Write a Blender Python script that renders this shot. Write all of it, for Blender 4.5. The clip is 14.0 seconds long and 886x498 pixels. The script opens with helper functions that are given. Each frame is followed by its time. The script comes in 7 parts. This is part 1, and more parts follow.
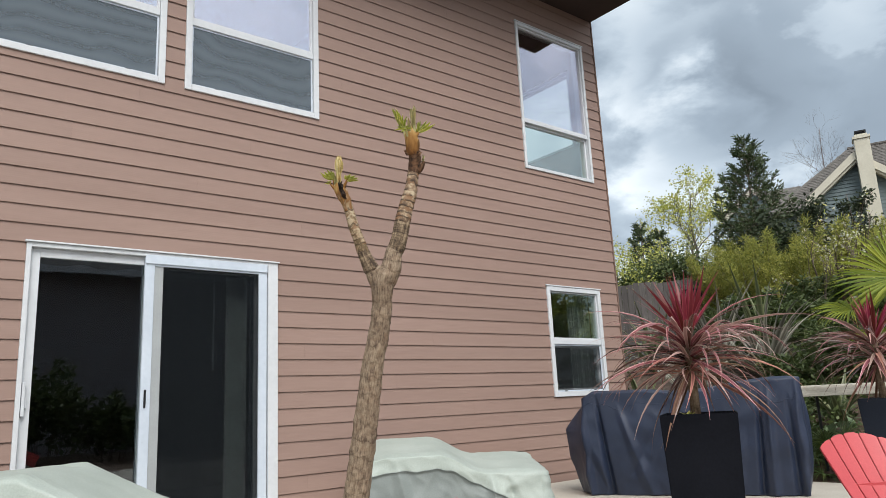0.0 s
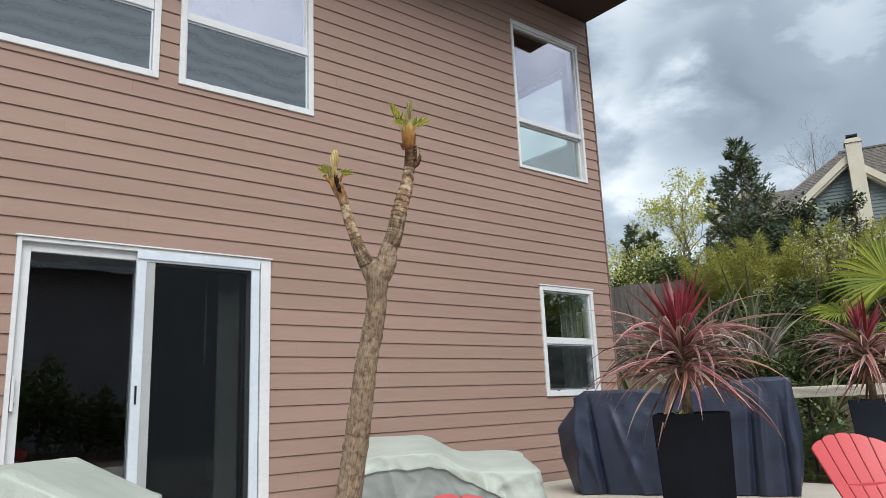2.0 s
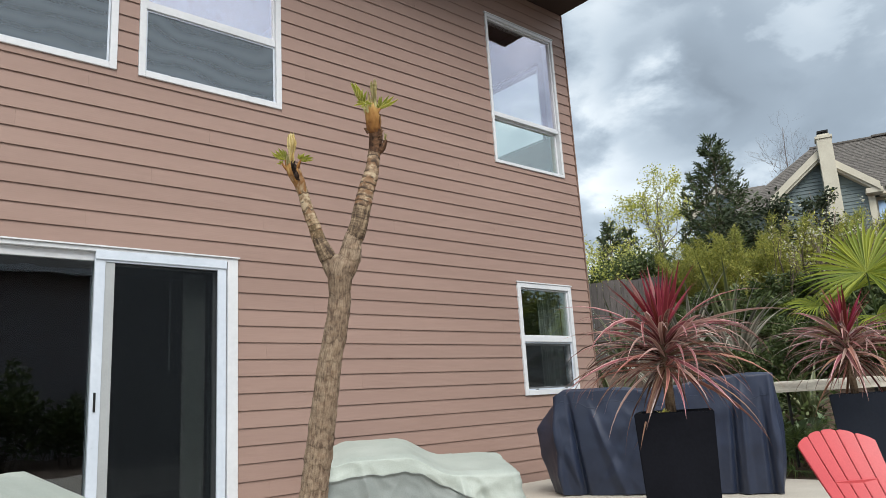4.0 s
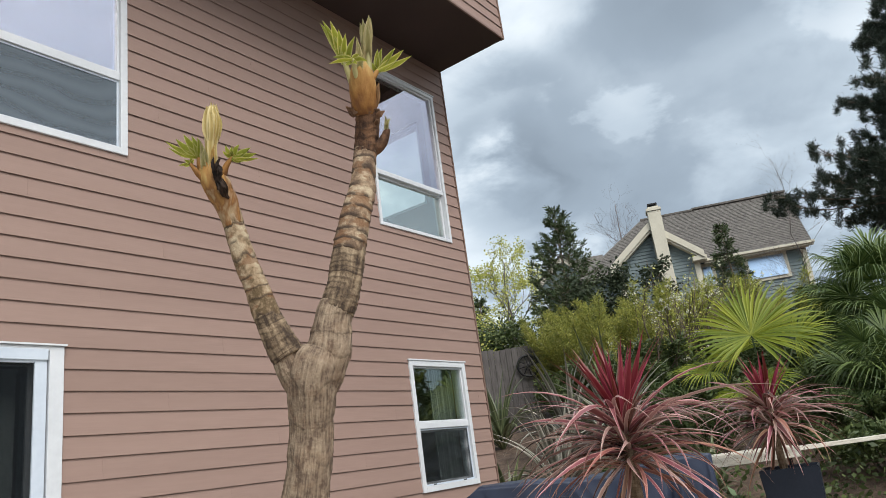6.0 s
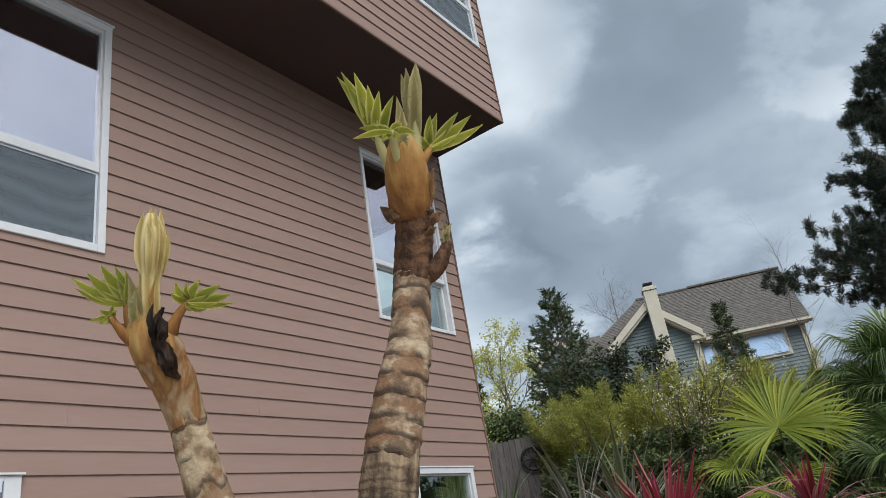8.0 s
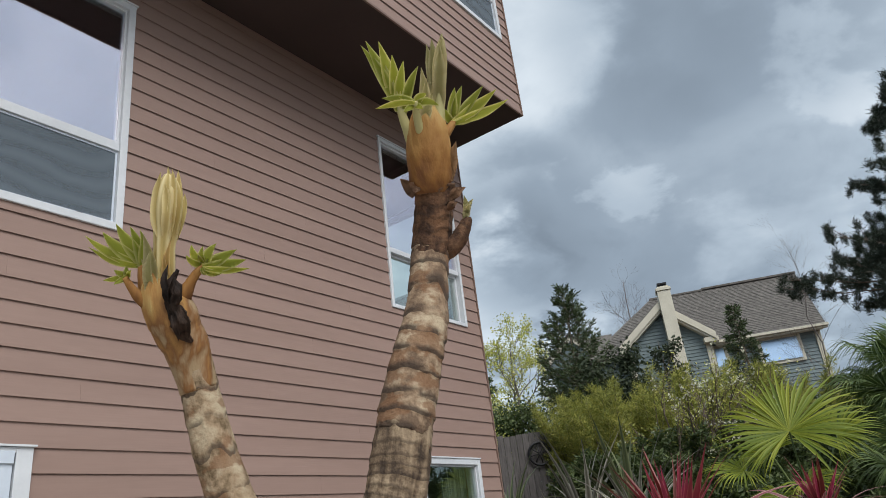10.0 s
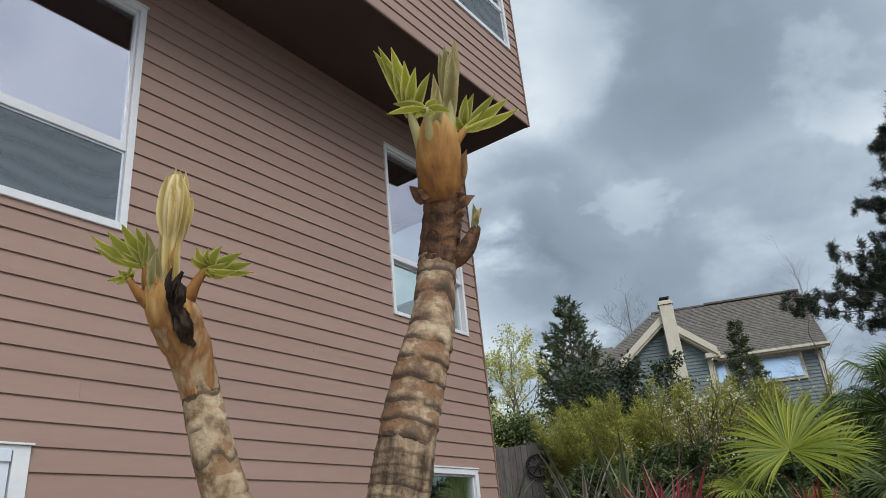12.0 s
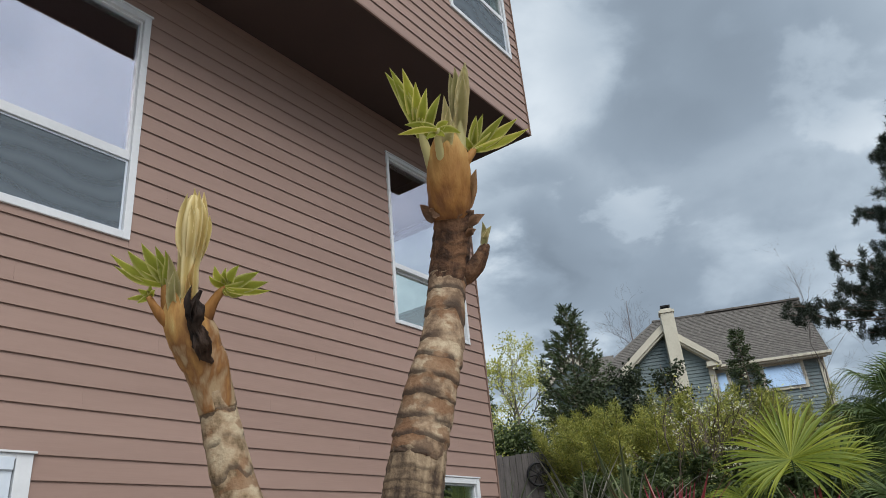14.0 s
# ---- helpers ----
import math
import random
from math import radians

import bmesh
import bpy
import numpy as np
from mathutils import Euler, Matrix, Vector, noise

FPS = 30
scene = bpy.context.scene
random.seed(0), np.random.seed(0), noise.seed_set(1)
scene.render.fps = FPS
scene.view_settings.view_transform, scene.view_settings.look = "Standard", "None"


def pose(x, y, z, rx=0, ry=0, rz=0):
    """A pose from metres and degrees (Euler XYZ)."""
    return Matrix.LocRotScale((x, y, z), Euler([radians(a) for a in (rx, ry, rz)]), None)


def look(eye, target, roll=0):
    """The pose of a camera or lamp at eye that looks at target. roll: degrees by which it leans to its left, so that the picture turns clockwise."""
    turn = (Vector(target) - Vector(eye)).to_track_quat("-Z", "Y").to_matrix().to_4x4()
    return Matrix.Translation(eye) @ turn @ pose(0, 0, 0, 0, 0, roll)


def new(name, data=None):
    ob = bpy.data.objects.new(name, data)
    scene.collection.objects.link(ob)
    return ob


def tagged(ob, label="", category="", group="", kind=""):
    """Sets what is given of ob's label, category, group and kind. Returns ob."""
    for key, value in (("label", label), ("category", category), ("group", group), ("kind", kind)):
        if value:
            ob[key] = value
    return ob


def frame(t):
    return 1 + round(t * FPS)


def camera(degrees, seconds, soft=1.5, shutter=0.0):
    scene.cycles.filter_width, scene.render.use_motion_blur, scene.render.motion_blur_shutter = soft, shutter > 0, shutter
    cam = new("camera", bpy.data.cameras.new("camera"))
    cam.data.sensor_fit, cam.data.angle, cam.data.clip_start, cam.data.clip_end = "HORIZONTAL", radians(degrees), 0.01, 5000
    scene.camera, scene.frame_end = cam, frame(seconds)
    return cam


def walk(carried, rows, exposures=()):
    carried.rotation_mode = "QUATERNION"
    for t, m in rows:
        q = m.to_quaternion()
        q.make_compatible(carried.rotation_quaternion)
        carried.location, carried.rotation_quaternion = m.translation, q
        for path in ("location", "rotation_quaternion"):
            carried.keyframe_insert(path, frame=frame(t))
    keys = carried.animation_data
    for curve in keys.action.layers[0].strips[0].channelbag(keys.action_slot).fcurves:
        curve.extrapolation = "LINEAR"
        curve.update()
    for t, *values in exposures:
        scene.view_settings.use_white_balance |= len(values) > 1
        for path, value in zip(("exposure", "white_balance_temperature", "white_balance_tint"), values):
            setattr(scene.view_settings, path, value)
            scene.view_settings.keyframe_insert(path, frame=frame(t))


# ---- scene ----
cam = camera(63.2, 14.0, soft=0.5)
# seconds, eye, target, roll
ROWS = [
    (0, (0.0826, 0.1004, 0.8444), (1.3162, 1.6170, 1.2662), -2.81),
    (0.5, (0.0797, 0.1071, 0.8373), (1.3178, 1.6173, 1.2691), -3.02),
    (1, (0.0880, 0.1150, 0.8425), (1.3305, 1.6207, 1.2771), -3.06),
    (1.5, (0.0942, 0.1216, 0.8377), (1.3410, 1.6252, 1.2671), -2.84),
    (2, (0.0832, 0.1169, 0.8317), (1.3328, 1.6207, 1.2527), -2.41),
    (2.5, (0.0900, 0.1270, 0.8344), (1.3429, 1.6297, 1.2495), -2.30),
    (5, (0.3824, 0.6123, 0.8996), (1.7236, 2.0233, 1.3581), -4.26),
    (5.5, (0.4801, 0.9180, 0.9768), (1.8770, 2.2332, 1.5415), -6.03),
    (6, (0.6173, 1.1830, 1.0902), (2.1820, 2.2909, 1.6597), -7.68),
    (6.5, (0.8399, 1.4020, 1.2545), (2.4158, 2.3986, 1.9778), -9.51),
    (7, (0.9084, 1.4904, 1.3295), (2.4677, 2.4634, 2.1181), -10.59),
    (7.5, (0.9088, 1.4889, 1.3342), (2.4587, 2.4740, 2.1263), -10.37),
    (8, (0.8904, 1.4832, 1.3285), (2.4239, 2.5025, 2.1090), -9.55),
    (10.5, (0.9030, 1.5015, 1.3194), (2.4125, 2.5628, 2.0910), -6.63),
    (11, (0.8943, 1.4969, 1.3256), (2.3933, 2.5662, 2.1064), -6.31),
    (11.5, (0.8981, 1.5067, 1.3217), (2.3945, 2.5753, 2.1085), -5.85),
    (12, (0.9050, 1.5073, 1.3230), (2.4088, 2.5638, 2.1120), -5.44),
    (12.5, (0.9103, 1.5061, 1.3197), (2.4234, 2.5471, 2.1114), -5.08),
    (13, (0.9013, 1.5020, 1.3214), (2.4163, 2.5333, 2.1220), -4.92),
    (13.5, (0.8892, 1.5031, 1.3276), (2.3968, 2.5349, 2.1415), -4.92),
    (14, (0.8867, 1.5042, 1.3271), (2.3834, 2.5560, 2.1356), -5.31),
]
walk(cam, [(t, look(eye, target, roll)) for t, eye, target, roll in ROWS],
     exposures=((0.0, -0.01, 6450, 10), (2.5, -0.03, 6450, 10), (5.0, 0.06, 6500, 10), (6.0, 0.0, 6450, 10), (7.0, -0.25, 6330, 10), (14.0, -0.31, 6320, 10)))

# ---- world, sun, exposure ----
SUN_DIR = Vector((-0.28, -0.62, 0.73)).normalized()
world = bpy.data.worlds.new("overcast_sky")
scene.world = world
world.use_nodes = True


def sky_nodes():
    """A thin Nishita sky behind a deck of broken grey cloud, by direction."""
    nt = world.node_tree
    nt.nodes.clear()
    N, L = nt.nodes.new, nt.links.new
    out, bg, bg2, add = N("ShaderNodeOutputWorld"), N("ShaderNodeBackground"), N("ShaderNodeBackground"), N("ShaderNodeAddShader")
    sky = N("ShaderNodeTexSky")
    sky.sky_type, sky.sun_disc = "NISHITA", False
    sky.sun_elevation, sky.sun_rotation = math.asin(SUN_DIR.z), math.atan2(SUN_DIR.x, SUN_DIR.y)
    L(sky.outputs[0], bg.inputs[0])
    bg.inputs[1].default_value = 0.012
    tc = N("ShaderNodeTexCoord")
    # clouds flatten towards the horizon: project the direction onto a deck overhead
    sep = N("ShaderNodeSeparateXYZ")
    L(tc.outputs["Generated"], sep.inputs[0])

    def m(op, a, b=None, c=None, clamp=False):
        nd = N("ShaderNodeMath")
        nd.operation, nd.use_clamp = op, clamp
        for i, v in enumerate((a, b, c)):
            if v is None:
                continue
            if isinstance(v, (int, float)):
                nd.inputs[i].default_value = v
            else:
                L(v, nd.inputs[i])
        return nd.outputs[0]

    zz = m("ADD", m("MAXIMUM", sep.outputs[2], 0.0), 0.32)
    px, py = m("DIVIDE", sep.outputs[0], zz), m("DIVIDE", sep.outputs[1], zz)
    comb = N("ShaderNodeCombineXYZ")
    L(px, comb.inputs[0]), L(py, comb.inputs[1])

    def fbm(scale, detail, rough, dist, off):
        mp = N("ShaderNodeMapping")
        L(comb.outputs[0], mp.inputs[0])
        mp.inputs[1].default_value = off
        n = N("ShaderNodeTexNoise")
        L(mp.outputs[0], n.inputs[0])
        n.inputs["Scale"].default_value, n.inputs["Detail"].default_value = scale, detail
        n.inputs["Roughness"].default_value, n.inputs["Distortion"].default_value = rough, dist
        return n.outputs[0]

    big, small = fbm(1.5, 4, 0.48, 0.1, (3.1, 1.7, 0)), fbm(4.5, 6, 0.54, 0.2, (0.4, 5.2, 0))

    def blob(d, inner, outer):
        """1 round a direction, falling to 0."""
        dot = N("ShaderNodeVectorMath")
        dot.operation = "DOT_PRODUCT"
        nrm = N("ShaderNodeVectorMath")
        nrm.operation = "NORMALIZE"
        L(tc.outputs["Generated"], nrm.inputs[0])
        L(nrm.outputs[0], dot.inputs[0])
        dot.inputs[1].default_value = Vector(d).normalized()
        r = N("ShaderNodeMapRange")
        r.interpolation_type = "SMOOTHSTEP"
        L(m("ADD", dot.outputs["Value"], m("MULTIPLY", m("SUBTRACT", small, 0.5), 0.03)), r.inputs[0])
        r.inputs[1].default_value, r.inputs[2].default_value = math.cos(radians(outer)), math.cos(radians(inner))
        r.inputs[3].default_value, r.inputs[4].default_value = 0.0, 1.0
        return r.outputs[0]

    v = m("ADD", m("ADD", m("MULTIPLY", big, 0.56), m("MULTIPLY", small, 0.44)), 0.022)
    for d, a, b, k in CLOUDS:
        v = m("ADD", v, m("MULTIPLY", blob(d, a, b), k))
    ramp = N("ShaderNodeValToRGB")
    L(v, ramp.inputs[0])
    el = ramp.color_ramp.elements
    el[0].position, el[0].color = 0.28, (0.24, 0.29, 0.342, 1)
    el[1].position, el[1].color = 0.78, (0.93, 1.0, 1.04, 1)
    e = el.new(0.46)
    e.color = (0.345, 0.415, 0.485, 1)
    e = el.new(0.58)
    e.color = (0.52, 0.605, 0.68, 1)
    L(ramp.outputs[0], bg2.inputs[0])
    bg2.inputs[1].default_value = 1.06
    L(bg.outputs[0], add.inputs[0]), L(bg2.outputs[0], add.inputs[1])
    L(add.outputs[0], out.inputs[0])


# cloud masses (direction, inner and outer degrees, lighter or darker)
CLOUDS = [((0.721, 0.316, 0.617), 3, 9, 0.16), ((0.804, 0.189, 0.564), 2, 10, -0.10), ((0.833, 0.06, 0.55), 2, 8, -0.075), ((0.876, 0.020, 0.492), 0.5, 4.5, 0.06),
          ((0.864, 0.141, 0.483), 1, 7, 0.01), ((0.856, 0.294, 0.425), 0.2, 4.0, 0.08), ((0.814, 0.419, 0.403), 2, 8, -0.10), ((0.921, 0.196, 0.338), 2, 9, -0.07),
          ((0.83, 0.476, 0.291), 1, 7, 0.13), ((0.946, 0.13, 0.298), 1, 7, 0.05), ((0.722, 0.527, 0.448), 2, 8, 0.15), ((0.82, 0.449, 0.355), 2, 6, -0.08), ((0.785, 0.556, 0.273), 2, 8, 0.06),
          ((-0.28, -0.62, 0.73), 8, 75, 0.28)]
sky_nodes()
sun = new("sun", bpy.data.lights.new("sun", "SUN"))
sun.data.energy, sun.data.angle, sun.data.color = 3.5, radians(40), (1.0, 0.96, 0.90)
sun.matrix_world = look(SUN_DIR * 50, (0, 0, 0))


# ---- materials ----
def material(name, c1, c2, rough=0.7, coarse=3.0, fine=40.0, bump=0.2, stretch=(1, 1, 1), metal=0.0, vary=0.0, coords="Object", spec=0.5, third=None, depth=0.004):
    """Two colours mixed at two scales, with fine relief."""
    mt = bpy.data.materials.new(name)
    mt.use_nodes = True
    nt = mt.node_tree
    N, L = nt.nodes.new, nt.links.new
    b = nt.nodes["Principled BSDF"]
    b.inputs["Roughness"].default_value, b.inputs["Metallic"].default_value = rough, metal
    b.inputs["Specular IOR Level"].default_value = spec
    tc, mp = N("ShaderNodeTexCoord"), N("ShaderNodeMapping")
    L(tc.outputs[coords], mp.inputs[0])
    mp.inputs[3].default_value = stretch

    def nz(scale, detail=4, rgh=0.55):
        n = N("ShaderNodeTexNoise")
        L(mp.outputs[0], n.inputs[0])
        n.inputs["Scale"].default_value, n.inputs["Detail"].default_value, n.inputs["Roughness"].default_value = scale, detail, rgh
        return n.outputs[0]

    a, f = nz(coarse), nz(fine)
    mixf = N("ShaderNodeMath")
    mixf.operation = "MULTIPLY_ADD"
    L(a, mixf.inputs[0])
    mixf.inputs[1].default_value = 0.6
    half = N("ShaderNodeMath")
    half.operation = "MULTIPLY"
    L(f, half.inputs[0])
    half.inputs[1].default_value = 0.4
    L(half.outputs[0], mixf.inputs[2])
    ramp = N("ShaderNodeValToRGB")
    L(mixf.outputs[0], ramp.inputs[0])
    el = ramp.color_ramp.elements
    el[0].position, el[0].color = 0.36, (*c1, 1)
    el[1].position, el[1].color = 0.64, (*c2, 1)
    if third:
        e = el.new(0.5)
        e.color = (*third, 1)
    col = ramp.outputs[0]
    if vary:
        oi, hsv = N("ShaderNodeObjectInfo"), N("ShaderNodeHueSaturation")
        mr = N("ShaderNodeMapRange")
        L(oi.outputs["Random"], mr.inputs[0])
        mr.inputs[3].default_value, mr.inputs[4].default_value = 1 - vary, 1 + vary
        L(mr.outputs[0], hsv.inputs["Value"])
        L(col, hsv.inputs["Color"])
        col = hsv.outputs[0]
    L(col, b.inputs["Base Color"])
    rr = N("ShaderNodeMapRange")
    L(f, rr.inputs[0])
    rr.inputs[3].default_value, rr.inputs[4].default_value = max(0.02, rough - 0.12), min(1, rough + 0.12)
    L(rr.outputs[0], b.inputs["Roughness"])
    if bump:
        bp = N("ShaderNodeBump")
        bp.inputs["Strength"].default_value, bp.inputs["Distance"].default_value = bump, depth
        L(f, bp.inputs["Height"])
        L(bp.outputs[0], b.inputs["Normal"])
    return mt


def glass(name, tint, mirror, see, rough=0.0):
    """A thin pane: a share of mirror image, the rest seen through."""
    mt = bpy.data.materials.new(name)
    mt.use_nodes = True
    nt = mt.node_tree
    nt.nodes.clear()
    N, L = nt.nodes.new, nt.links.new
    out, mix, tr, gl = N("ShaderNodeOutputMaterial"), N("ShaderNodeMixShader"), N("ShaderNodeBsdfTransparent"), N("ShaderNodeBsdfGlossy")
    tr.inputs[0].default_value = (*see, 1)
    gl.inputs[0].default_value = (*tint, 1)
    gl.inputs["Roughness"].default_value = rough
    n, bp, tc = N("ShaderNodeTexNoise"), N("ShaderNodeBump"), N("ShaderNodeTexCoord")
    L(tc.outputs["Object"], n.inputs[0])
    n.inputs["Scale"].default_value = 2.2
    bp.inputs["Strength"].default_value, bp.inputs["Distance"].default_value = 0.06, 0.02
    L(n.outputs[0], bp.inputs["Height"]), L(bp.outputs[0], gl.inputs["Normal"])
    mix.inputs[0].default_value = mirror
    L(tr.outputs[0], mix.inputs[1]), L(gl.outputs[0], mix.inputs[2]), L(mix.outputs[0], out.inputs[0])
    return mt


def siding_material(name, c1, c2, c3, vary=0.05):
    """Painted fibre-cement boards with an embossed wood grain running along x."""
    mt = material(name, c1, c2, rough=0.62, coarse=1.3, fine=14, bump=0.0, stretch=(0.35, 1, 3.0), vary=vary * 0.5, third=c3, spec=0.35)
    nt = mt.node_tree
    N, L = nt.nodes.new, nt.links.new
    b = nt.nodes["Principled BSDF"]
    tc, mp = N("ShaderNodeTexCoord"), N("ShaderNodeMapping")
    oi, cx = N("ShaderNodeObjectInfo"), N("ShaderNodeCombineXYZ")
    mu = N("ShaderNodeMath")
    mu.operation = "MULTIPLY"
    mu.inputs[1].default_value = 40
    L(oi.outputs["Random"], mu.inputs[0]), L(mu.outputs[0], cx.inputs[0]), L(mu.outputs[0], cx.inputs[1])
    L(cx.outputs[0], mp.inputs[1])
    L(tc.outputs["Object"], mp.inputs[0])
    mp.inputs[3].default_value = (0.9, 1, 9.0)
    wv = N("ShaderNodeTexWave")
    wv.wave_type, wv.bands_direction = "BANDS", "Z"
    wv.inputs["Scale"].default_value, wv.inputs["Distortion"].default_value = 2.4, 5.5
    wv.inputs["Detail"].default_value, wv.inputs["Detail Scale"].default_value = 2.5, 0.9
    L(mp.outputs[0], wv.inputs[0])
    bp = N("ShaderNodeBump")
    bp.inputs["Strength"].default_value, bp.inputs["Distance"].default_value = 0.2, 0.0006
    L(wv.outputs[1], bp.inputs["Height"]), L(bp.outputs[0], b.inputs["Normal"])
    return mt


M_SIDING = siding_material("painted_siding", (0.262, 0.176, 0.146), (0.298, 0.203, 0.170), (0.280, 0.189, 0.158))
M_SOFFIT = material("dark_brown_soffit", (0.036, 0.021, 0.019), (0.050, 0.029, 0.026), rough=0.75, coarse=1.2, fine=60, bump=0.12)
M_TRIM = material("brown_trim", (0.16, 0.10, 0.08), (0.20, 0.13, 0.10), rough=0.6, fine=30, bump=0.1)
M_WHITE = material("white_vinyl", (0.56, 0.58, 0.61), (0.64, 0.66, 0.69), rough=0.38, coarse=2, fine=25, bump=0.04)
M_ALU = material("white_aluminium", (0.50, 0.56, 0.64), (0.58, 0.64, 0.72), rough=0.32, coarse=2, fine=25, bump=0.03)
M_BLACK = material("black_plastic", (0.008, 0.008, 0.009), (0.016, 0.016, 0.018), rough=0.45, bump=0.1, spec=0.3)
M_INNER = material("interior_plaster", (0.55, 0.55, 0.54), (0.62, 0.62, 0.61), rough=0.9, coarse=1, fine=50, bump=0.1)
# near-black: the shade of the unlit rooms is put into the colour
M_DARKIN = material("shaded_interior", (0.025, 0.024, 0.023), (0.04, 0.038, 0.036), rough=0.9, coarse=1, fine=20, bump=0.1)
M_BLIND = material("vertical_blind", (0.72, 0.77, 0.75), (0.80, 0.84, 0.82), rough=0.8, fine=60, bump=0.1)
M_GLASS_UP = glass("coated_glass", (0.92, 0.86, 1.0), 0.48, (0.86, 1.0, 0.96))
M_GLASS_LOW = glass("clear_glass", (0.80, 0.88, 0.88), 0.12, (0.72, 0.78, 0.76))
M_GLASS_DOOR = glass("door_glass", (0.80, 0.82, 0.86), 0.115, (0.74, 0.78, 0.78))
M_CONCRETE = material("patio_concrete", (0.40, 0.37, 0.32), (0.52, 0.49, 0.43), rough=0.85, coarse=1.5, fine=60, bump=0.25)


def screen_material(name, colour, share, painted_moire=1.0):
    """Fine insect mesh: part thread, part open; wavy moire reflections are painted into the share."""
    mt = bpy.data.materials.new(name)
    mt.use_nodes = True
    nt = mt.node_tree
    N, L = nt.nodes.new, nt.links.new
    b, out = nt.nodes["Principled BSDF"], nt.nodes["Material Output"]
    tr, mix = N("ShaderNodeBsdfTransparent"), N("ShaderNodeMixShader")
    tc, wv, mp = N("ShaderNodeTexCoord"), N("ShaderNodeTexWave"), N("ShaderNodeMapping")
    L(tc.outputs["Object"], mp.inputs[0])
    mp.inputs[3].default_value = (0.8, 1, 1)
    wv.bands_direction = "Z"
    wv.inputs["Scale"].default_value, wv.inputs["Distortion"].default_value = 2.0, 16
    wv.inputs["Detail"].default_value, wv.inputs["Detail Scale"].default_value = 2.5, 0.55
    L(mp.outputs[0], wv.inputs[0])
    mr = N("ShaderNodeMapRange")
    L(wv.outputs[1], mr.inputs[0])
    mr.inputs[3].default_value, mr.inputs[4].default_value = share - 0.12 * painted_moire, share + 0.10 * painted_moire
    b.inputs["Base Color"].default_value = (*colour, 1)
    b.inputs["Roughness"].default_value, b.inputs["Specular IOR Level"].default_value = 0.8, 0.04
    L(mr.outputs[0], mix.inputs[0])
    L(tr.outputs[0], mix.inputs[1]), L(b.outputs[0], mix.inputs[2]), L(mix.outputs[0], out.inputs[0])
    return mt


M_SCREEN = screen_material("window_screen", (0.15, 0.18, 0.21), 0.72)
M_SCREEN_DOOR = screen_material("door_screen", (0.012, 0.0145, 0.017), 0.5, 0.0)


# ---- building helpers ----
def part(name, bm, mt, parent=None, label="", smooth=False):
    """Links a bmesh as one mesh object under a thing or a part."""
    me = bpy.data.meshes.new(name)
    bm.normal_update()
    bm.to_mesh(me)
    bm.free()
    for m in (mt if isinstance(mt, (list, tuple)) else [mt]):
        me.materials.append(m)
    if smooth:
        me.polygons.foreach_set("use_smooth", [True] * len(me.polygons))
    ob = new(name, me)
    if parent:
        ob.parent = parent
    return tagged(ob, label) if label else ob


def empty(name, label, category, loc=(0, 0, 0), group="", kind="", rz=0.0, size=1.0):
    ob = new(name)
    ob.empty_display_size = 0.1
    ob.matrix_basis = pose(*loc, 0, 0, rz) @ Matrix.Diagonal((size, size, size, 1))
    return tagged(ob, label, category, group, kind)


def box(bm, x0, x1, y0, y1, z0, z1, bevel=0.0, mi=0):
    """A box into bm; returns its vertices."""
    vs = [bm.verts.new(p) for p in ((x0, y0, z0), (x1, y0, z0), (x1, y1, z0), (x0, y1, z0), (x0, y0, z1), (x1, y0, z1), (x1, y1, z1), (x0, y1, z1))]
    fs = [bm.faces.new([vs[i] for i in q]) for q in ((0, 3, 2, 1), (4, 5, 6, 7), (0, 1, 5, 4), (1, 2, 6, 5), (2, 3, 7, 6), (3, 0, 4, 7))]
    for f in fs:
        f.material_index = mi
    if bevel:
        es = list({e for f in fs for e in f.edges})
        bmesh.ops.bevel(bm, geom=es, offset=bevel, segments=2, profile=0.6, affect="EDGES")
    return vs


def boxes(*specs, bevel=0.0):
    bm = bmesh.new()
    for s in specs:
        box(bm, *s, bevel=bevel)
    return bm


def tube(bm, pts, radii, sides=10, cap=True, uv=None, wobble=None, mi=0):
    """A swept tube through pts; wobble(i, angle) scales the radius."""
    pts = [Vector(p) for p in pts]
    rings, ref = [], None
    lay = bm.loops.layers.uv.verify() if uv else None
    for i, p in enumerate(pts):
        d = (pts[min(i + 1, len(pts) - 1)] - pts[max(i - 1, 0)]).normalized()
        if ref is None:
            ref = d.orthogonal().normalized()
        ref = (ref - d * ref.dot(d)).normalized()
        side = d.cross(ref)
        ring = []
        for k in range(sides):
            a = 2 * math.pi * k / sides
            r = radii[i] * (wobble(i, a) if wobble else 1)
            ring.append(bm.verts.new(p + (ref * math.cos(a) + side * math.sin(a)) * r))
        rings.append(ring)
    length = 0.0
    for i in range(len(rings) - 1):
        step = (pts[i + 1] - pts[i]).length
        for k in range(sides):
            f = bm.faces.new((rings[i][k], rings[i][(k + 1) % sides], rings[i + 1][(k + 1) % sides], rings[i + 1][k]))
            f.smooth, f.material_index = True, mi
            if uv:
                for lp, (uu, vv) in zip(f.loops, ((k, 0), (k + 1, 0), (k + 1, 1), (k, 1))):
                    lp[lay].uv = (uu / sides * uv, length + vv * step)
        length += step
    if cap:
        for ring, fl in ((rings[0], True), (rings[-1], False)):
            f = bm.faces.new(list(reversed(ring)) if fl else ring)
            f.material_index = mi
    return rings


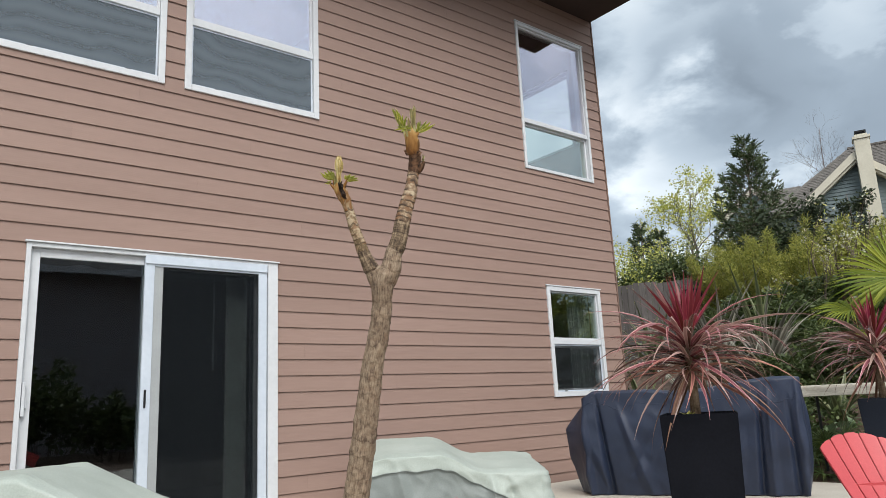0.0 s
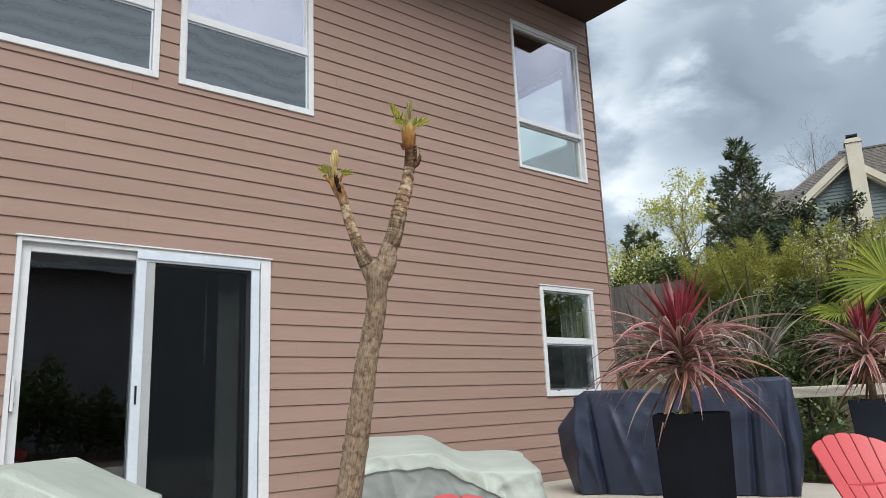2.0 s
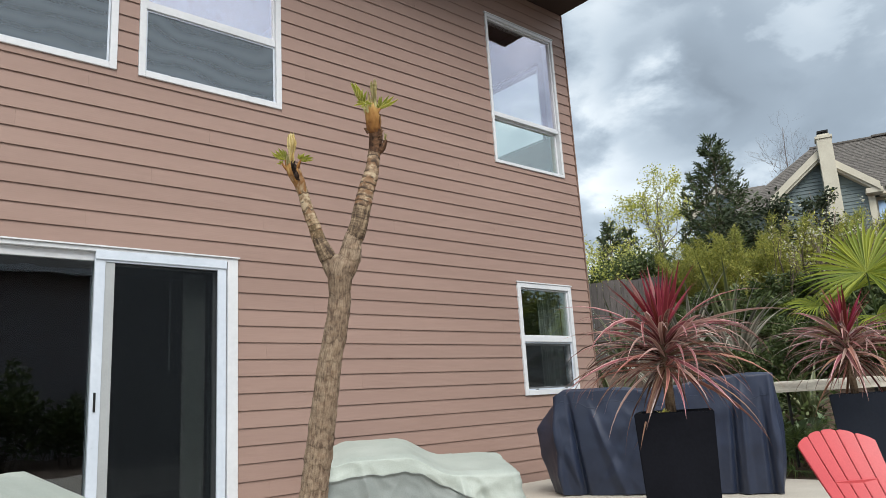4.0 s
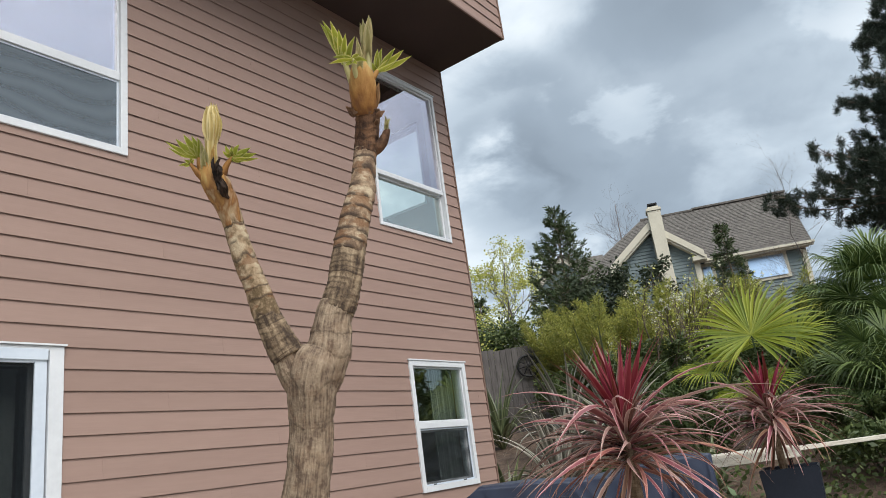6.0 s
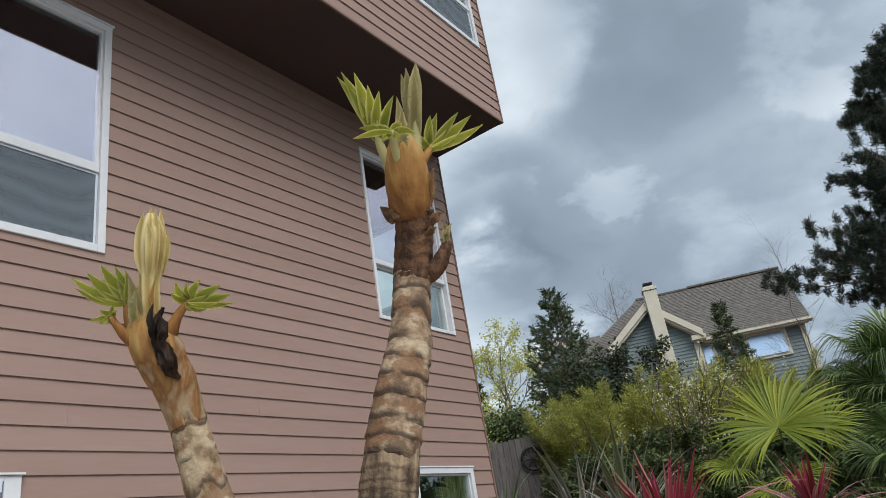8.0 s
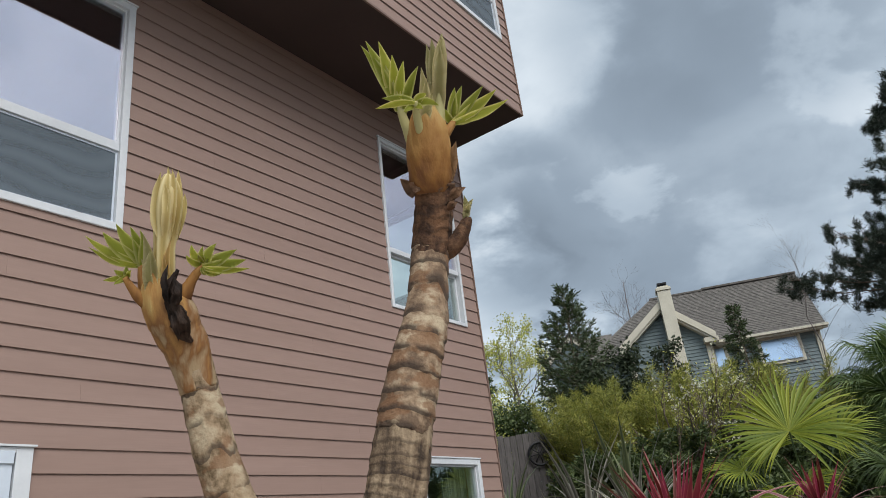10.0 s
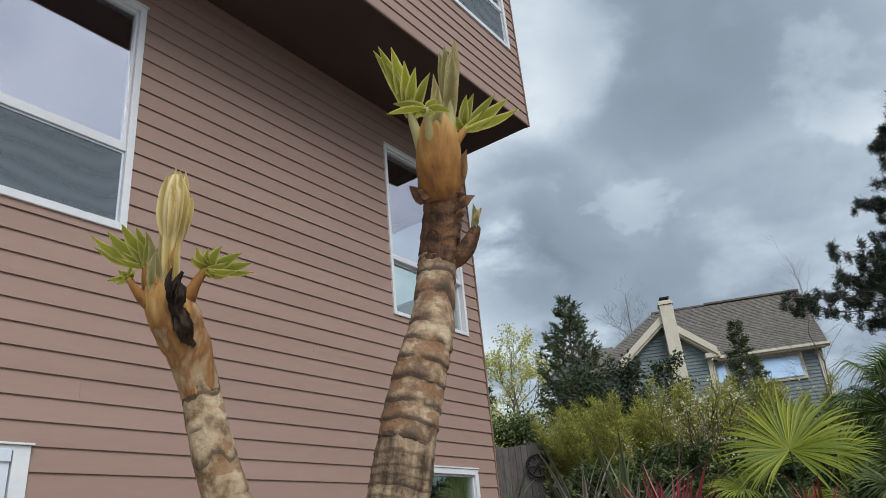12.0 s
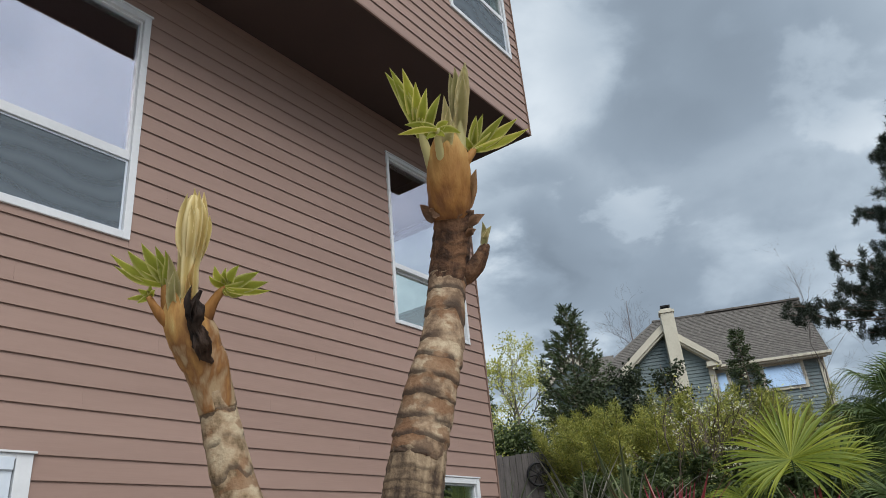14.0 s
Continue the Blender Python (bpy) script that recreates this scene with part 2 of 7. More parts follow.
def smooth_path(pts, n):
    """A Catmull-Rom path of n steps a span through rows of numbers."""
    P = [np.array(p, float) for p in pts]
    P = [2 * P[0] - P[1]] + P + [2 * P[-1] - P[-2]]
    out = []
    for i in range(1, len(P) - 2):
        a, b, c, d = P[i - 1:i + 3]
        for k in range(n):
            t = k / n
            out.append(0.5 * (2 * b + (c - a) * t + (2 * a - 5 * b + 4 * c - d) * t ** 2 + (3 * b - a - 3 * c + d) * t ** 3))
    out.append(P[-2])
    return out


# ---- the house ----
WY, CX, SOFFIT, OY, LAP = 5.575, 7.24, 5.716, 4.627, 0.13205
X0, BACK, TOP = -4.0, 12.5, 8.6
# openings: x0, x1, z0, z1
DOOR = (0.886, 2.728, 0.0, 2.06)
UP_L, UP_M, UP_R = (0.534, 1.758, 3.437, 5.272), (1.916, 3.14, 3.437, 5.272), (5.792, 6.986, 3.437, 5.272)
LOW_R = (5.979, 6.892, 0.866, 2.085)
TOP_R = (5.85, 7.052, 6.663, 8.0)
FRONT_HOLES = [DOOR, UP_L, UP_M, UP_R, LOW_R]


def pierced(xs, zs, holes):
    """The cells of a wall's grid that are not openings."""
    xs = sorted({*xs, *(h[0] for h in holes), *(h[1] for h in holes)})
    zs = sorted({*zs, *(h[2] for h in holes), *(h[3] for h in holes)})
    for x0, x1 in zip(xs, xs[1:]):
        for z0, z1 in zip(zs, zs[1:]):
            cx, cz = (x0 + x1) / 2, (z0 + z1) / 2
            if not any(h[0] < cx < h[1] and h[2] < cz < h[3] for h in holes):
                yield x0, x1, z0, z1


def slab_wall(name, label, y0, y1, x0, x1, z0, z1, holes, mt):
    bm = bmesh.new()
    for a, b, c, d in pierced((x0, x1), (z0, z1), holes):
        box(bm, a, b, y0, y1, c, d)
    return tagged(part(name, bm, mt), label, "wall", kind="structure")


wall_front = slab_wall("wall_north", "two-storey house wall of brown painted lap siding", WY + 0.012, WY + 0.16, X0, CX - 0.01, -0.3, SOFFIT, FRONT_HOLES, M_INNER)
wall_top = slab_wall("wall_upper", "overhanging top storey wall of brown lap siding", OY + 0.012, OY + 0.16, X0, CX - 0.01, SOFFIT + 0.02, TOP, [TOP_R], M_INNER)
END_HOLE = (5.90, 8.2, 4.05, 5.13)
bm = bmesh.new()
for a, b, c, d in pierced((WY + 0.16, BACK), (-0.3, SOFFIT), [END_HOLE]):
    box(bm, CX - 0.16, CX - 0.012, a, b, c, d)
box(bm, CX - 0.16, CX - 0.012, OY + 0.16, BACK, SOFFIT + 0.02, TOP)
tagged(part("wall_east", bm, M_SIDING), "end wall of the brown house", "wall", kind="structure")
tagged(part("wall_west", boxes((X0, X0 + 0.15, OY + 0.16, BACK, -0.3, TOP)), M_SIDING), "far end wall of the brown house", "wall", kind="structure")
tagged(part("wall_south", boxes((X0, CX - 0.012, BACK, BACK + 0.15, -0.3, TOP)), M_SIDING), "rear wall of the brown house", "wall", kind="structure")
tagged(part("floor_1", boxes((X0, CX - 0.16, WY + 0.16, BACK, -0.06, -0.01)), M_DARKIN), "floor inside the house, its shade put into the colour", "floor", kind="structure")
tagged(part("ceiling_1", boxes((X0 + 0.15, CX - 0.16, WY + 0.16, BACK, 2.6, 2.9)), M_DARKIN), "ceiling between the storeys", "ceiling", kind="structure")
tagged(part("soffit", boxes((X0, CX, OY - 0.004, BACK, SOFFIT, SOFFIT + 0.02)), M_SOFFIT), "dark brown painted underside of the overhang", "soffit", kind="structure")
tagged(part("partition_wall", boxes((4.3, 4.4, WY + 0.16, BACK, 2.9, SOFFIT), (4.3, 4.4, WY + 0.16, BACK, -0.01, 2.6)), M_INNER), "plain inner wall between rooms", "wall", kind="structure")
tagged(part("room_wall", boxes((X0 + 0.15, CX - 0.16, 8.9, 9.0, 2.9, SOFFIT), (X0 + 0.15, CX - 0.16, 9.4, 9.5, -0.01, 2.6)), M_DARKIN), "inner wall at the back of the rooms, its shade put into the colour", "wall", kind="structure")
# roof over all
bm = bmesh.new()
v = [bm.verts.new(p) for p in ((X0 - 0.5, OY - 0.6, TOP), (CX + 0.5, OY - 0.6, TOP), (CX + 0.5, BACK + 0.6, TOP), (X0 - 0.5, BACK + 0.6, TOP),
                               (X0 - 0.5, 8.7, TOP + 1.6), (CX + 0.5, 8.7, TOP + 1.6))]
for q in ((0, 1, 5, 4), (2, 3, 4, 5), (3, 0, 4), (1, 2, 5), (3, 2, 1, 0)):
    bm.faces.new([v[i] for i in q])
M_ROOF = material("roof_shingles", (0.09, 0.085, 0.08), (0.17, 0.16, 0.15), rough=0.9, coarse=6, fine=40, bump=0.5)
tagged(part("roof", bm, M_ROOF), "grey shingled roof of the brown house", "roof", kind="structure")


def corner_trim(name, x0, x1, y0, y1, z0, z1):
    tagged(part(name, boxes((x0, x1, y0, y1, z0, z1), bevel=0.003), M_TRIM), "thin brown metal corner trim", "trim", kind="structure")


corner_trim("trim_corner", CX - 0.012, CX + 0.006, WY - 0.022, WY + 0.03, -0.02, SOFFIT - 0.002)
corner_trim("trim_corner_upper", CX - 0.012, CX + 0.006, OY - 0.022, OY + 0.03, SOFFIT - 0.004, TOP)
corner_trim("trim_drip", X0, CX - 0.014, OY - 0.021, OY - 0.003, SOFFIT - 0.006, SOFFIT + 0.02)


def frame_bars(x0, x1, z0, z1, w, y0, y1, bevel=0.004):
    """A rectangular frame of four butted bars."""
    return boxes((x0, x0 + w, y0, y1, z0, z1), (x1 - w, x1, y0, y1, z0, z1), (x0 + w, x1 - w, y0, y1, z1 - w, z1), (x0 + w, x1 - w, y0, y1, z0, z0 + w), bevel=bevel)


def window(name, hole, rail, y, label, up, low, screened, bar=0.052):
    """A white vinyl single-hung window: frame, fixed upper pane, lower sash with its screen."""
    x0, x1, z0, z1 = hole
    w = empty(name, label, "window", kind="structure")
    part("window_frame", frame_bars(x0, x1, z0, z1, bar, y - 0.026, y + 0.09), M_WHITE, w)
    e = bar + 0.001
    a, b = x0 + e, x1 - e
    part("meeting_rail", boxes((a, b, y - 0.012, y + 0.05, rail - 0.002, rail + e + 0.002), bevel=0.004), M_WHITE, w)
    part("upper_bead", frame_bars(a, b, rail + e + 0.003, z1 - e, 0.016, y - 0.002, y + 0.04, 0.002), M_WHITE, w)
    part("upper_pane", boxes((a + 0.014, b - 0.014, y + 0.016, y + 0.022, rail + e + 0.017, z1 - e - 0.014)), up, w).visible_shadow = False
    sash = part("lower_sash", frame_bars(a, b, z0 + e, rail - 0.003, bar * 0.65, y + 0.028, y + 0.07, 0.003), M_WHITE, w)
    part("lower_pane", boxes((a + bar * 0.58, b - bar * 0.58, y + 0.046, y + 0.052, z0 + e + bar * 0.58, rail - 0.003 - bar * 0.58)), low, sash).visible_shadow = False
    part("head_cap", boxes((x0 - 0.012, x1 + 0.012, y - 0.034, y - 0.004, z1 + 0.001, z1 + 0.014), bevel=0.002), M_WHITE, w)
    if screened:
        s = part("screen_frame", frame_bars(a + 0.001, b - 0.001, z0 + 0.054, rail - 0.004, 0.014, y + 0.002, y + 0.016, 0.001), M_ALU, w)
        part("insect_screen", boxes((a + 0.013, b - 0.013, y + 0.008, y + 0.0095, z0 + 0.066, rail - 0.016)), screened, s)
        for k in (0.2, 0.8):
            c = a + (b - a) * k
            part("screen_tab", boxes((c - 0.02, c + 0.02, y - 0.003, y + 0.002, z0 + 0.056, z0 + 0.066)), M_BLACK, s)
    return w


window("window_1", UP_L, 4.025, WY, "white vinyl window with a screened lower half", M_GLASS_UP, M_GLASS_LOW, M_SCREEN)
window("window_2", UP_M, 4.025, WY, "white vinyl window with a screened lower half", M_GLASS_UP, M_GLASS_LOW, M_SCREEN)
window("window_3", UP_R, 4.01, WY, "tall white vinyl window mirroring the sky", glass("corner_glass", (0.95, 0.88, 1.0), 0.46, (0.94, 1.0, 0.96)), glass("plain_glass", (0.88, 0.93, 0.93), 0.30, (0.95, 1.0, 0.96)), False, 0.036)
window("window_4", LOW_R, 1.44, WY, "small white vinyl window beside the house corner", glass("small_window_glass", (0.80, 0.88, 0.84), 0.17, (0.85, 0.9, 0.88)), glass("small_window_low_glass", (0.70, 0.78, 0.84), 0.06, (0.85, 0.9, 0.9)), screen_material("fine_window_screen", (0.030, 0.035, 0.038), 0.32))
window("window_5", TOP_R, 7.2, OY, "white vinyl window in the top storey", M_GLASS_LOW, M_GLASS_LOW, M_SCREEN)
# side window seen through the corner room
bm = bmesh.new()
for a, b, c, d in ((5.90, 5.95, 4.05, 5.13), (8.15, 8.2, 4.05, 5.13), (5.95, 8.15, 4.05, 4.10), (5.95, 8.15, 5.08, 5.13)):
    box(bm, CX - 0.12, CX - 0.03, a, b, c, d)
side = empty("window_6", "white window in the end wall", "window", kind="structure")
part("window_frame", bm, M_WHITE, side)


def sliding_door():
    x0, x1, z0, z1 = DOOR
    y = WY
    d = empty("door_1", "white two-panel sliding glass door with a closed screen", "door", kind="structure")
    part("door_frame", boxes((x0, x0 + 0.03, y - 0.03, y + 0.12, z0 + 0.03, z1), (x1 - 0.085, x1, y - 0.03, y + 0.12, z0 + 0.03, z1), (x0 + 0.03, x1 - 0.085, y - 0.03, y + 0.12, z1 - 0.03, z1),
                             (x0, x1, y - 0.05, y + 0.12, z0, z0 + 0.03), bevel=0.003), M_WHITE, d)
    part("drip_cap", boxes((x0 - 0.012, x1 + 0.012, y - 0.045, y - 0.004, z1 + 0.001, z1 + 0.012), bevel=0.002), M_WHITE, d)
    mid = 1.70
    fixed = part("fixed_panel", frame_bars(x0 + 0.031, mid + 0.05, z0 + 0.031, z1 - 0.031, 0.062, y + 0.01, y + 0.05), M_WHITE, d)
    part("pane", boxes((x0 + 0.09, mid - 0.01, y + 0.026, y + 0.032, z0 + 0.09, z1 - 0.09)), M_GLASS_DOOR, fixed).visible_shadow = False
    part("pull_handle", boxes((x0 + 0.035, x0 + 0.055, y - 0.022, y + 0.009, 0.9, 1.12), (x0 + 0.055, x0 + 0.066, y - 0.01, y + 0.009, 0.95, 1.02), bevel=0.003), M_WHITE, fixed)
    slide = part("sliding_panel", frame_bars(mid - 0.02, x1 - 0.086, z0 + 0.031, z1 - 0.031, 0.075, y + 0.06, y + 0.1), M_WHITE, d)
    part("pane", boxes((mid + 0.05, x1 - 0.155, y + 0.076, y + 0.082, z0 + 0.1, z1 - 0.1)), M_GLASS_DOOR, slide).visible_shadow = False
    sc = part("screen_panel", frame_bars(mid - 0.035, x1 - 0.094, z0 + 0.031, z1 - 0.031, 0.07, y - 0.022, y + 0.004), M_ALU, d)
    part("head_rail", boxes((mid - 0.035, x1 - 0.094, y - 0.034, y - 0.0225, z1 - 0.085, z1 - 0.02), bevel=0.003), M_ALU, sc)
    part("insect_screen", boxes((mid + 0.034, x1 - 0.163, y - 0.008, y - 0.0065, z0 + 0.09, z1 - 0.09)), M_SCREEN_DOOR, sc)
    part("latch", boxes((mid - 0.012, mid + 0.003, y - 0.028, y - 0.0225, 0.92, 1.05), bevel=0.004), M_BLACK, sc, "black recessed screen latch")
    part("grey_strip", boxes((mid + 0.0355, mid + 0.10, y - 0.014, y - 0.0095, z0 + 0.09, z1 - 0.09)), material("grey_felt", (0.30, 0.32, 0.33), (0.36, 0.38, 0.39), fine=80), sc)
    # blind inside
    bl = empty("vertical_blind", "pale vertical blind slats drawn to one side", "blind")
    for k in range(3):
        c = x1 - 0.205 - k * 0.055
        part("slat", boxes((c - 0.035, c + 0.035, y + 0.2 + 0.012 * (k % 2), y + 0.203 + 0.012 * (k % 2), 0.06, 1.96)), M_BLIND, bl)
    part("pull_cord", boxes((x1 - 0.46, x1 - 0.455, y + 0.17, y + 0.195, 1.2, 1.9)), M_WHITE, bl)


sliding_door()


def curtain():
    c = empty("curtain", "pale curtain hanging inside the small window", "curtain")
    bm = bmesh.new()
    a = [(6.50 + 0.0042 * k, WY + 0.17 + 0.016 * math.sin(k * 0.42) + 0.006 * math.sin(k * 1.1)) for k in range(90)]
    lo, hi = [bm.verts.new((x, y, 0.8)) for x, y in a], [bm.verts.new((x, y, 2.15)) for x, y in a]
    for k in range(89):
        bm.faces.new((lo[k], lo[k + 1], hi[k + 1], hi[k]))
    part("cloth", solid_sheet(bm), material("curtain_cloth", (0.17, 0.19, 0.18), (0.26, 0.28, 0.265), rough=0.9, fine=80), c)
    part("rod", boxes((5.98, 6.86, WY + 0.25, WY + 0.265, 2.10, 2.115)), M_WHITE, c)


def solid_sheet(bm):
    bmesh.ops.solidify(bm, geom=bm.faces[:], thickness=0.003)
    return bm


curtain()


def armchair():
    """A soft armchair inside the small window, its back to the glass."""
    t = empty("armchair", "brown fabric armchair seen inside the small window", "armchair", (6.12, WY + 0.62, 0.0))
    m = material("brown_chair_fabric", (0.22, 0.165, 0.12), (0.32, 0.25, 0.19), rough=0.9, coarse=5, fine=70, bump=0.4)

    def puff(x0, x1, y0, y1, z0, z1, seed):
        bm = bmesh.new()
        box(bm, x0, x1, y0, y1, z0, z1)
        bmesh.ops.subdivide_edges(bm, edges=bm.edges[:], cuts=7, use_grid_fill=True)
        c, h = Vector(((x0 + x1) / 2, (y0 + y1) / 2, (z0 + z1) / 2)), Vector((x1 - x0, y1 - y0, z1 - z0)) / 2
        for v in bm.verts:
            u = Vector([(v.co[i] - c[i]) / h[i] for i in range(3)])
            k = (abs(u.x) ** 5 + abs(u.y) ** 5 + abs(u.z) ** 5) ** 0.2
            v.co = c + Vector([u[i] * h[i] for i in range(3)]) * (1 / max(k, 0.6)) * max(abs(u.x), abs(u.y), abs(u.z)) * (1 + 0.05 * noise.noise(v.co * 7 + Vector((seed, 0, 0))))
        return bm
    part("base", puff(-0.32, 0.32, -0.3, 0.4, 0.0, 0.45, 1), m, t, smooth=True)
    part("backrest", puff(-0.30, 0.27, -0.34, -0.12, 0.42, 1.12, 2), m, t, smooth=True)
    part("head_cushion", puff(-0.26, 0.16, -0.36, -0.14, 1.05, 1.36, 3), m, t, smooth=True)
    part("lumbar_cushion", puff(-0.24, 0.24, -0.40, -0.22, 0.72, 1.05, 4), m, t, smooth=True)


armchair()


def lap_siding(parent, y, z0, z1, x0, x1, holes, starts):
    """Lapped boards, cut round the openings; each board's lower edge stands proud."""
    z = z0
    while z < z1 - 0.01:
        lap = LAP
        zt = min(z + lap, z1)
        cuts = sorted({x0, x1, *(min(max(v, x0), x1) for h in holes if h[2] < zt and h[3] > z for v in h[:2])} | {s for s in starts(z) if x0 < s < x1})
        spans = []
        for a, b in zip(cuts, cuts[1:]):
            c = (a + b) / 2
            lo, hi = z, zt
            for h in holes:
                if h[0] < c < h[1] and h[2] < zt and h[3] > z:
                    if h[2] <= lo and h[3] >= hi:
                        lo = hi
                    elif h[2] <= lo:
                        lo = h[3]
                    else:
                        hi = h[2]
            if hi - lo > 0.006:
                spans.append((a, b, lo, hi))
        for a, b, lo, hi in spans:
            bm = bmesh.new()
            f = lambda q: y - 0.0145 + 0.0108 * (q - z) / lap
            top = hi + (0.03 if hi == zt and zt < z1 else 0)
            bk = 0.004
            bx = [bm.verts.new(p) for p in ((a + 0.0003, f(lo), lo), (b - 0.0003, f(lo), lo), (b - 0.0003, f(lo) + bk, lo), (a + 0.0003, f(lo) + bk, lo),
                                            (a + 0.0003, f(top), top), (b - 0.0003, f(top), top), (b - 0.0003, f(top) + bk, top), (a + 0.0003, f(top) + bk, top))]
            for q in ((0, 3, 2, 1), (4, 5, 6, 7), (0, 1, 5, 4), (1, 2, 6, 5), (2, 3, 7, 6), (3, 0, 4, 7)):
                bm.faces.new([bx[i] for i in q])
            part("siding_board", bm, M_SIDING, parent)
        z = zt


def joints(z):
    """Butt joints, staggered from row to row."""
    k = round(z / LAP)
    return [-4 + (k * 1.37 + 0.6) % 3.66 + 3.66 * i for i in range(4)]


# ---- ground ----
def rise(x, y):
    """The bank: level patio, then a planted slope up to the neighbour's ground."""
    s = max(0.0, x - 6.95 - 0.25 * math.sin(y * 0.5))
    h = 2.0 * (1 - math.exp(-(s / 6.0) ** 1.2))
    t = max(0.0, math.hypot(x, y) - 20)
    return h + 0.06 * min(t, 60) * (1 if x > 5 else 0)


def ground():
    def steps(lo, mid0, mid1, hi, fine):
        a = list(np.arange(mid0, mid1, fine))
        g, s = [], fine
        v = mid1
        while v < hi:
            g.append(v)
            s *= 1.35
            v += s
        g.append(hi)
        l, s, v = [], fine, mid0
        while v > lo:
            s *= 1.35
            v -= s
            l.append(v)
        return sorted(set(l + a + g))

    xs, ys = steps(-900, -4, 20, 1500, 0.25), steps(-900, -4, 16, 1200, 0.3)
    bm = bmesh.new()
    rows = []
    for x in xs:
        row = []
        for y in ys:
            z = rise(x, y) - 0.03
            if z > 0.0 and abs(x) < 30:
                z += 0.06 * (noise.noise((x * 1.7, y * 1.7, 0)) + 0.5 * noise.noise((x * 5, y * 5, 3)))
            row.append(bm.verts.new((x, y, z)))
        rows.append(row)
    for i in range(len(xs) - 1):
        for j in range(len(ys) - 1):
            bm.faces.new((rows[i][j], rows[i + 1][j], rows[i + 1][j + 1], rows[i][j + 1]))
    m = material("bark_mulch", (0.055, 0.035, 0.024), (0.17, 0.115, 0.08), rough=0.95, coarse=9, fine=70, bump=0.9, third=(0.10, 0.065, 0.045), depth=0.02)
    tagged(part("ground", bm, m, smooth=True), "sloping bank of brown bark mulch and soil", "ground", kind="structure")


ground()
bm = bmesh.new()
pv = [bm.verts.new((x, y, z)) for z in (-0.25, 0.0) for x, y in ((-6, -2.6), (6.95, -2.6), (6.93, 5.5), (-6, 5.52))]
for q in ((3, 2, 1, 0), (4, 5, 6, 7), (0, 1, 5, 4), (1, 2, 6, 5), (2, 3, 7, 6), (3, 0, 4, 7)):
    bm.faces.new([pv[i] for i in q])
tagged(part("patio", bm, M_CONCRETE), "pale brushed concrete patio slab", "patio", kind="structure")

# ---- plant materials ----
def leaf_material(name, mid, edge, rough=0.55, vary=0.25, width=0.2, back=0.25, hue=0.02):
    """A blade: colour by the place across it (edge paler), varied blade by blade, a little light through it."""
    mt = bpy.data.materials.new(name)
    mt.use_nodes = True
    nt = mt.node_tree
    N, L = nt.nodes.new, nt.links.new
    b, out = nt.nodes["Principled BSDF"], nt.nodes["Material Output"]
    uv, sep = N("ShaderNodeUVMap"), N("ShaderNodeSeparateXYZ")
    L(uv.outputs[0], sep.inputs[0])
    pp = N("ShaderNodeMath")
    pp.operation = "PINGPONG"
    L(sep.outputs[0], pp.inputs[0])
    pp.inputs[1].default_value = 0.5
    tc, nz = N("ShaderNodeTexCoord"), N("ShaderNodeTexNoise")
    L(tc.outputs["Object"], nz.inputs[0])
    nz.inputs["Scale"].default_value, nz.inputs["Detail"].default_value = 35, 4
    ad = N("ShaderNodeMath")
    ad.operation = "MULTIPLY_ADD"
    L(nz.outputs[0], ad.inputs[0])
    ad.inputs[1].default_value = 0.08
    L(pp.outputs[0], ad.inputs[2])
    rp = N("ShaderNodeValToRGB")
    L(ad.outputs[0], rp.inputs[0])
    rp.color_ramp.elements[0].position, rp.color_ramp.elements[0].color = 0.07, (*edge, 1)
    rp.color_ramp.elements[1].position, rp.color_ramp.elements[1].color = 0.07 + width, (*mid, 1)
    oi, geo = N("ShaderNodeObjectInfo"), N("ShaderNodeNewGeometry")
    sm = N("ShaderNodeMath")
    sm.operation = "ADD"
    L(oi.outputs["Random"], sm.inputs[0]), L(geo.outputs["Random Per Island"], sm.inputs[1])
    fr = N("ShaderNodeMath")
    fr.operation = "FRACT"
    L(sm.outputs[0], fr.inputs[0])
    mr, mh, hsv = N("ShaderNodeMapRange"), N("ShaderNodeMapRange"), N("ShaderNodeHueSaturation")
    L(fr.outputs[0], mr.inputs[0]), L(fr.outputs[0], mh.inputs[0])
    mr.inputs[3].default_value, mr.inputs[4].default_value = 1 - vary, 1 + vary
    mh.inputs[3].default_value, mh.inputs[4].default_value = 0.5 + hue, 0.5 - hue
    L(mr.outputs[0], hsv.inputs["Value"]), L(mh.outputs[0], hsv.inputs["Hue"]), L(rp.outputs[0], hsv.inputs["Color"])
    L(hsv.outputs[0], b.inputs["Base Color"])
    b.inputs["Roughness"].default_value, b.inputs["Specular IOR Level"].default_value = rough, 0.4 if rough > 0.3 else 0.75
    tl, mix = N("ShaderNodeBsdfTranslucent"), N("ShaderNodeMixShader")
    L(hsv.outputs[0], tl.inputs[0])
    mix.inputs[0].default_value = back
    L(b.outputs[0], mix.inputs[1]), L(tl.outputs[0], mix.inputs[2]), L(mix.outputs[0], out.inputs[0])
    return mt


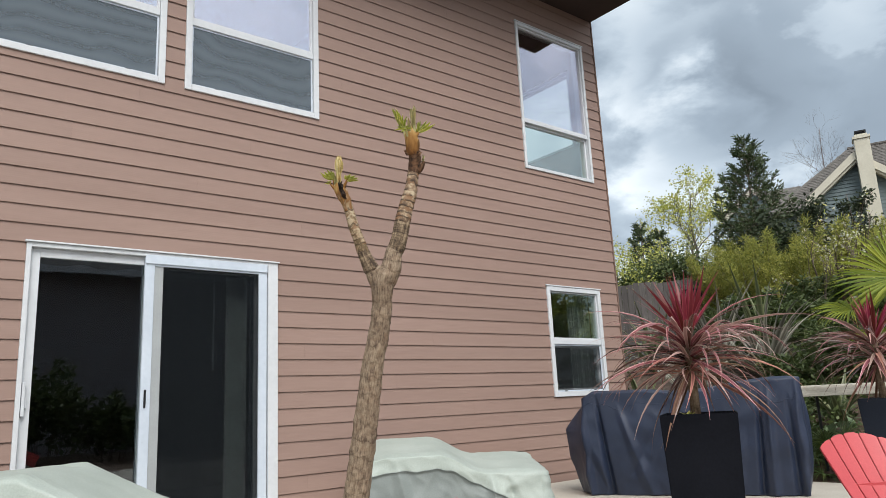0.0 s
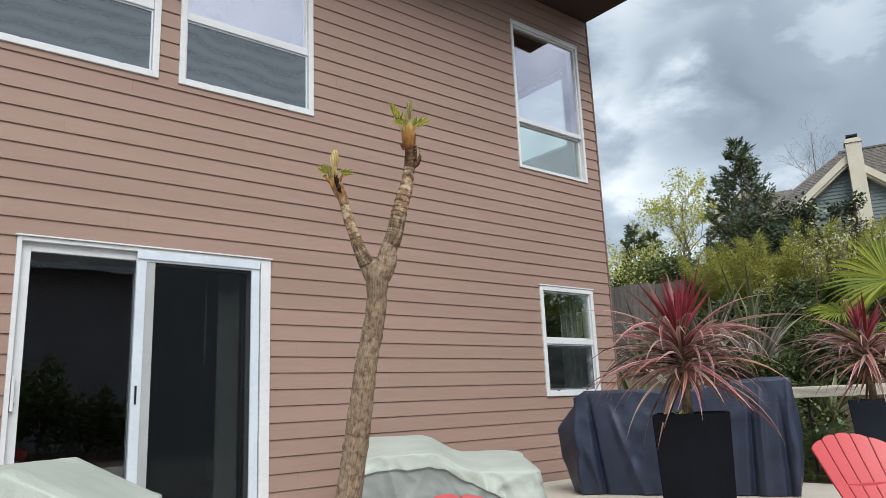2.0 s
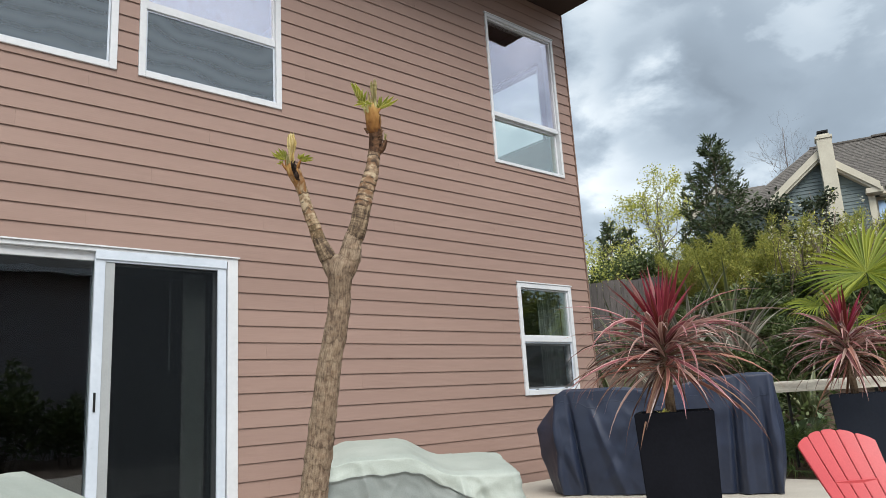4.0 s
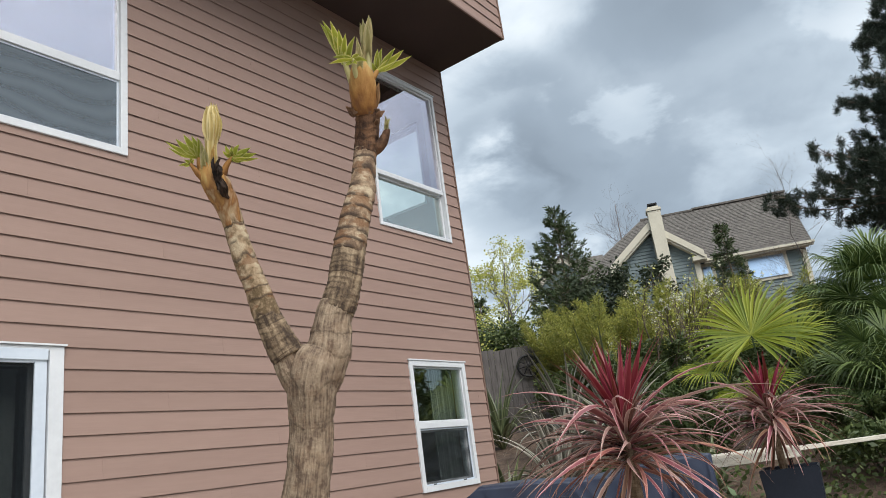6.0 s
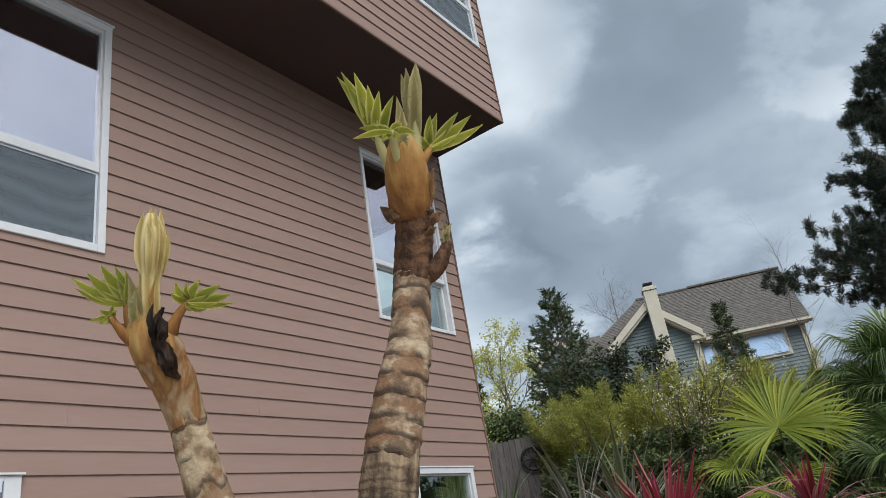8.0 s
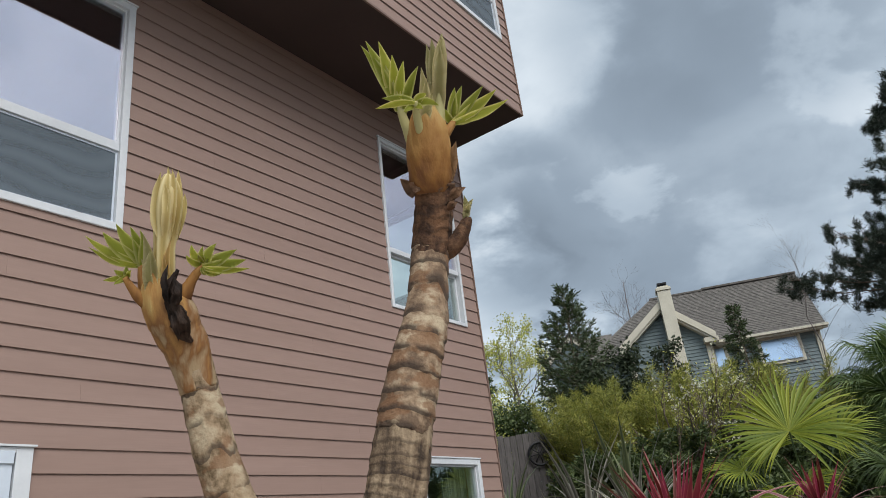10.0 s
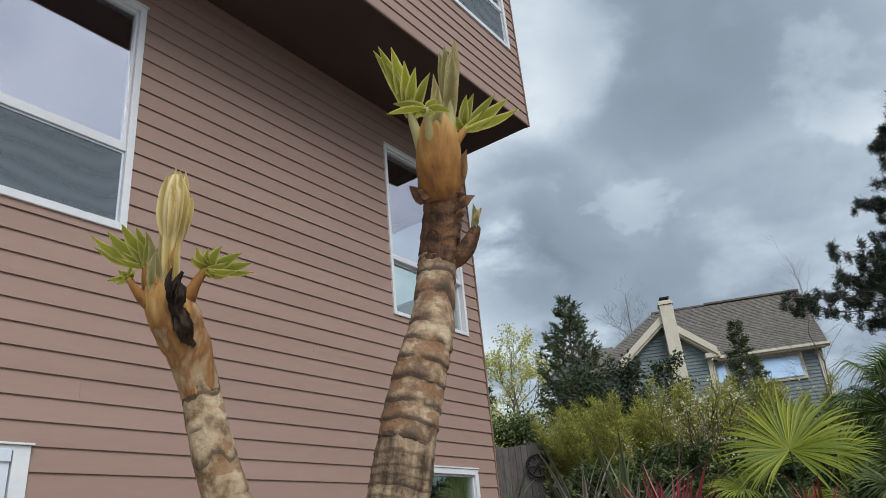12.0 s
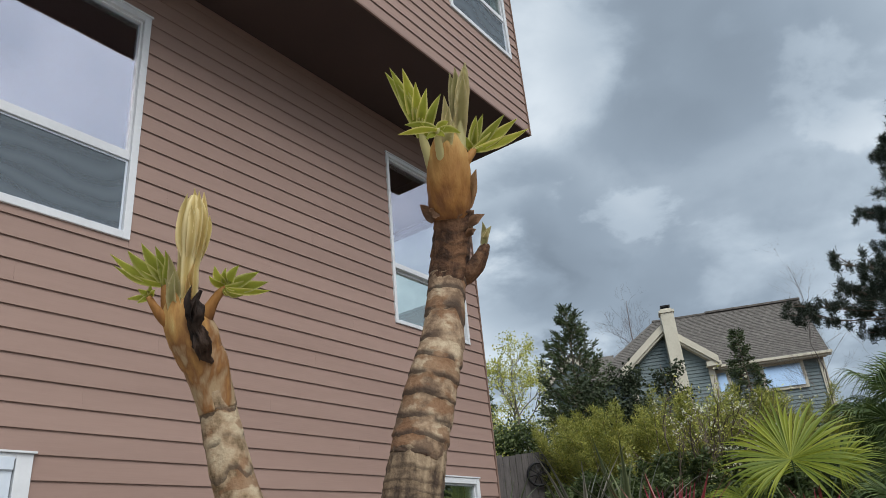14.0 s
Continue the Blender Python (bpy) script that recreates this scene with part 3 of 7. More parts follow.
def bark_material(name, light, mid, dark, ring, fissure, scar, depth=0.004, rusty=0.0, along=0.45, band=0.0, attr=False, line=0.12):
    """Bark with leaf scars round the stem, bands that differ from scar to scar and fissures along it; the map runs in metres."""
    mt = bpy.data.materials.new(name)
    mt.use_nodes = True
    nt = mt.node_tree
    N, L = nt.nodes.new, nt.links.new
    b = nt.nodes["Principled BSDF"]
    uv, tc = N("ShaderNodeUVMap"), N("ShaderNodeTexCoord")

    def nz(src, scale, detail=4, st=(1, 1, 1)):
        mp, n = N("ShaderNodeMapping"), N("ShaderNodeTexNoise")
        L(src, mp.inputs[0])
        mp.inputs[3].default_value = st
        L(mp.outputs[0], n.inputs[0])
        n.inputs["Scale"].default_value, n.inputs["Detail"].default_value = scale, detail
        return n.outputs[0]

    def m(op, a, b2=None, c=None):
        nd = N("ShaderNodeMath")
        nd.operation = op
        for i, v in enumerate((a, b2, c)):
            if v is None:
                continue
            if isinstance(v, (int, float)):
                nd.inputs[i].default_value = v
            else:
                L(v, nd.inputs[i])
        return nd.outputs[0]

    patch, fine = nz(tc.outputs["Object"], 60, 6), nz(tc.outputs["Object"], 260, 4)
    fis = nz(uv.outputs[0], 1, 5, (fissure, fissure * 0.12, 1))
    if attr:
        at_ = N("ShaderNodeAttribute")
        at_.attribute_name = "ring"
        v = m("ADD", at_.outputs["Fac"], m("MULTIPLY", m("SUBTRACT", patch, 0.5), 0.22))
    else:
        sep = N("ShaderNodeSeparateXYZ")
        L(uv.outputs[0], sep.inputs[0])
        v = m("ADD", m("DIVIDE", sep.outputs[1], ring), m("MULTIPLY", nz(tc.outputs["Object"], 14, 2), 1.5))
    saw = m("FRACT", v)
    wn = N("ShaderNodeTexWhiteNoise")
    wn.noise_dimensions = "1D"
    L(m("FLOOR", v), wn.inputs["W"])
    base = N("ShaderNodeValToRGB")
    tone = m("ADD", m("ADD", m("MULTIPLY", patch, 0.8 - along), m("MULTIPLY", fis, along)), m("MULTIPLY", fine, 0.2))
    L(m("ADD", tone, m("MULTIPLY", m("SUBTRACT", wn.outputs["Value"], 0.5), band)), base.inputs[0])
    e = base.color_ramp.elements
    e[0].position, e[0].color, e[1].position, e[1].color = 0.40, (*dark, 1), 0.60, (*light, 1)
    q = e.new(0.48)
    q.color = (*mid, 1)
    rr = N("ShaderNodeMapRange")
    L(nz(tc.outputs["Object"], 34, 5, (1, 1, 1.7)), rr.inputs[0])
    rr.inputs[1].default_value, rr.inputs[2].default_value, rr.inputs[4].default_value = 0.53, 0.58, rusty
    rm = N("ShaderNodeMix")
    rm.data_type = "RGBA"
    L(rr.outputs[0], rm.inputs[0]), L(base.outputs[0], rm.inputs[6])
    rm.inputs[7].default_value = (0.20, 0.105, 0.055, 1)
    pm = N("ShaderNodeMapRange")
    L(nz(tc.outputs["Object"], 30, 3, (1, 1, 1.6)), pm.inputs[0])
    pm.inputs[1].default_value, pm.inputs[2].default_value = (0.38, 0.46) if band > 0.15 else (0.36, 0.50)
    sc = N("ShaderNodeValToRGB")
    L(saw, sc.inputs[0])
    e = sc.color_ramp.elements
    e[0].position, e[0].color, e[1].position, e[1].color = line * 0.4, (scar, scar, scar, 1), line, (0, 0, 0, 1)
    mx = N("ShaderNodeMix")
    mx.data_type = "RGBA"
    L(m("MULTIPLY", sc.outputs[0], pm.outputs[0]), mx.inputs[0]), L(rm.outputs[2], mx.inputs[6])
    mx.inputs[7].default_value = (0.055, 0.039, 0.030, 1)
    L(mx.outputs[2], b.inputs["Base Color"])
    b.inputs["Roughness"].default_value, b.inputs["Specular IOR Level"].default_value = 0.85, 0.25
    bp = N("ShaderNodeBump")
    bp.inputs["Strength"].default_value, bp.inputs["Distance"].default_value = 0.9, depth
    L(m("ADD", m("ADD", m("MULTIPLY", fis, 0.8), m("MULTIPLY", fine, 0.35)), m("MULTIPLY", patch, 0.3)), bp.inputs["Height"])
    L(bp.outputs[0], b.inputs["Normal"])
    return mt


M_TRUNK = bark_material("trunk_bark", (0.34, 0.265, 0.188), (0.22, 0.163, 0.115), (0.115, 0.08, 0.058), 0.06, 230, 0.36, 0.0045, 0.12, 0.42, 0.06, True, 0.12)
M_RINGED = bark_material("ringed_bark", (0.33, 0.25, 0.165), (0.165, 0.118, 0.077), (0.06, 0.042, 0.03), 0.01, 120, 0.55, 0.005, 0.0, 0.5, 0.12, True, 0.35)
M_STEM = bark_material("stem_bark", (0.46, 0.375, 0.262), (0.295, 0.208, 0.136), (0.15, 0.10, 0.066), 0.026, 60, 0.85, 0.004, 0.75, 0.25, 0.16, True, 0.42)
M_THIN = bark_material("thin_stem_bark", (0.44, 0.362, 0.25), (0.31, 0.224, 0.142), (0.13, 0.09, 0.05), 0.026, 50, 0.7, 0.004, 0.7, 0.25, 0.12, True, 0.2)
M_UPPER = bark_material("upper_stem_bark", (0.21, 0.12, 0.068), (0.11, 0.058, 0.034), (0.04, 0.022, 0.015), 0.014, 80, 0.45, 0.005, 0.5, 0.4, 0.12, True, 0.3)
M_SHEATH = material("leaf_sheath", (0.13, 0.058, 0.018), (0.30, 0.18, 0.075), rough=0.75, coarse=18, fine=140, bump=0.4, stretch=(1, 1, 0.25), third=(0.21, 0.105, 0.034), depth=0.003)


def sheath_material(name, foot, low, slope, blotch):
    """Rust-brown at the foot, paling to tan along its length, streaked lengthwise."""
    mt = bpy.data.materials.new(name)
    mt.use_nodes = True
    nt = mt.node_tree
    N, L = nt.nodes.new, nt.links.new
    b = nt.nodes["Principled BSDF"]
    uv, sep, tc, n1, mp = N("ShaderNodeUVMap"), N("ShaderNodeSeparateXYZ"), N("ShaderNodeTexCoord"), N("ShaderNodeTexNoise"), N("ShaderNodeMapping")
    L(uv.outputs[0], sep.inputs[0]), L(tc.outputs["Object"], mp.inputs[0])
    mp.inputs[3].default_value = (1, 1, 0.3)
    L(mp.outputs[0], n1.inputs[0])
    n1.inputs["Scale"].default_value, n1.inputs["Detail"].default_value = 90, 6
    ma, rp = N("ShaderNodeMath"), N("ShaderNodeValToRGB")
    ma.operation = "MULTIPLY_ADD"
    L(sep.outputs[1], ma.inputs[0])
    ma.inputs[1].default_value = slope
    sh = N("ShaderNodeMath")
    sh.operation = "MULTIPLY_ADD"
    L(n1.outputs[0], sh.inputs[0])
    sh.inputs[1].default_value, sh.inputs[2].default_value = blotch, -0.52 * blotch
    L(sh.outputs[0], ma.inputs[2]), L(ma.outputs[0], rp.inputs[0])
    e = rp.color_ramp.elements
    e[0].position, e[0].color, e[1].position, e[1].color = 0.0, (*foot, 1), 0.9, (0.50, 0.36, 0.14, 1)
    for p, c in ((0.22, (*low, 1)), (0.55, (0.37, 0.20, 0.062, 1))):
        q = e.new(p)
        q.color = c
    L(rp.outputs[0], b.inputs["Base Color"])
    b.inputs["Roughness"].default_value, b.inputs["Specular IOR Level"].default_value = 0.7, 0.3
    bp = N("ShaderNodeBump")
    bp.inputs["Strength"].default_value, bp.inputs["Distance"].default_value = 1.0, 0.004
    L(n1.outputs[0], bp.inputs["Height"]), L(bp.outputs[0], b.inputs["Normal"])
    return mt


M_SHEATH_G = sheath_material("leaf_sheath", (0.15, 0.062, 0.020), (0.25, 0.115, 0.030), 9.0, 1.0)
M_SHEATH_S = sheath_material("mottled_leaf_sheath", (0.33, 0.235, 0.135), (0.20, 0.092, 0.032), 5.6, 1.7)
M_SCALE = material("dry_bud_scale", (0.13, 0.065, 0.035), (0.28, 0.16, 0.09), rough=0.8, coarse=15, fine=120, bump=0.4)
M_DEAD = material("withered_black_leaf", (0.010, 0.007, 0.006), (0.06, 0.036, 0.025), rough=0.8, coarse=60, fine=220, bump=0.8, stretch=(1, 1, 0.3), spec=0.2)
M_NEWLEAF = leaf_material("new_leaf", (0.47, 0.50, 0.085), (0.78, 0.75, 0.36), vary=0.15, width=0.2, back=0.42, hue=0.008)
M_SPEAR = leaf_material("leaf_spear", (0.56, 0.42, 0.16), (0.78, 0.66, 0.36), vary=0.15, width=0.3, back=0.2, hue=0.01)
M_SPEAR_G = leaf_material("woolly_spear", (0.50, 0.46, 0.22), (0.74, 0.68, 0.44), vary=0.12, width=0.3, back=0.2, hue=0.008)


# ---- leaf shapes ----
def blade(bm, path, widths, up, fold=0.25, mi=0):
    """A folded strip along path: edges lifted from the middle rib towards up. UV runs across and along."""
    lay = bm.loops.layers.uv.verify()
    P = [Vector(p) for p in path]
    rows = []
    for i, p in enumerate(P):
        d = (P[min(i + 1, len(P) - 1)] - P[max(i - 1, 0)]).normalized()
        s = d.cross(up)
        s = s.normalized() if s.length > 1e-6 else d.orthogonal().normalized()
        u = s.cross(d).normalized()
        w = widths[i] / 2
        rows.append([bm.verts.new(p - s * w + u * w * fold), bm.verts.new(p), bm.verts.new(p + s * w + u * w * fold)])
    n = len(rows)
    for i in range(n - 1):
        for k in (0, 1):
            f = bm.faces.new((rows[i][k], rows[i][k + 1], rows[i + 1][k + 1], rows[i + 1][k]))
            f.smooth, f.material_index = True, mi
            for lp, (a, b) in zip(f.loops, ((k, i), (k + 1, i), (k + 1, i + 1), (k, i + 1))):
                lp[lay].uv = (a / 2, b / (n - 1))


def solid(bm, t):
    bmesh.ops.solidify(bm, geom=bm.faces[:], thickness=t)
    return bm


# ---- the forked rice-paper plant ----
def stem_mesh(rows, step, sides, ring, amp, seed, lump=0.05, ridge=0.0):
    """rows of x, y, z, radius; ringed by lipped leaf scars, lumpy, ridged lengthwise; keeps the count of rings for the bark."""
    pts = smooth_path(rows, 8)
    dense = []
    for p, q in zip(pts, pts[1:]):
        n = max(1, int(np.linalg.norm(q[:3] - p[:3]) / step))
        dense += [p + (q - p) * k / n for k in range(n)]
    dense.append(pts[-1])
    ln, acc = [0.0], 0.0
    for p, q in zip(dense, dense[1:]):
        acc += float(np.linalg.norm(q[:3] - p[:3]))
        ln.append(acc)
    bm = bmesh.new()
    lay = bm.verts.layers.float.new("ring")

    def count(i, a):
        c, s_ = math.cos(a), math.sin(a)
        return 20 + ln[i] / ring + 0.7 * noise.noise((seed, 3.3, ln[i] * 0.45 / ring)) + 0.40 * noise.noise((c * 1.1, s_ * 1.1, ln[i] * 9 + seed)) + 0.10 * noise.noise((c * 3.5, s_ * 3.5, ln[i] * 30 + seed))

    def wob(i, a):
        c, s_ = math.cos(a), math.sin(a)
        f = count(i, a) % 1.0
        lip = 0.5 - f if f > 0.08 else -0.5 + f / 0.08
        r = 1 + amp * lip * (0.5 + 0.9 * noise.noise((c * 1.5, s_ * 1.5, ln[i] * 16 + seed * 3)) + 0.35) + lump * noise.noise((c * 1.3 + seed, s_ * 1.3, ln[i] * 22))
        if ridge:
            r += ridge * noise.noise((c * 7.5, s_ * 7.5, ln[i] * 26 + seed)) + 0.5 * ridge * noise.noise((c * 15, s_ * 15, ln[i] * 60))
        return r + 0.35 * lump * noise.noise((c * 4, s_ * 4, ln[i] * 60 + seed))

    rings = tube(bm, [d[:3] for d in dense], [d[3] for d in dense], sides, uv=2 * math.pi * float(np.mean([d[3] for d in dense])), wobble=wob)
    for i, r in enumerate(rings):
        for k, v in enumerate(r):
            v[lay] = count(i, 2 * math.pi * k / sides)
    return bm


def rice_paper_plant():
    t = empty("rice_paper_plant", "pruned rice-paper plant, a forked bare trunk with two sprouting tips", "plant", (1.343, 2.238, 0.092))
    o = -Vector((1.31, 2.2, 0.0))

    def add(name, bm, mt, label="", parent=None, smooth=False):
        bmesh.ops.translate(bm, verts=bm.verts[:], vec=o)
        return part(name, bm, mt, parent or t, label, smooth)

    add("trunk", stem_mesh([(1.31, 2.262, -0.115, 0.047), (1.31, 2.235, -0.02, 0.045), (1.306, 2.17, 0.24, 0.042), (1.305, 2.10, 0.472, 0.0398), (1.305, 2.049, 0.646, 0.0385), (1.304, 1.984, 0.871, 0.0338), (1.308, 1.945, 0.985, 0.0325), (1.310, 1.928, 1.06, 0.0308),
                            (1.307, 1.921, 1.09, 0.0318), (1.303, 1.913, 1.128, 0.036), (1.304, 1.905, 1.155, 0.036), (1.312, 1.90, 1.175, 0.030)], 0.004, 72, 0.062, 0.045, 1, 0.06, 0.05), M_TRUNK, "grey-brown fissured bark with old leaf scars")
    add("limb", stem_mesh([(1.308, 1.912, 1.115, 0.024), (1.3185, 1.900, 1.15, 0.0305), (1.3245, 1.893, 1.178, 0.0318), (1.3275, 1.890, 1.20, 0.0292), (1.331, 1.8875, 1.222, 0.0268), (1.337, 1.882, 1.245, 0.0258)], 0.003, 60, 0.03, 0.05, 15, 0.08, 0.06), M_TRUNK)
    add("limb", stem_mesh([(1.297, 1.918, 1.118, 0.022), (1.284, 1.929, 1.152, 0.0222), (1.273, 1.931, 1.182, 0.0202)], 0.003, 44, 0.03, 0.05, 19, 0.06, 0.05), M_TRUNK)
    add("stem", stem_mesh([(1.3355, 1.883, 1.2318, 0.025), (1.3388, 1.8796, 1.2447, 0.0266), (1.3477, 1.8714, 1.2796, 0.0256), (1.354, 1.8661, 1.3176, 0.0248), (1.357, 1.8641, 1.3326, 0.024)], 0.0018, 44, 0.0095, 0.05, 31, 0.06, 0.02), M_RINGED, "dark closely ringed bark")
    add("stem", stem_mesh([(1.354, 1.8661, 1.3216, 0.0236), (1.357, 1.8641, 1.3326, 0.0252), (1.362, 1.8601, 1.3556, 0.0244), (1.3703, 1.8517, 1.3945, 0.0232), (1.376, 1.8471, 1.4176, 0.0213), (1.3821, 1.8432, 1.4487, 0.0191), (1.3875, 1.841, 1.4818, 0.0187), (1.3895, 1.84, 1.4928, 0.0183)],
                          0.002, 44, 0.019, 0.075, 5, 0.08), M_STEM, "mottled tan stem with lipped ring scars")
    add("upper_stem", stem_mesh([(1.3885, 1.841, 1.4858, 0.0183), (1.3895, 1.837, 1.5068, 0.0196), (1.3865, 1.829, 1.5298, 0.0196), (1.3789, 1.8188, 1.5559, 0.0204)], 0.0018, 44, 0.013, 0.08, 25, 0.12), M_UPPER, "dark brown ringed top of the stem")
    add("stem", stem_mesh([(1.278, 1.928, 1.172, 0.0235), (1.274, 1.931, 1.182, 0.0240), (1.262, 1.934, 1.207, 0.0215), (1.250, 1.937, 1.235, 0.0190)], 0.0018, 40, 0.0085, 0.05, 41, 0.05), M_RINGED, "dark closely ringed bark")
    add("stem", stem_mesh([(1.253, 1.937, 1.228, 0.0178), (1.249, 1.937, 1.238, 0.0186), (1.234, 1.940, 1.281, 0.0172), (1.221, 1.944, 1.318, 0.0160), (1.211, 1.947, 1.357, 0.0152), (1.203, 1.947, 1.380, 0.0155), (1.1945, 1.9460, 1.3988, 0.0170)], 0.002, 40, 0.024, 0.06, 9, 0.11), M_THIN, "thinner mottled stem")
    b = bmesh.new()
    tube(b, [(1.306, 1.948, 1.046), (1.296, 1.930, 1.048), (1.291, 1.921, 1.052)], [0.011, 0.0085, 0.005], 12, wobble=lambda i, a: 1 + 0.3 * noise.noise((i * 0.8, math.cos(a) * 2, math.sin(a) * 2)))
    add("knot", b, M_UPPER, "small dark pruning knot")
    # tips: places in mm across, up and away from the foot of each sheath, in the lean of the plant
    right, upv, fwd = Vector((0.612, -0.784, -0.101)), Vector((-0.252, -0.315, 0.915)), Vector((0.750, 0.535, 0.390))
    TALL, SMALL = Vector((1.3757, 1.8206, 1.5473)), Vector((1.1945, 1.9460, 1.3988))

    def at(c, u, v, w=0.0):
        return c + (right * u + upv * v + fwd * w) * 0.001

    def sheath(c, rows, seed):
        return stem_mesh([(*at(c, u, v, w), r * 0.001) for u, v, w, r in rows], 0.002, 40, 0.03, 0.02, seed, 0.07)

    def lobe(bm, c, base, tip, width, bow=0.0, fold=0.5, face=-1.0, base_w=0.5, blunt=False):
        """One pointed lobe from base to tip, bowed sideways, folded along its rib."""
        p0, p1 = at(c, *base), at(c, *tip)
        d = p1 - p0
        side = d.cross(fwd).normalized()
        path, ws = [], []
        for i in range(11):
            s = i / 10
            path.append(p0 + d * s + side * bow * 0.001 * math.sin(s * math.pi) + fwd * 0.0025 * math.sin(s * 5 + bow))
            ws.append(0.001 * width * ((0.45 + 0.55 * min(1, s / 0.35)) * (1 if s < 0.72 else max(0.03, 1 - ((s - 0.72) / 0.28) ** 1.3)) if blunt else base_w + (1 - base_w) * math.sin(s / 0.45 * math.pi / 2) if s < 0.45 else max(0.02, 1 - ((s - 0.45) / 0.55) ** 1.5)))
        blade(bm, path, ws, fwd * face, fold)

    def leaf(name, c, base, tips, mt, label="", thick=0.0013, fold=0.5, face=-1.0, blunt=False):
        bm = bmesh.new()
        for u, v, w, width, bow in tips:
            lobe(bm, c, base, (u, v, w), width, bow, fold, face, 0.5, blunt)
        add(name, solid(bm, thick), mt, label)

    def petiole(c, rows):
        b = bmesh.new()
        q = smooth_path([(*at(c, u, v, w), r * 0.001) for u, v, w, r in rows], 5)
        tube(b, [r[:3] for r in q], [r[3] for r in q], 16, uv=1.0)
        return b
    # tall tip
    add("leaf_sheath", sheath(TALL, [(0, -3, 0, 17.1), (-1, 7, 0, 20.4), (-1, 19, 0, 21.5), (-2, 34, 0, 21.5), (-3, 50, 0, 20.5), (-4, 64, 0, 18), (-5, 76, 0, 13), (-5, 86, 0, 6)], 3), M_SHEATH_G, "orange-brown leaf sheath")
    for base, tip, wd, mt in (((18, 9, -8), (24, 47, -6), 12, M_SHEATH), ((16, -10, -10), (33, 3, -8), 10, M_SCALE), ((-16, -6, -8), (-30, 11, -6), 12, M_SCALE), ((15, -20, -12), (25, -12, -14), 8, M_SCALE), ((-13, -2, -18), (-21, 6, -18), 9, M_SCALE)):
        bm = bmesh.new()
        lobe(bm, TALL, base, tip, wd, 1.5 if base[0] > 0 else -1.5, 0.5, 1.0, 0.45)
        add("bud_scale", solid(bm, 0.002), mt)
    add("petiole", petiole(TALL, [(-14, 34, 2, 4), (-19, 48, 0, 5.6), (-23, 60, -2, 5), (-27, 71, -1, 4.4), (-30, 83, 0, 3.6), (-30, 90, 0, 2.2)]), M_SPEAR_G, "pale green leaf stalk")
    add("petiole", petiole(TALL, [(5, 20, -2, 3), (8, 40, -4, 6), (12, 50, -4, 5), (16, 57, -2, 4.2), (21, 65, 2, 3.6), (24, 68, 2, 2)]), M_SHEATH_G)
    add("petiole", petiole(TALL, [(-7, 42, -8, 4), (-10, 55, -14, 4.4), (-13, 68, -18, 3.8), (-15, 82, -23, 2.8)]), M_SPEAR_G)
    add("petiole", petiole(TALL, [(3, 30, 2, 4), (5, 52, -4, 7), (7, 66, -3, 6.6), (8, 82, 0, 5.2), (7, 98, 2, 3.4), (7, 108, 2, 1)]), M_SPEAR_G)
    leaf("leaf", TALL, (-31, 77, 0), [(-68, 143, 6, 12, -3), (-63, 146, 3, 13, -2), (-50, 144, 0, 15, -1), (-37, 130, -4, 13, 0), (-26, 124, -6, 11, 1)], M_NEWLEAF, "young leaf opening in pale-edged lobes")
    leaf("leaf", TALL, (-26, 74, -4), [(-12, 119, -8, 10, 2), (-17, 108, -6, 10, 1)], M_NEWLEAF)
    leaf("leaf", TALL, (-6, 59, -12), [(-9, 117, -10, 12, -2), (-4, 105, -14, 11, 0), (2, 92, -14, 11, 2)], M_SPEAR_G)
    leaf("leaf_spear", TALL, (7, 55, 0), [(-4, 142, 2, 11, -2), (1, 146, -2, 12, -1), (11, 151, -4, 14, 1), (13, 149, 4, 13, 2), (9, 138, -8, 12, 0), (4, 128, 6, 12, -1)], M_SPEAR_G, "pale woolly folded leaf spear", 0.0016, 0.7, blunt=True)
    leaf("leaf", TALL, (21, 65, 3), [(13, 79, 0, 8, 1), (23, 100, 2, 10, 1), (30, 102, 3, 9, 1), (51, 102, 5, 10, 0), (64, 99, 7, 12, -1), (76, 90, 9, 10, -2), (47, 76, 3, 7, -2)], M_NEWLEAF)
    leaf("leaf", TALL, (-15, 80, -23), [(-52, 75, -24, 7, -2), (-46, 86, -18, 9, -2), (-31, 87, -22, 7, -1), (-4, 89, -22, 9, 1), (8, 78, -24, 8, 2), (-7, 72, -34, 7, 0), (-25, 69, -36, 7, 0)], M_NEWLEAF, fold=0.35)
    add("side_shoot", stem_mesh([(*at(TALL, u, v, w), r * 0.001) for u, v, w, r in ((9, -64, 0, 6.6), (19, -55, -2, 8.8), (26, -46, -2, 8.5), (31, -36, -2, 6.6), (34, -29, -2, 5.0), (35, -25, -2, 2.8))], 0.002, 24, 0.012, 0.08, 33, 0.16), M_UPPER, "brown side shoot with a pale tip")
    leaf("leaf_spear", TALL, (32, -29, -2), [(31, -4, -3, 7, -2), (40, -8, -2, 7, 2), (36, -12, -6, 7, 0)], M_SPEAR_G)
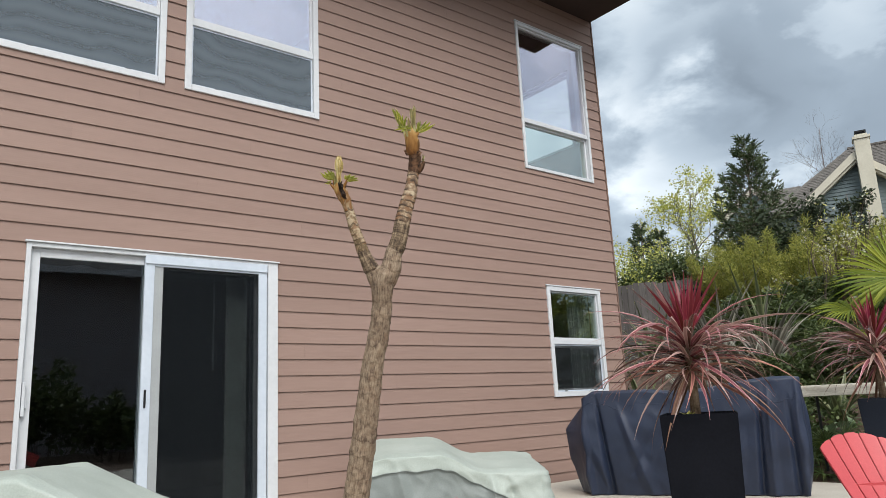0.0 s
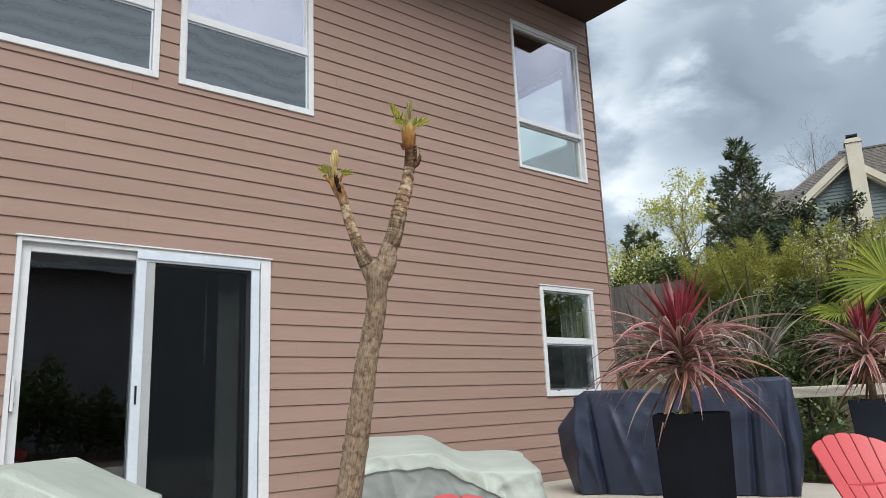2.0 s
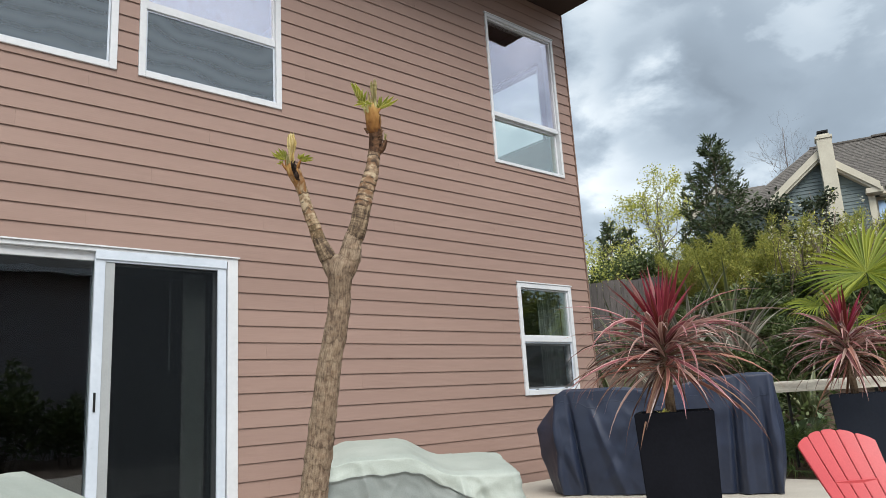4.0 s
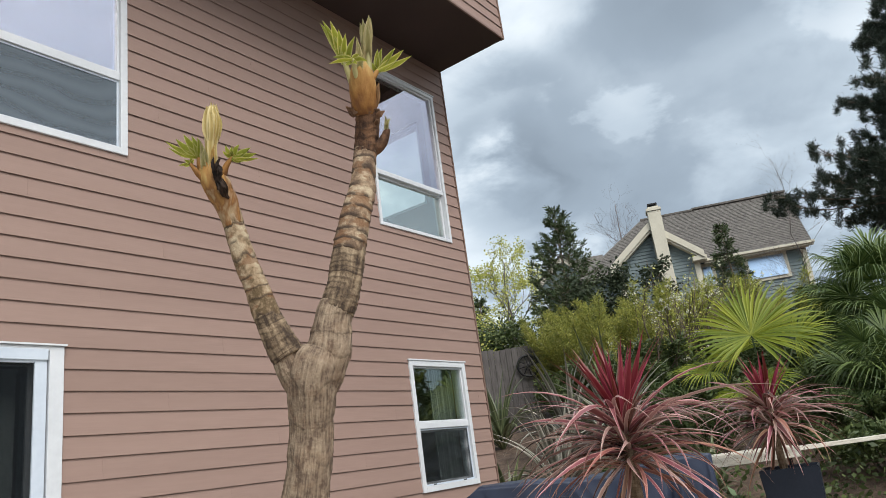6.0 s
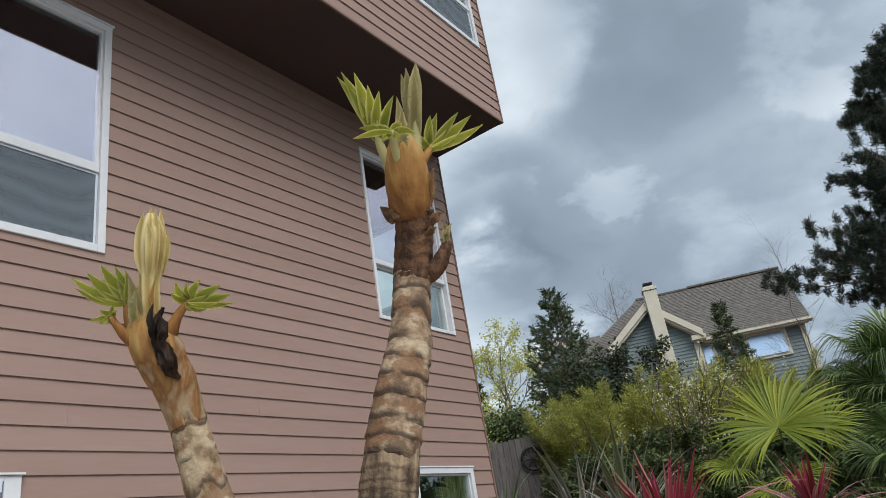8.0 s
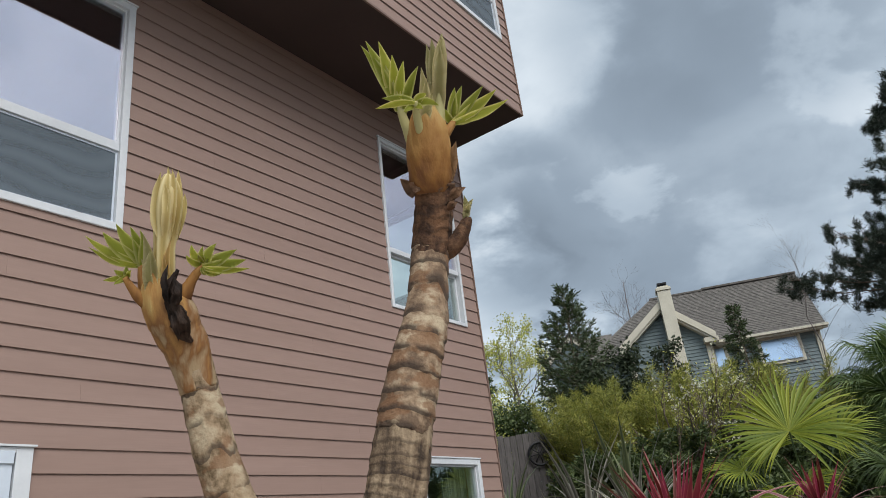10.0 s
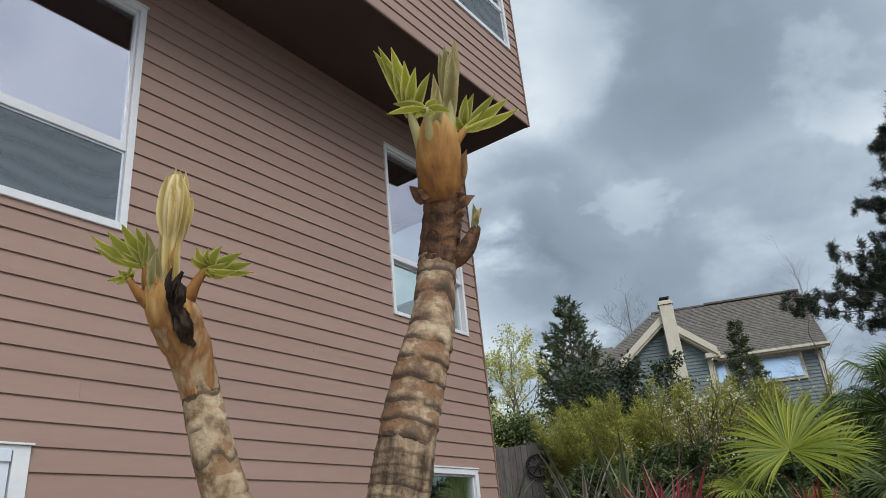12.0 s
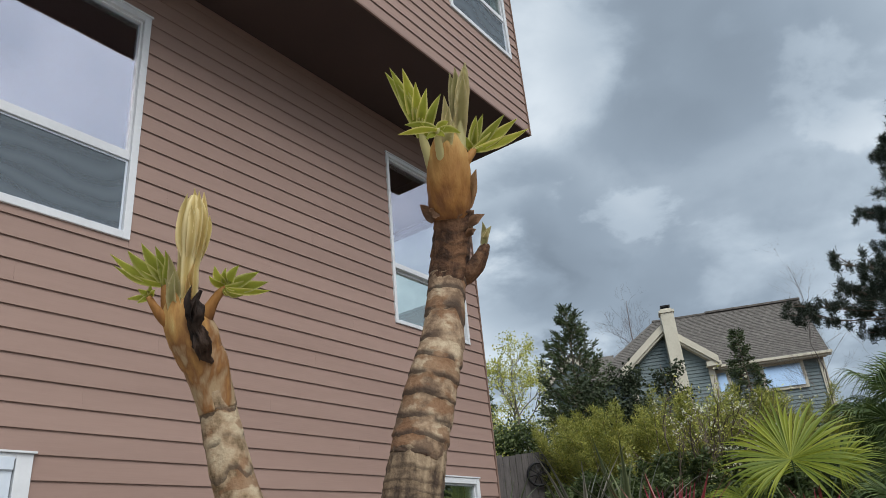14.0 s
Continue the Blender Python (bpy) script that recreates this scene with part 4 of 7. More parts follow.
    # small tip
    add("leaf_sheath", stem_mesh([(1.2085, 1.947, 1.3645, 0.0152), (1.203, 1.947, 1.380, 0.0162)] + [(*at(SMALL, u, v, w), r * 0.001) for u, v, w, r in ((0, 0, 0, 17.2), (-5, 9, 0, 17.8), (-10, 23, 0, 18.9), (-18, 38, 0, 16.2), (-19, 50, 0, 12.2), (-18, 60, 0, 7.7), (-16, 69, 0, 1.8))], 0.002, 40, 0.03, 0.03, 7, 0.10), M_SHEATH_S, "orange-brown leaf sheath")
    b = bmesh.new()
    q = smooth_path([(*at(SMALL, u, v, w), r * 0.001) for u, v, w, r in ((-16, 46, -3, 7.7), (-15, 64, -3, 7.7), (-15, 78, -2, 7.7), (-14, 91, 0, 9.2), (-13, 106, 0, 10.6), (-12, 119, 0, 9.8), (-12, 129, 0, 6.6), (-12, 135, 0, 2.7))], 6)
    tube(b, [r[:3] for r in q], [r[3] for r in q], 56, uv=7.0, wobble=lambda i, a: 1 + 0.10 * math.cos(7 * a + 0.02 * i) + 0.03 * math.cos(15 * a))
    for u, v, w, wd in ((-20, 130, 0, 7), (-16, 136, -8, 7), (-12, 141, -4, 7), (-7, 138, -8, 7), (-4, 130, -2, 7), (-2, 120, 4, 6), (-17, 133, 7, 7), (-8, 139, 7, 7), (-12, 127, -11, 7)):
        lobe(b, SMALL, ((u + 14) * 0.5 - 15, 81, w * 0.6), (u, v, w), wd, 3.5 if u < -14 else -3.5, 0.7, -1.0, 0.7, True)
    add("leaf_spear", b, M_SPEAR, "cream-yellow folded leaf spear")
    leaf("leaf_spear", SMALL, (-22, 34, -6), [(-28, 88, -12, 12, -2), (-22, 77, -13, 8, 2), (-31, 69, -10, 8, -2)], M_SPEAR_G, "", 0.0016, 0.7)
    leaf("leaf_spear", SMALL, (-13, 38, -6), [(-7, 83, -10, 7, 1), (-11, 73, -12, 6, 0)], M_SPEAR, "", 0.0016, 0.7)
    add("petiole", petiole(SMALL, [(-21, 26, 0, 3.6), (-29, 39, 0, 6.3), (-33, 53, 2, 5.0), (-35, 63, 3, 3.2)]), M_SHEATH_G)
    add("petiole", petiole(SMALL, [(-5, 23, 0, 3.6), (-1, 38, 0, 5.9), (4, 50, 2, 4.1), (9, 58, 4, 3.2), (14, 62, 4, 2.3)]), M_SHEATH_G)
    add("petiole", petiole(SMALL, [(-23, 26, -6, 3.2), (-32, 38, -9, 4.5), (-38, 46, -10, 3.2), (-43, 54, -10, 2.3)]), M_SHEATH_G)
    leaf("leaf", SMALL, (-34, 62, 3), [(-84, 87, 10, 8, 2), (-81, 78, 8, 6, 3), (-67, 90, 6, 11, 1), (-54, 96, 3, 12, 0), (-42, 94, 0, 10, -1), (-34, 91, -3, 8, -2)], M_NEWLEAF)
    leaf("leaf", SMALL, (13, 61, 4), [(1, 71, 0, 6, 1), (5, 79, 1, 8, 1), (14, 78, 2, 6, 1), (24, 80, 3, 9, 1), (40, 75, 5, 10, 0), (47, 67, 7, 10, -1), (49, 60, 7, 6, -2), (28, 56, 2, 6, -2), (19, 57, 0, 5, -2)], M_NEWLEAF)
    leaf("leaf", SMALL, (-43, 54, -10), [(-59, 52, -10, 5, 0), (-51, 60, -8, 6, 0), (-41, 63, -8, 6, 0), (-49, 49, -14, 5, 0), (-36, 60, -12, 5, 0)], M_NEWLEAF)
    b = bmesh.new()
    q = smooth_path([(*at(SMALL, u + 7, v, w), r * 0.001) for u, v, w, r in ((-8, 60, -13, 1.2), (-11, 52, -15, 3.2), (-8, 42, -18, 5.6), (-10, 32, -18, 5.2), (-4, 20, -19, 7.4), (-3, 12, -17, 5.4), (3, 4, -15, 1.4))], 10)
    tube(b, [r[:3] for r in q], [r[3] for r in q], 30, wobble=lambda i, a: 1 + 0.45 * noise.noise((i * 0.16, math.cos(a) * 2.2, math.sin(a) * 2.2)) - 0.55 * abs(noise.noise((i * 0.05, math.cos(a) * 4, math.sin(a) * 4))) + 0.18 * noise.noise((i * 0.6, math.cos(a) * 6, math.sin(a) * 6)))
    for b0, t0, wd in (((-2, 38, -22), (-8, 64, -17), 6), ((-6, 34, -22), (-1, 58, -20), 5), ((4, 30, -20), (9, 8, -20), 6), ((-2, 26, -24), (2, 6, -24), 5)):
        lobe(b, SMALL, b0, t0, wd, 2.5, 0.9, -1.0, 0.4)
    add("withered_leaf", b, M_DEAD, "black withered leaf stump")


rice_paper_plant()


# ---- covers, planters, chairs ----
def drape(name, label, category, loc, rz, length, depth, top, mt, fold, seed, bulge=0.02, skirt=0.0, folds=(), seam=0.13, lower=None, drop=0.0):
    """A fabric cover over furniture: flat top that follows top(s), tight corners, straight creases that fan towards the hem.
    folds are (perimeter place 0 to 1, width in metres, height in metres, drift to the hem, where it starts)."""
    rnd = random.Random(seed)
    t = empty(name, label, category, loc, rz=rz)
    bm = bmesh.new()
    n, levels = 420, 44
    hl, hd, rc = length / 2, depth / 2, 0.035
    # perimeter points and outward normals, from the middle of the -y side round by +x
    per = []
    for cx, cy, a0 in ((hl - rc, -hd + rc, -90), (hl - rc, hd - rc, 0), (-hl + rc, hd - rc, 90), (-hl + rc, -hd + rc, 180)):
        for k in range(7):
            a = radians(a0 + 15 * k)
            per.append((cx + rc * math.cos(a), cy + rc * math.sin(a), math.cos(a), math.sin(a)))
    per.append(per[0])
    acc = [0.0]
    for p, q in zip(per, per[1:]):
        acc.append(acc[-1] + math.hypot(q[0] - p[0], q[1] - p[1]))
    whole = acc[-1]
    rim = [[float(np.interp(k / n * whole, acc, [p[j] for p in per])) for j in range(4)] for k in range(n)]
    free = [(rnd.random(), rnd.uniform(0.025, 0.07), rnd.choice((-1, 1)) * rnd.uniform(0.3, 0.9) * fold, rnd.uniform(-0.09, 0.09), rnd.uniform(0.0, 0.7)) for _ in range(11)]

    def flap(u):
        """How far down the side the upper fabric hangs."""
        right = min(1.0, max(0.0, (u - 0.88) / 0.07)) if u > 0.5 else (1.0 if u < 0.13 else 0.0)
        return seam + drop * right + 0.10 * noise.noise((u * 14, 2.5, seed)) + 0.04 * noise.noise((u * 45, 7.5, seed))

    rings = []
    for j in range(10):
        f = (j + 1) / 10
        ring = []
        for x, y, nx, ny in rim:
            x, y = x * f, y * f
            z = top(x / length + 0.5, y / depth) + 0.010 * (0.4 - 1.6 * abs(noise.noise((x * 2.5 + seed, y * 2.5, 1)))) - 0.006 * abs(noise.noise((x * 9 + y * 5, y * 7, seed))) - (0.014 if j == 9 else 0)
            ring.append(bm.verts.new((x, y, z)))
        rings.append(ring)
    c = bm.verts.new((0, 0, top(0.5, 0)))
    for k in range(n):
        bm.faces.new((c, rings[0][k], rings[0][(k + 1) % n]))
    J = 13
    for j in range(1, levels + 1):
        ring = []
        for k, (x, y, nx, ny) in enumerate(rim):
            u = k / n
            # the flap's edge lies along one row of the mesh
            e_ = min(0.9, max(0.06, flap(u)))
            f = e_ * min(j, J) / J + (0 if j <= J else (1 - e_) * (j - J) / (levels - J))
            zt = top(x / length + 0.5, y / depth) - 0.014
            d = bulge * math.sin(f * 2.4) + skirt * f + 0.004 + (0.014 if lower and j <= J else 0.0)
            for u0, wd, am, dr, st in (*folds, *free):
                if f <= st:
                    continue
                du = ((u - u0 - dr * f + 0.5) % 1 - 0.5) * whole / (wd * (0.6 + 0.9 * f))
                d += am * (1 - 0.45 * max(0.0, f - 0.3) if am > 0.2 else 1) * max(0.0, 1 - abs(du)) ** 1.3 * min(1, (f - st) * 3)
            m_ = u * whole
            d += fold * min(1, f * 3) * (0.6 - 2.2 * abs(noise.noise((m_ * 2.0 + f * 1.3, f * 1.6 + seed, seed)))) + 0.8 * fold * (0.3 - abs(noise.noise((m_ * 7 - f * 2.5, f * 3.5, seed + 7))))
            d += 0.003 * noise.noise((m_ * 16, f * 9, seed)) * min(1, f * 4)
            wave = 0.012 * noise.noise((m_ * 3, 5, seed)) * f
            ring.append(bm.verts.new((x + nx * d, y + ny * d, max(0.004, zt * (1 - f) + 0.008 + wave * (1 if f > 0.2 else 0)))))
        rings.append(ring)
    for r0, r1 in zip(rings, rings[1:]):
        for k in range(n):
            bm.faces.new((r0[k], r1[k], r1[(k + 1) % n], r0[(k + 1) % n]))
    bmesh.ops.recalc_face_normals(bm, faces=bm.faces[:])
    # a raised stitched seam that follows the fabric a hand below the top
    js = 9 + J
    pts = [(*rings[js][k].co[:2], rings[js][k].co.z) for k in range(0, n, 2)]
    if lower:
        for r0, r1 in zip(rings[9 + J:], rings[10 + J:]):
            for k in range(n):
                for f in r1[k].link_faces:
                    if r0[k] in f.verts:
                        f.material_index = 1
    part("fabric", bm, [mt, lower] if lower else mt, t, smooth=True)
    bm = bmesh.new()
    tube(bm, pts + pts[:1], [0.0025] * (len(pts) + 1), 6, cap=False)
    part("seam", bm, lower or mt, t)
    return t


M_NAVY = material("navy_cover_fabric", (0.0135, 0.0205, 0.042), (0.025, 0.036, 0.070), rough=0.45, coarse=4, fine=160, bump=0.25, third=(0.019, 0.028, 0.056), spec=0.5)
# grey lower fabric; part of the sides' shade is put into its colour
M_SAGE_D = material("shaded_grey_panel_fabric", (0.155, 0.178, 0.173), (0.21, 0.238, 0.23), rough=0.6, coarse=2.5, fine=120, bump=0.2)
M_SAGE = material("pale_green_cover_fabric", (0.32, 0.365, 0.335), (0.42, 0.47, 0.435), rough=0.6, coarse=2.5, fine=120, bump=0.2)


def grill_top(s, d):
    return 0.895 + 0.045 * max(0, min(1, (s - 0.58) / 0.3)) - 0.03 * math.exp(-((s - 0.48) / 0.16) ** 2) - 0.05 * max(0, 0.05 - s) / 0.05


def sofa_top(s, d):
    k = min(1, max(0, (s - 0.38) / 0.28))
    return 0.55 - 0.145 * k * k * (3 - 2 * k) - 0.04 * max(0, s - 0.66) - 0.03 * max(0, 0.10 - s) / 0.10 + 0.10 * d


def bench_top(s, d):
    k = min(1, max(0, (s - 0.76) / 0.24))
    return 0.575 + 0.07 * min(1, s / 0.74) - 0.19 * k


drape("grill_cover", "covered barbecue grill under a dark navy fabric cover", "grill cover", (5.82, 3.83, 0), -63, 1.78, 0.55, grill_top, M_NAVY, 0.015, 3, 0.06, -0.10,
      ((0.565, 0.24, 0.24, 0.0, 0.0), (0.622, 0.035, 0.035, 0.004, 0.0), (0.648, 0.035, -0.06, 0.018, 0.03), (0.68, 0.06, 0.03, 0.06, 0.1), (0.73, 0.12, 0.02, 0.14, 0.2), (0.80, 0.07, -0.018, -0.12, 0.3), (0.86, 0.10, 0.02, -0.10, 0.15),
       (0.94, 0.030, -0.05, -0.012, 0.05), (0.955, 0.04, 0.03, -0.008, 0.0), (0.985, 0.03, -0.035, 0.0, 0.1), (0.0, 0.05, 0.03, 0.0, 0.0), (0.06, 0.08, 0.03, 0.0, 0.0)))
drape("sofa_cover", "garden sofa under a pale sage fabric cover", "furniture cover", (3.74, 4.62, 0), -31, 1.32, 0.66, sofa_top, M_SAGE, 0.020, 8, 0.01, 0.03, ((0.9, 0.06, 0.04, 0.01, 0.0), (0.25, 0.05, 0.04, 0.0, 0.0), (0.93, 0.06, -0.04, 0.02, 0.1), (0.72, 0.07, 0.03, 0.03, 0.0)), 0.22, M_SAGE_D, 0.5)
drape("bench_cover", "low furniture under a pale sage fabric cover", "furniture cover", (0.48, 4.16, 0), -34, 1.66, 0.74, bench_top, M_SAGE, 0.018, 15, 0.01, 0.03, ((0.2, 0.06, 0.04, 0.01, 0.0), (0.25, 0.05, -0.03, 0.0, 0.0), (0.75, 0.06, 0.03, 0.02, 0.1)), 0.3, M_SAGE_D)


def planter(name, label, loc, rz, top, bottom, height, mt):
    t = empty(name, label, "planter", loc, rz=rz)
    bm = bmesh.new()

    def sq(h, z):
        return [bm.verts.new((x * h, y * h, z)) for x, y in ((-1, -1), (1, -1), (1, 1), (-1, 1))]
    b0, b1, b2, b3, b4 = sq(bottom / 2, 0), sq(top / 2, height), sq(top / 2 - 0.018, height), sq(top / 2 - 0.024, height - 0.07), None
    bm.faces.new(list(reversed(b0)))
    for p, q in ((b0, b1), (b1, b2), (b2, b3)):
        for k in range(4):
            bm.faces.new((p[k], p[(k + 1) % 4], q[(k + 1) % 4], q[k]))
    bmesh.ops.bevel(bm, geom=[e for e in bm.edges if e.calc_length() > 0.1], offset=0.006, segments=2, affect="EDGES")
    part("box", bm, mt, t)
    bm = bmesh.new()
    g = 12
    grid = [[bm.verts.new(((i / g - 0.5) * (top - 0.05), (j / g - 0.5) * (top - 0.05), height - 0.045 + 0.012 * noise.noise((i * 0.9, j * 0.9, 4)))) for j in range(g + 1)] for i in range(g + 1)]
    for i in range(g):
        for j in range(g):
            bm.faces.new((grid[i][j], grid[i + 1][j], grid[i + 1][j + 1], grid[i][j + 1]))
    part("soil", bm, material("potting_soil", (0.03, 0.02, 0.014), (0.08, 0.055, 0.04), rough=0.95, coarse=20, fine=120, bump=0.8), t)
    return t


M_POT = material("black_planter", (0.0065, 0.0072, 0.010), (0.0105, 0.0115, 0.016), rough=0.6, coarse=2, fine=60, bump=0.08, spec=0.05)
M_POT2 = material("navy_planter", (0.010, 0.014, 0.024), (0.016, 0.022, 0.036), rough=0.45, coarse=2, fine=60, bump=0.08, spec=0.3)
planter("planter", "tall square black planter on the patio", (4.285, 2.765, 0), 30, 0.455, 0.40, 0.715, M_POT)
planter("planter", "square navy planter at the patio edge", (7.12, 2.68, rise(7.12, 2.68) - 0.06), 10, 0.44, 0.35, 0.78, M_POT2)


def strap_mesh(name, length, width, lift, droop, seed, fold=0.35, twist=0.0):
    """An arching strap leaf that leaves the origin along +x."""
    rnd = random.Random(seed)
    bm = bmesh.new()
    pts, ws, n = [], [], 9
    a, x, z, y = radians(lift), 0.0, 0.0, 0.0
    bend = rnd.uniform(-0.12, 0.12)
    for i in range(n + 1):
        s = i / n
        pts.append(Vector((x, y, z)))
        ws.append(width * max(0.03, (0.55 + 0.45 * math.sin(math.pi * min(1, s * 1.2 + 0.05))) * (1 - max(0, (s - 0.55) / 0.45) ** 1.5)))
        st = length / n
        ang = a - radians(droop) * s ** 1.5
        x += math.cos(ang) * st
        z += math.sin(ang) * st
        y += bend * st * s
    blade(bm, pts, ws, Vector((0, twist, 1)), fold)
    me = bpy.data.meshes.new(name)
    bm.to_mesh(me)
    bm.free()
    return me


def rosette(parent, centre, meshes, count, seed, name="leaf", rise_=0.0, scale=(0.85, 1.15), roll=12):
    rnd = random.Random(seed)
    for k in range(count):
        ob = new(name, rnd.choice(meshes))
        ob.parent = parent
        s = rnd.uniform(*scale)
        ob.matrix_basis = Matrix.Translation(Vector(centre) + Vector((0, 0, rise_ * rnd.random()))) @ pose(0, 0, 0, rnd.uniform(-roll, roll), rnd.uniform(-7, 7), k * 137.5 + rnd.uniform(-14, 14)) @ Matrix.Diagonal((s, s, s, 1))


M_CORD_RED = leaf_material("cordyline_new_leaf", (0.205, 0.022, 0.034), (0.36, 0.085, 0.09), vary=0.4, width=0.15, back=0.2, rough=0.4)
M_CORD = leaf_material("cordyline_leaf", (0.185, 0.066, 0.062), (0.46, 0.275, 0.245), vary=0.6, width=0.2, back=0.1, rough=0.27, hue=0.03)
# paler leaves for variety; the sky-lit look is put into their colour
M_CORD_PALE = leaf_material("cordyline_pale_leaf", (0.36, 0.215, 0.185), (0.60, 0.46, 0.40), vary=0.4, width=0.2, back=0.1, rough=0.29, hue=0.02)
M_CORD_OLD = leaf_material("cordyline_old_leaf", (0.22, 0.105, 0.07), (0.38, 0.22, 0.145), vary=0.5, width=0.3, back=0.1, rough=0.6, hue=0.03)
M_CORD_TRUNK = bark_material("cordyline_trunk", (0.30, 0.23, 0.16), (0.20, 0.14, 0.09), (0.10, 0.07, 0.045), 0.02, 90, 0.4)


def cordyline(loc, crown, size, seed, label, dead):
    t = empty("cordyline", label, "plant", loc)
    rnd = random.Random(seed)
    bm = bmesh.new()
    tube(bm, [(0, 0, 0), (0.006, 0.004, crown * 0.5), (0, 0, crown)], [0.032, 0.028, 0.034], 14, uv=0.2)
    part("trunk", bm, M_CORD_TRUNK, t)

    def kit(mt, *specs):
        out = []
        for i, s in enumerate(specs):
            me = strap_mesh("leaf", *s, seed * 10 + i)
            me.materials.append(mt)
            out.append(me)
        return out
    red = kit(M_CORD_RED, (0.34 * size, 0.030, 77, 8), (0.36 * size, 0.028, 66, 10), (0.31 * size, 0.030, 84, 6), (0.36 * size, 0.026, 54, 12))
    high = kit(M_CORD, (0.54 * size, 0.030, 46, 66), (0.58 * size, 0.028, 38, 68), (0.60 * size, 0.028, 32, 58), (0.56 * size, 0.034, 42, 106))
    mid = kit(M_CORD, (0.60 * size, 0.028, 28, 74), (0.62 * size, 0.028, 22, 54), (0.60 * size, 0.026, 16, 50), (0.56 * size, 0.036, 32, 114), (0.60 * size, 0.030, 12, 66), (0.58 * size, 0.030, 20, 104))
    low = kit(M_CORD, (0.58 * size, 0.028, 6, 56), (0.58 * size, 0.026, -2, 58), (0.56 * size, 0.030, 10, 96), (0.54 * size, 0.028, -16, 52), (0.52 * size, 0.026, -34, 42))
    pale = kit(M_CORD_PALE, (0.56 * size, 0.026, 36, 72), (0.60 * size, 0.024, 24, 54), (0.58 * size, 0.024, 12, 50), (0.54 * size, 0.032, 32, 112), (0.56 * size, 0.024, 0, 56), (0.52 * size, 0.026, -16, 54))
    old = kit(M_CORD_OLD, (0.56 * size, 0.028, 8, 84), (0.54 * size, 0.026, -14, 66), (0.50 * size, 0.024, -46, 38), (0.58 * size, 0.026, 20, 104), (0.52 * size, 0.022, -58, 28))
    rosette(t, (0, 0, crown - 0.06), red, 38, seed + 1, rise_=0.06, scale=(0.8, 1.25), roll=18)
    rosette(t, (0, 0, crown - 0.11), high, 20, seed + 2, rise_=0.07, scale=(0.65, 1.2), roll=32)
    rosette(t, (0, 0, crown - 0.17), mid, 40, seed + 4, rise_=0.11, scale=(0.65, 1.2), roll=32)
    rosette(t, (0, 0, crown - 0.24), low, 30, seed + 5, rise_=0.11, scale=(0.65, 1.2), roll=32)
    rosette(t, (0, 0, crown - 0.20), pale, 52, seed + 6, rise_=0.16, scale=(0.65, 1.2), roll=40)
    rosette(t, (0, 0, crown - 0.26), old, dead, seed + 3, rise_=0.10, scale=(0.6, 1.25), roll=30)
    return t


cordyline((4.24, 2.76, 0.67), 0.53, 1.22, 5, "red cordyline with arching pink-edged leaves in a black planter", 26)
cordyline((7.02, 2.70, 0.72 + rise(7.1, 2.7) - 0.06), 0.58, 1.12, 9, "smaller red cordyline in a navy planter", 22)
# seedlings in the black planter
t = empty("seedling", "small green weed growing in the planter", "plant", (4.12, 2.74, 0.66))
for k in range(9):
    bm = bmesh.new()
    a = k * 2.4
    blade(bm, [Vector((0, 0, 0.0)), Vector((math.cos(a) * 0.02, math.sin(a) * 0.02, 0.03 + 0.003 * k)), Vector((math.cos(a) * 0.05, math.sin(a) * 0.05, 0.045 + 0.004 * k))], [0.004, 0.024, 0.002], Vector((0, 0, 1)))
    part("leaf", bm, M_NEWLEAF, t)


M_RED = material("red_plastic", (0.42, 0.050, 0.058), (0.49, 0.068, 0.076), rough=0.42, coarse=2, fine=90, bump=0.12)


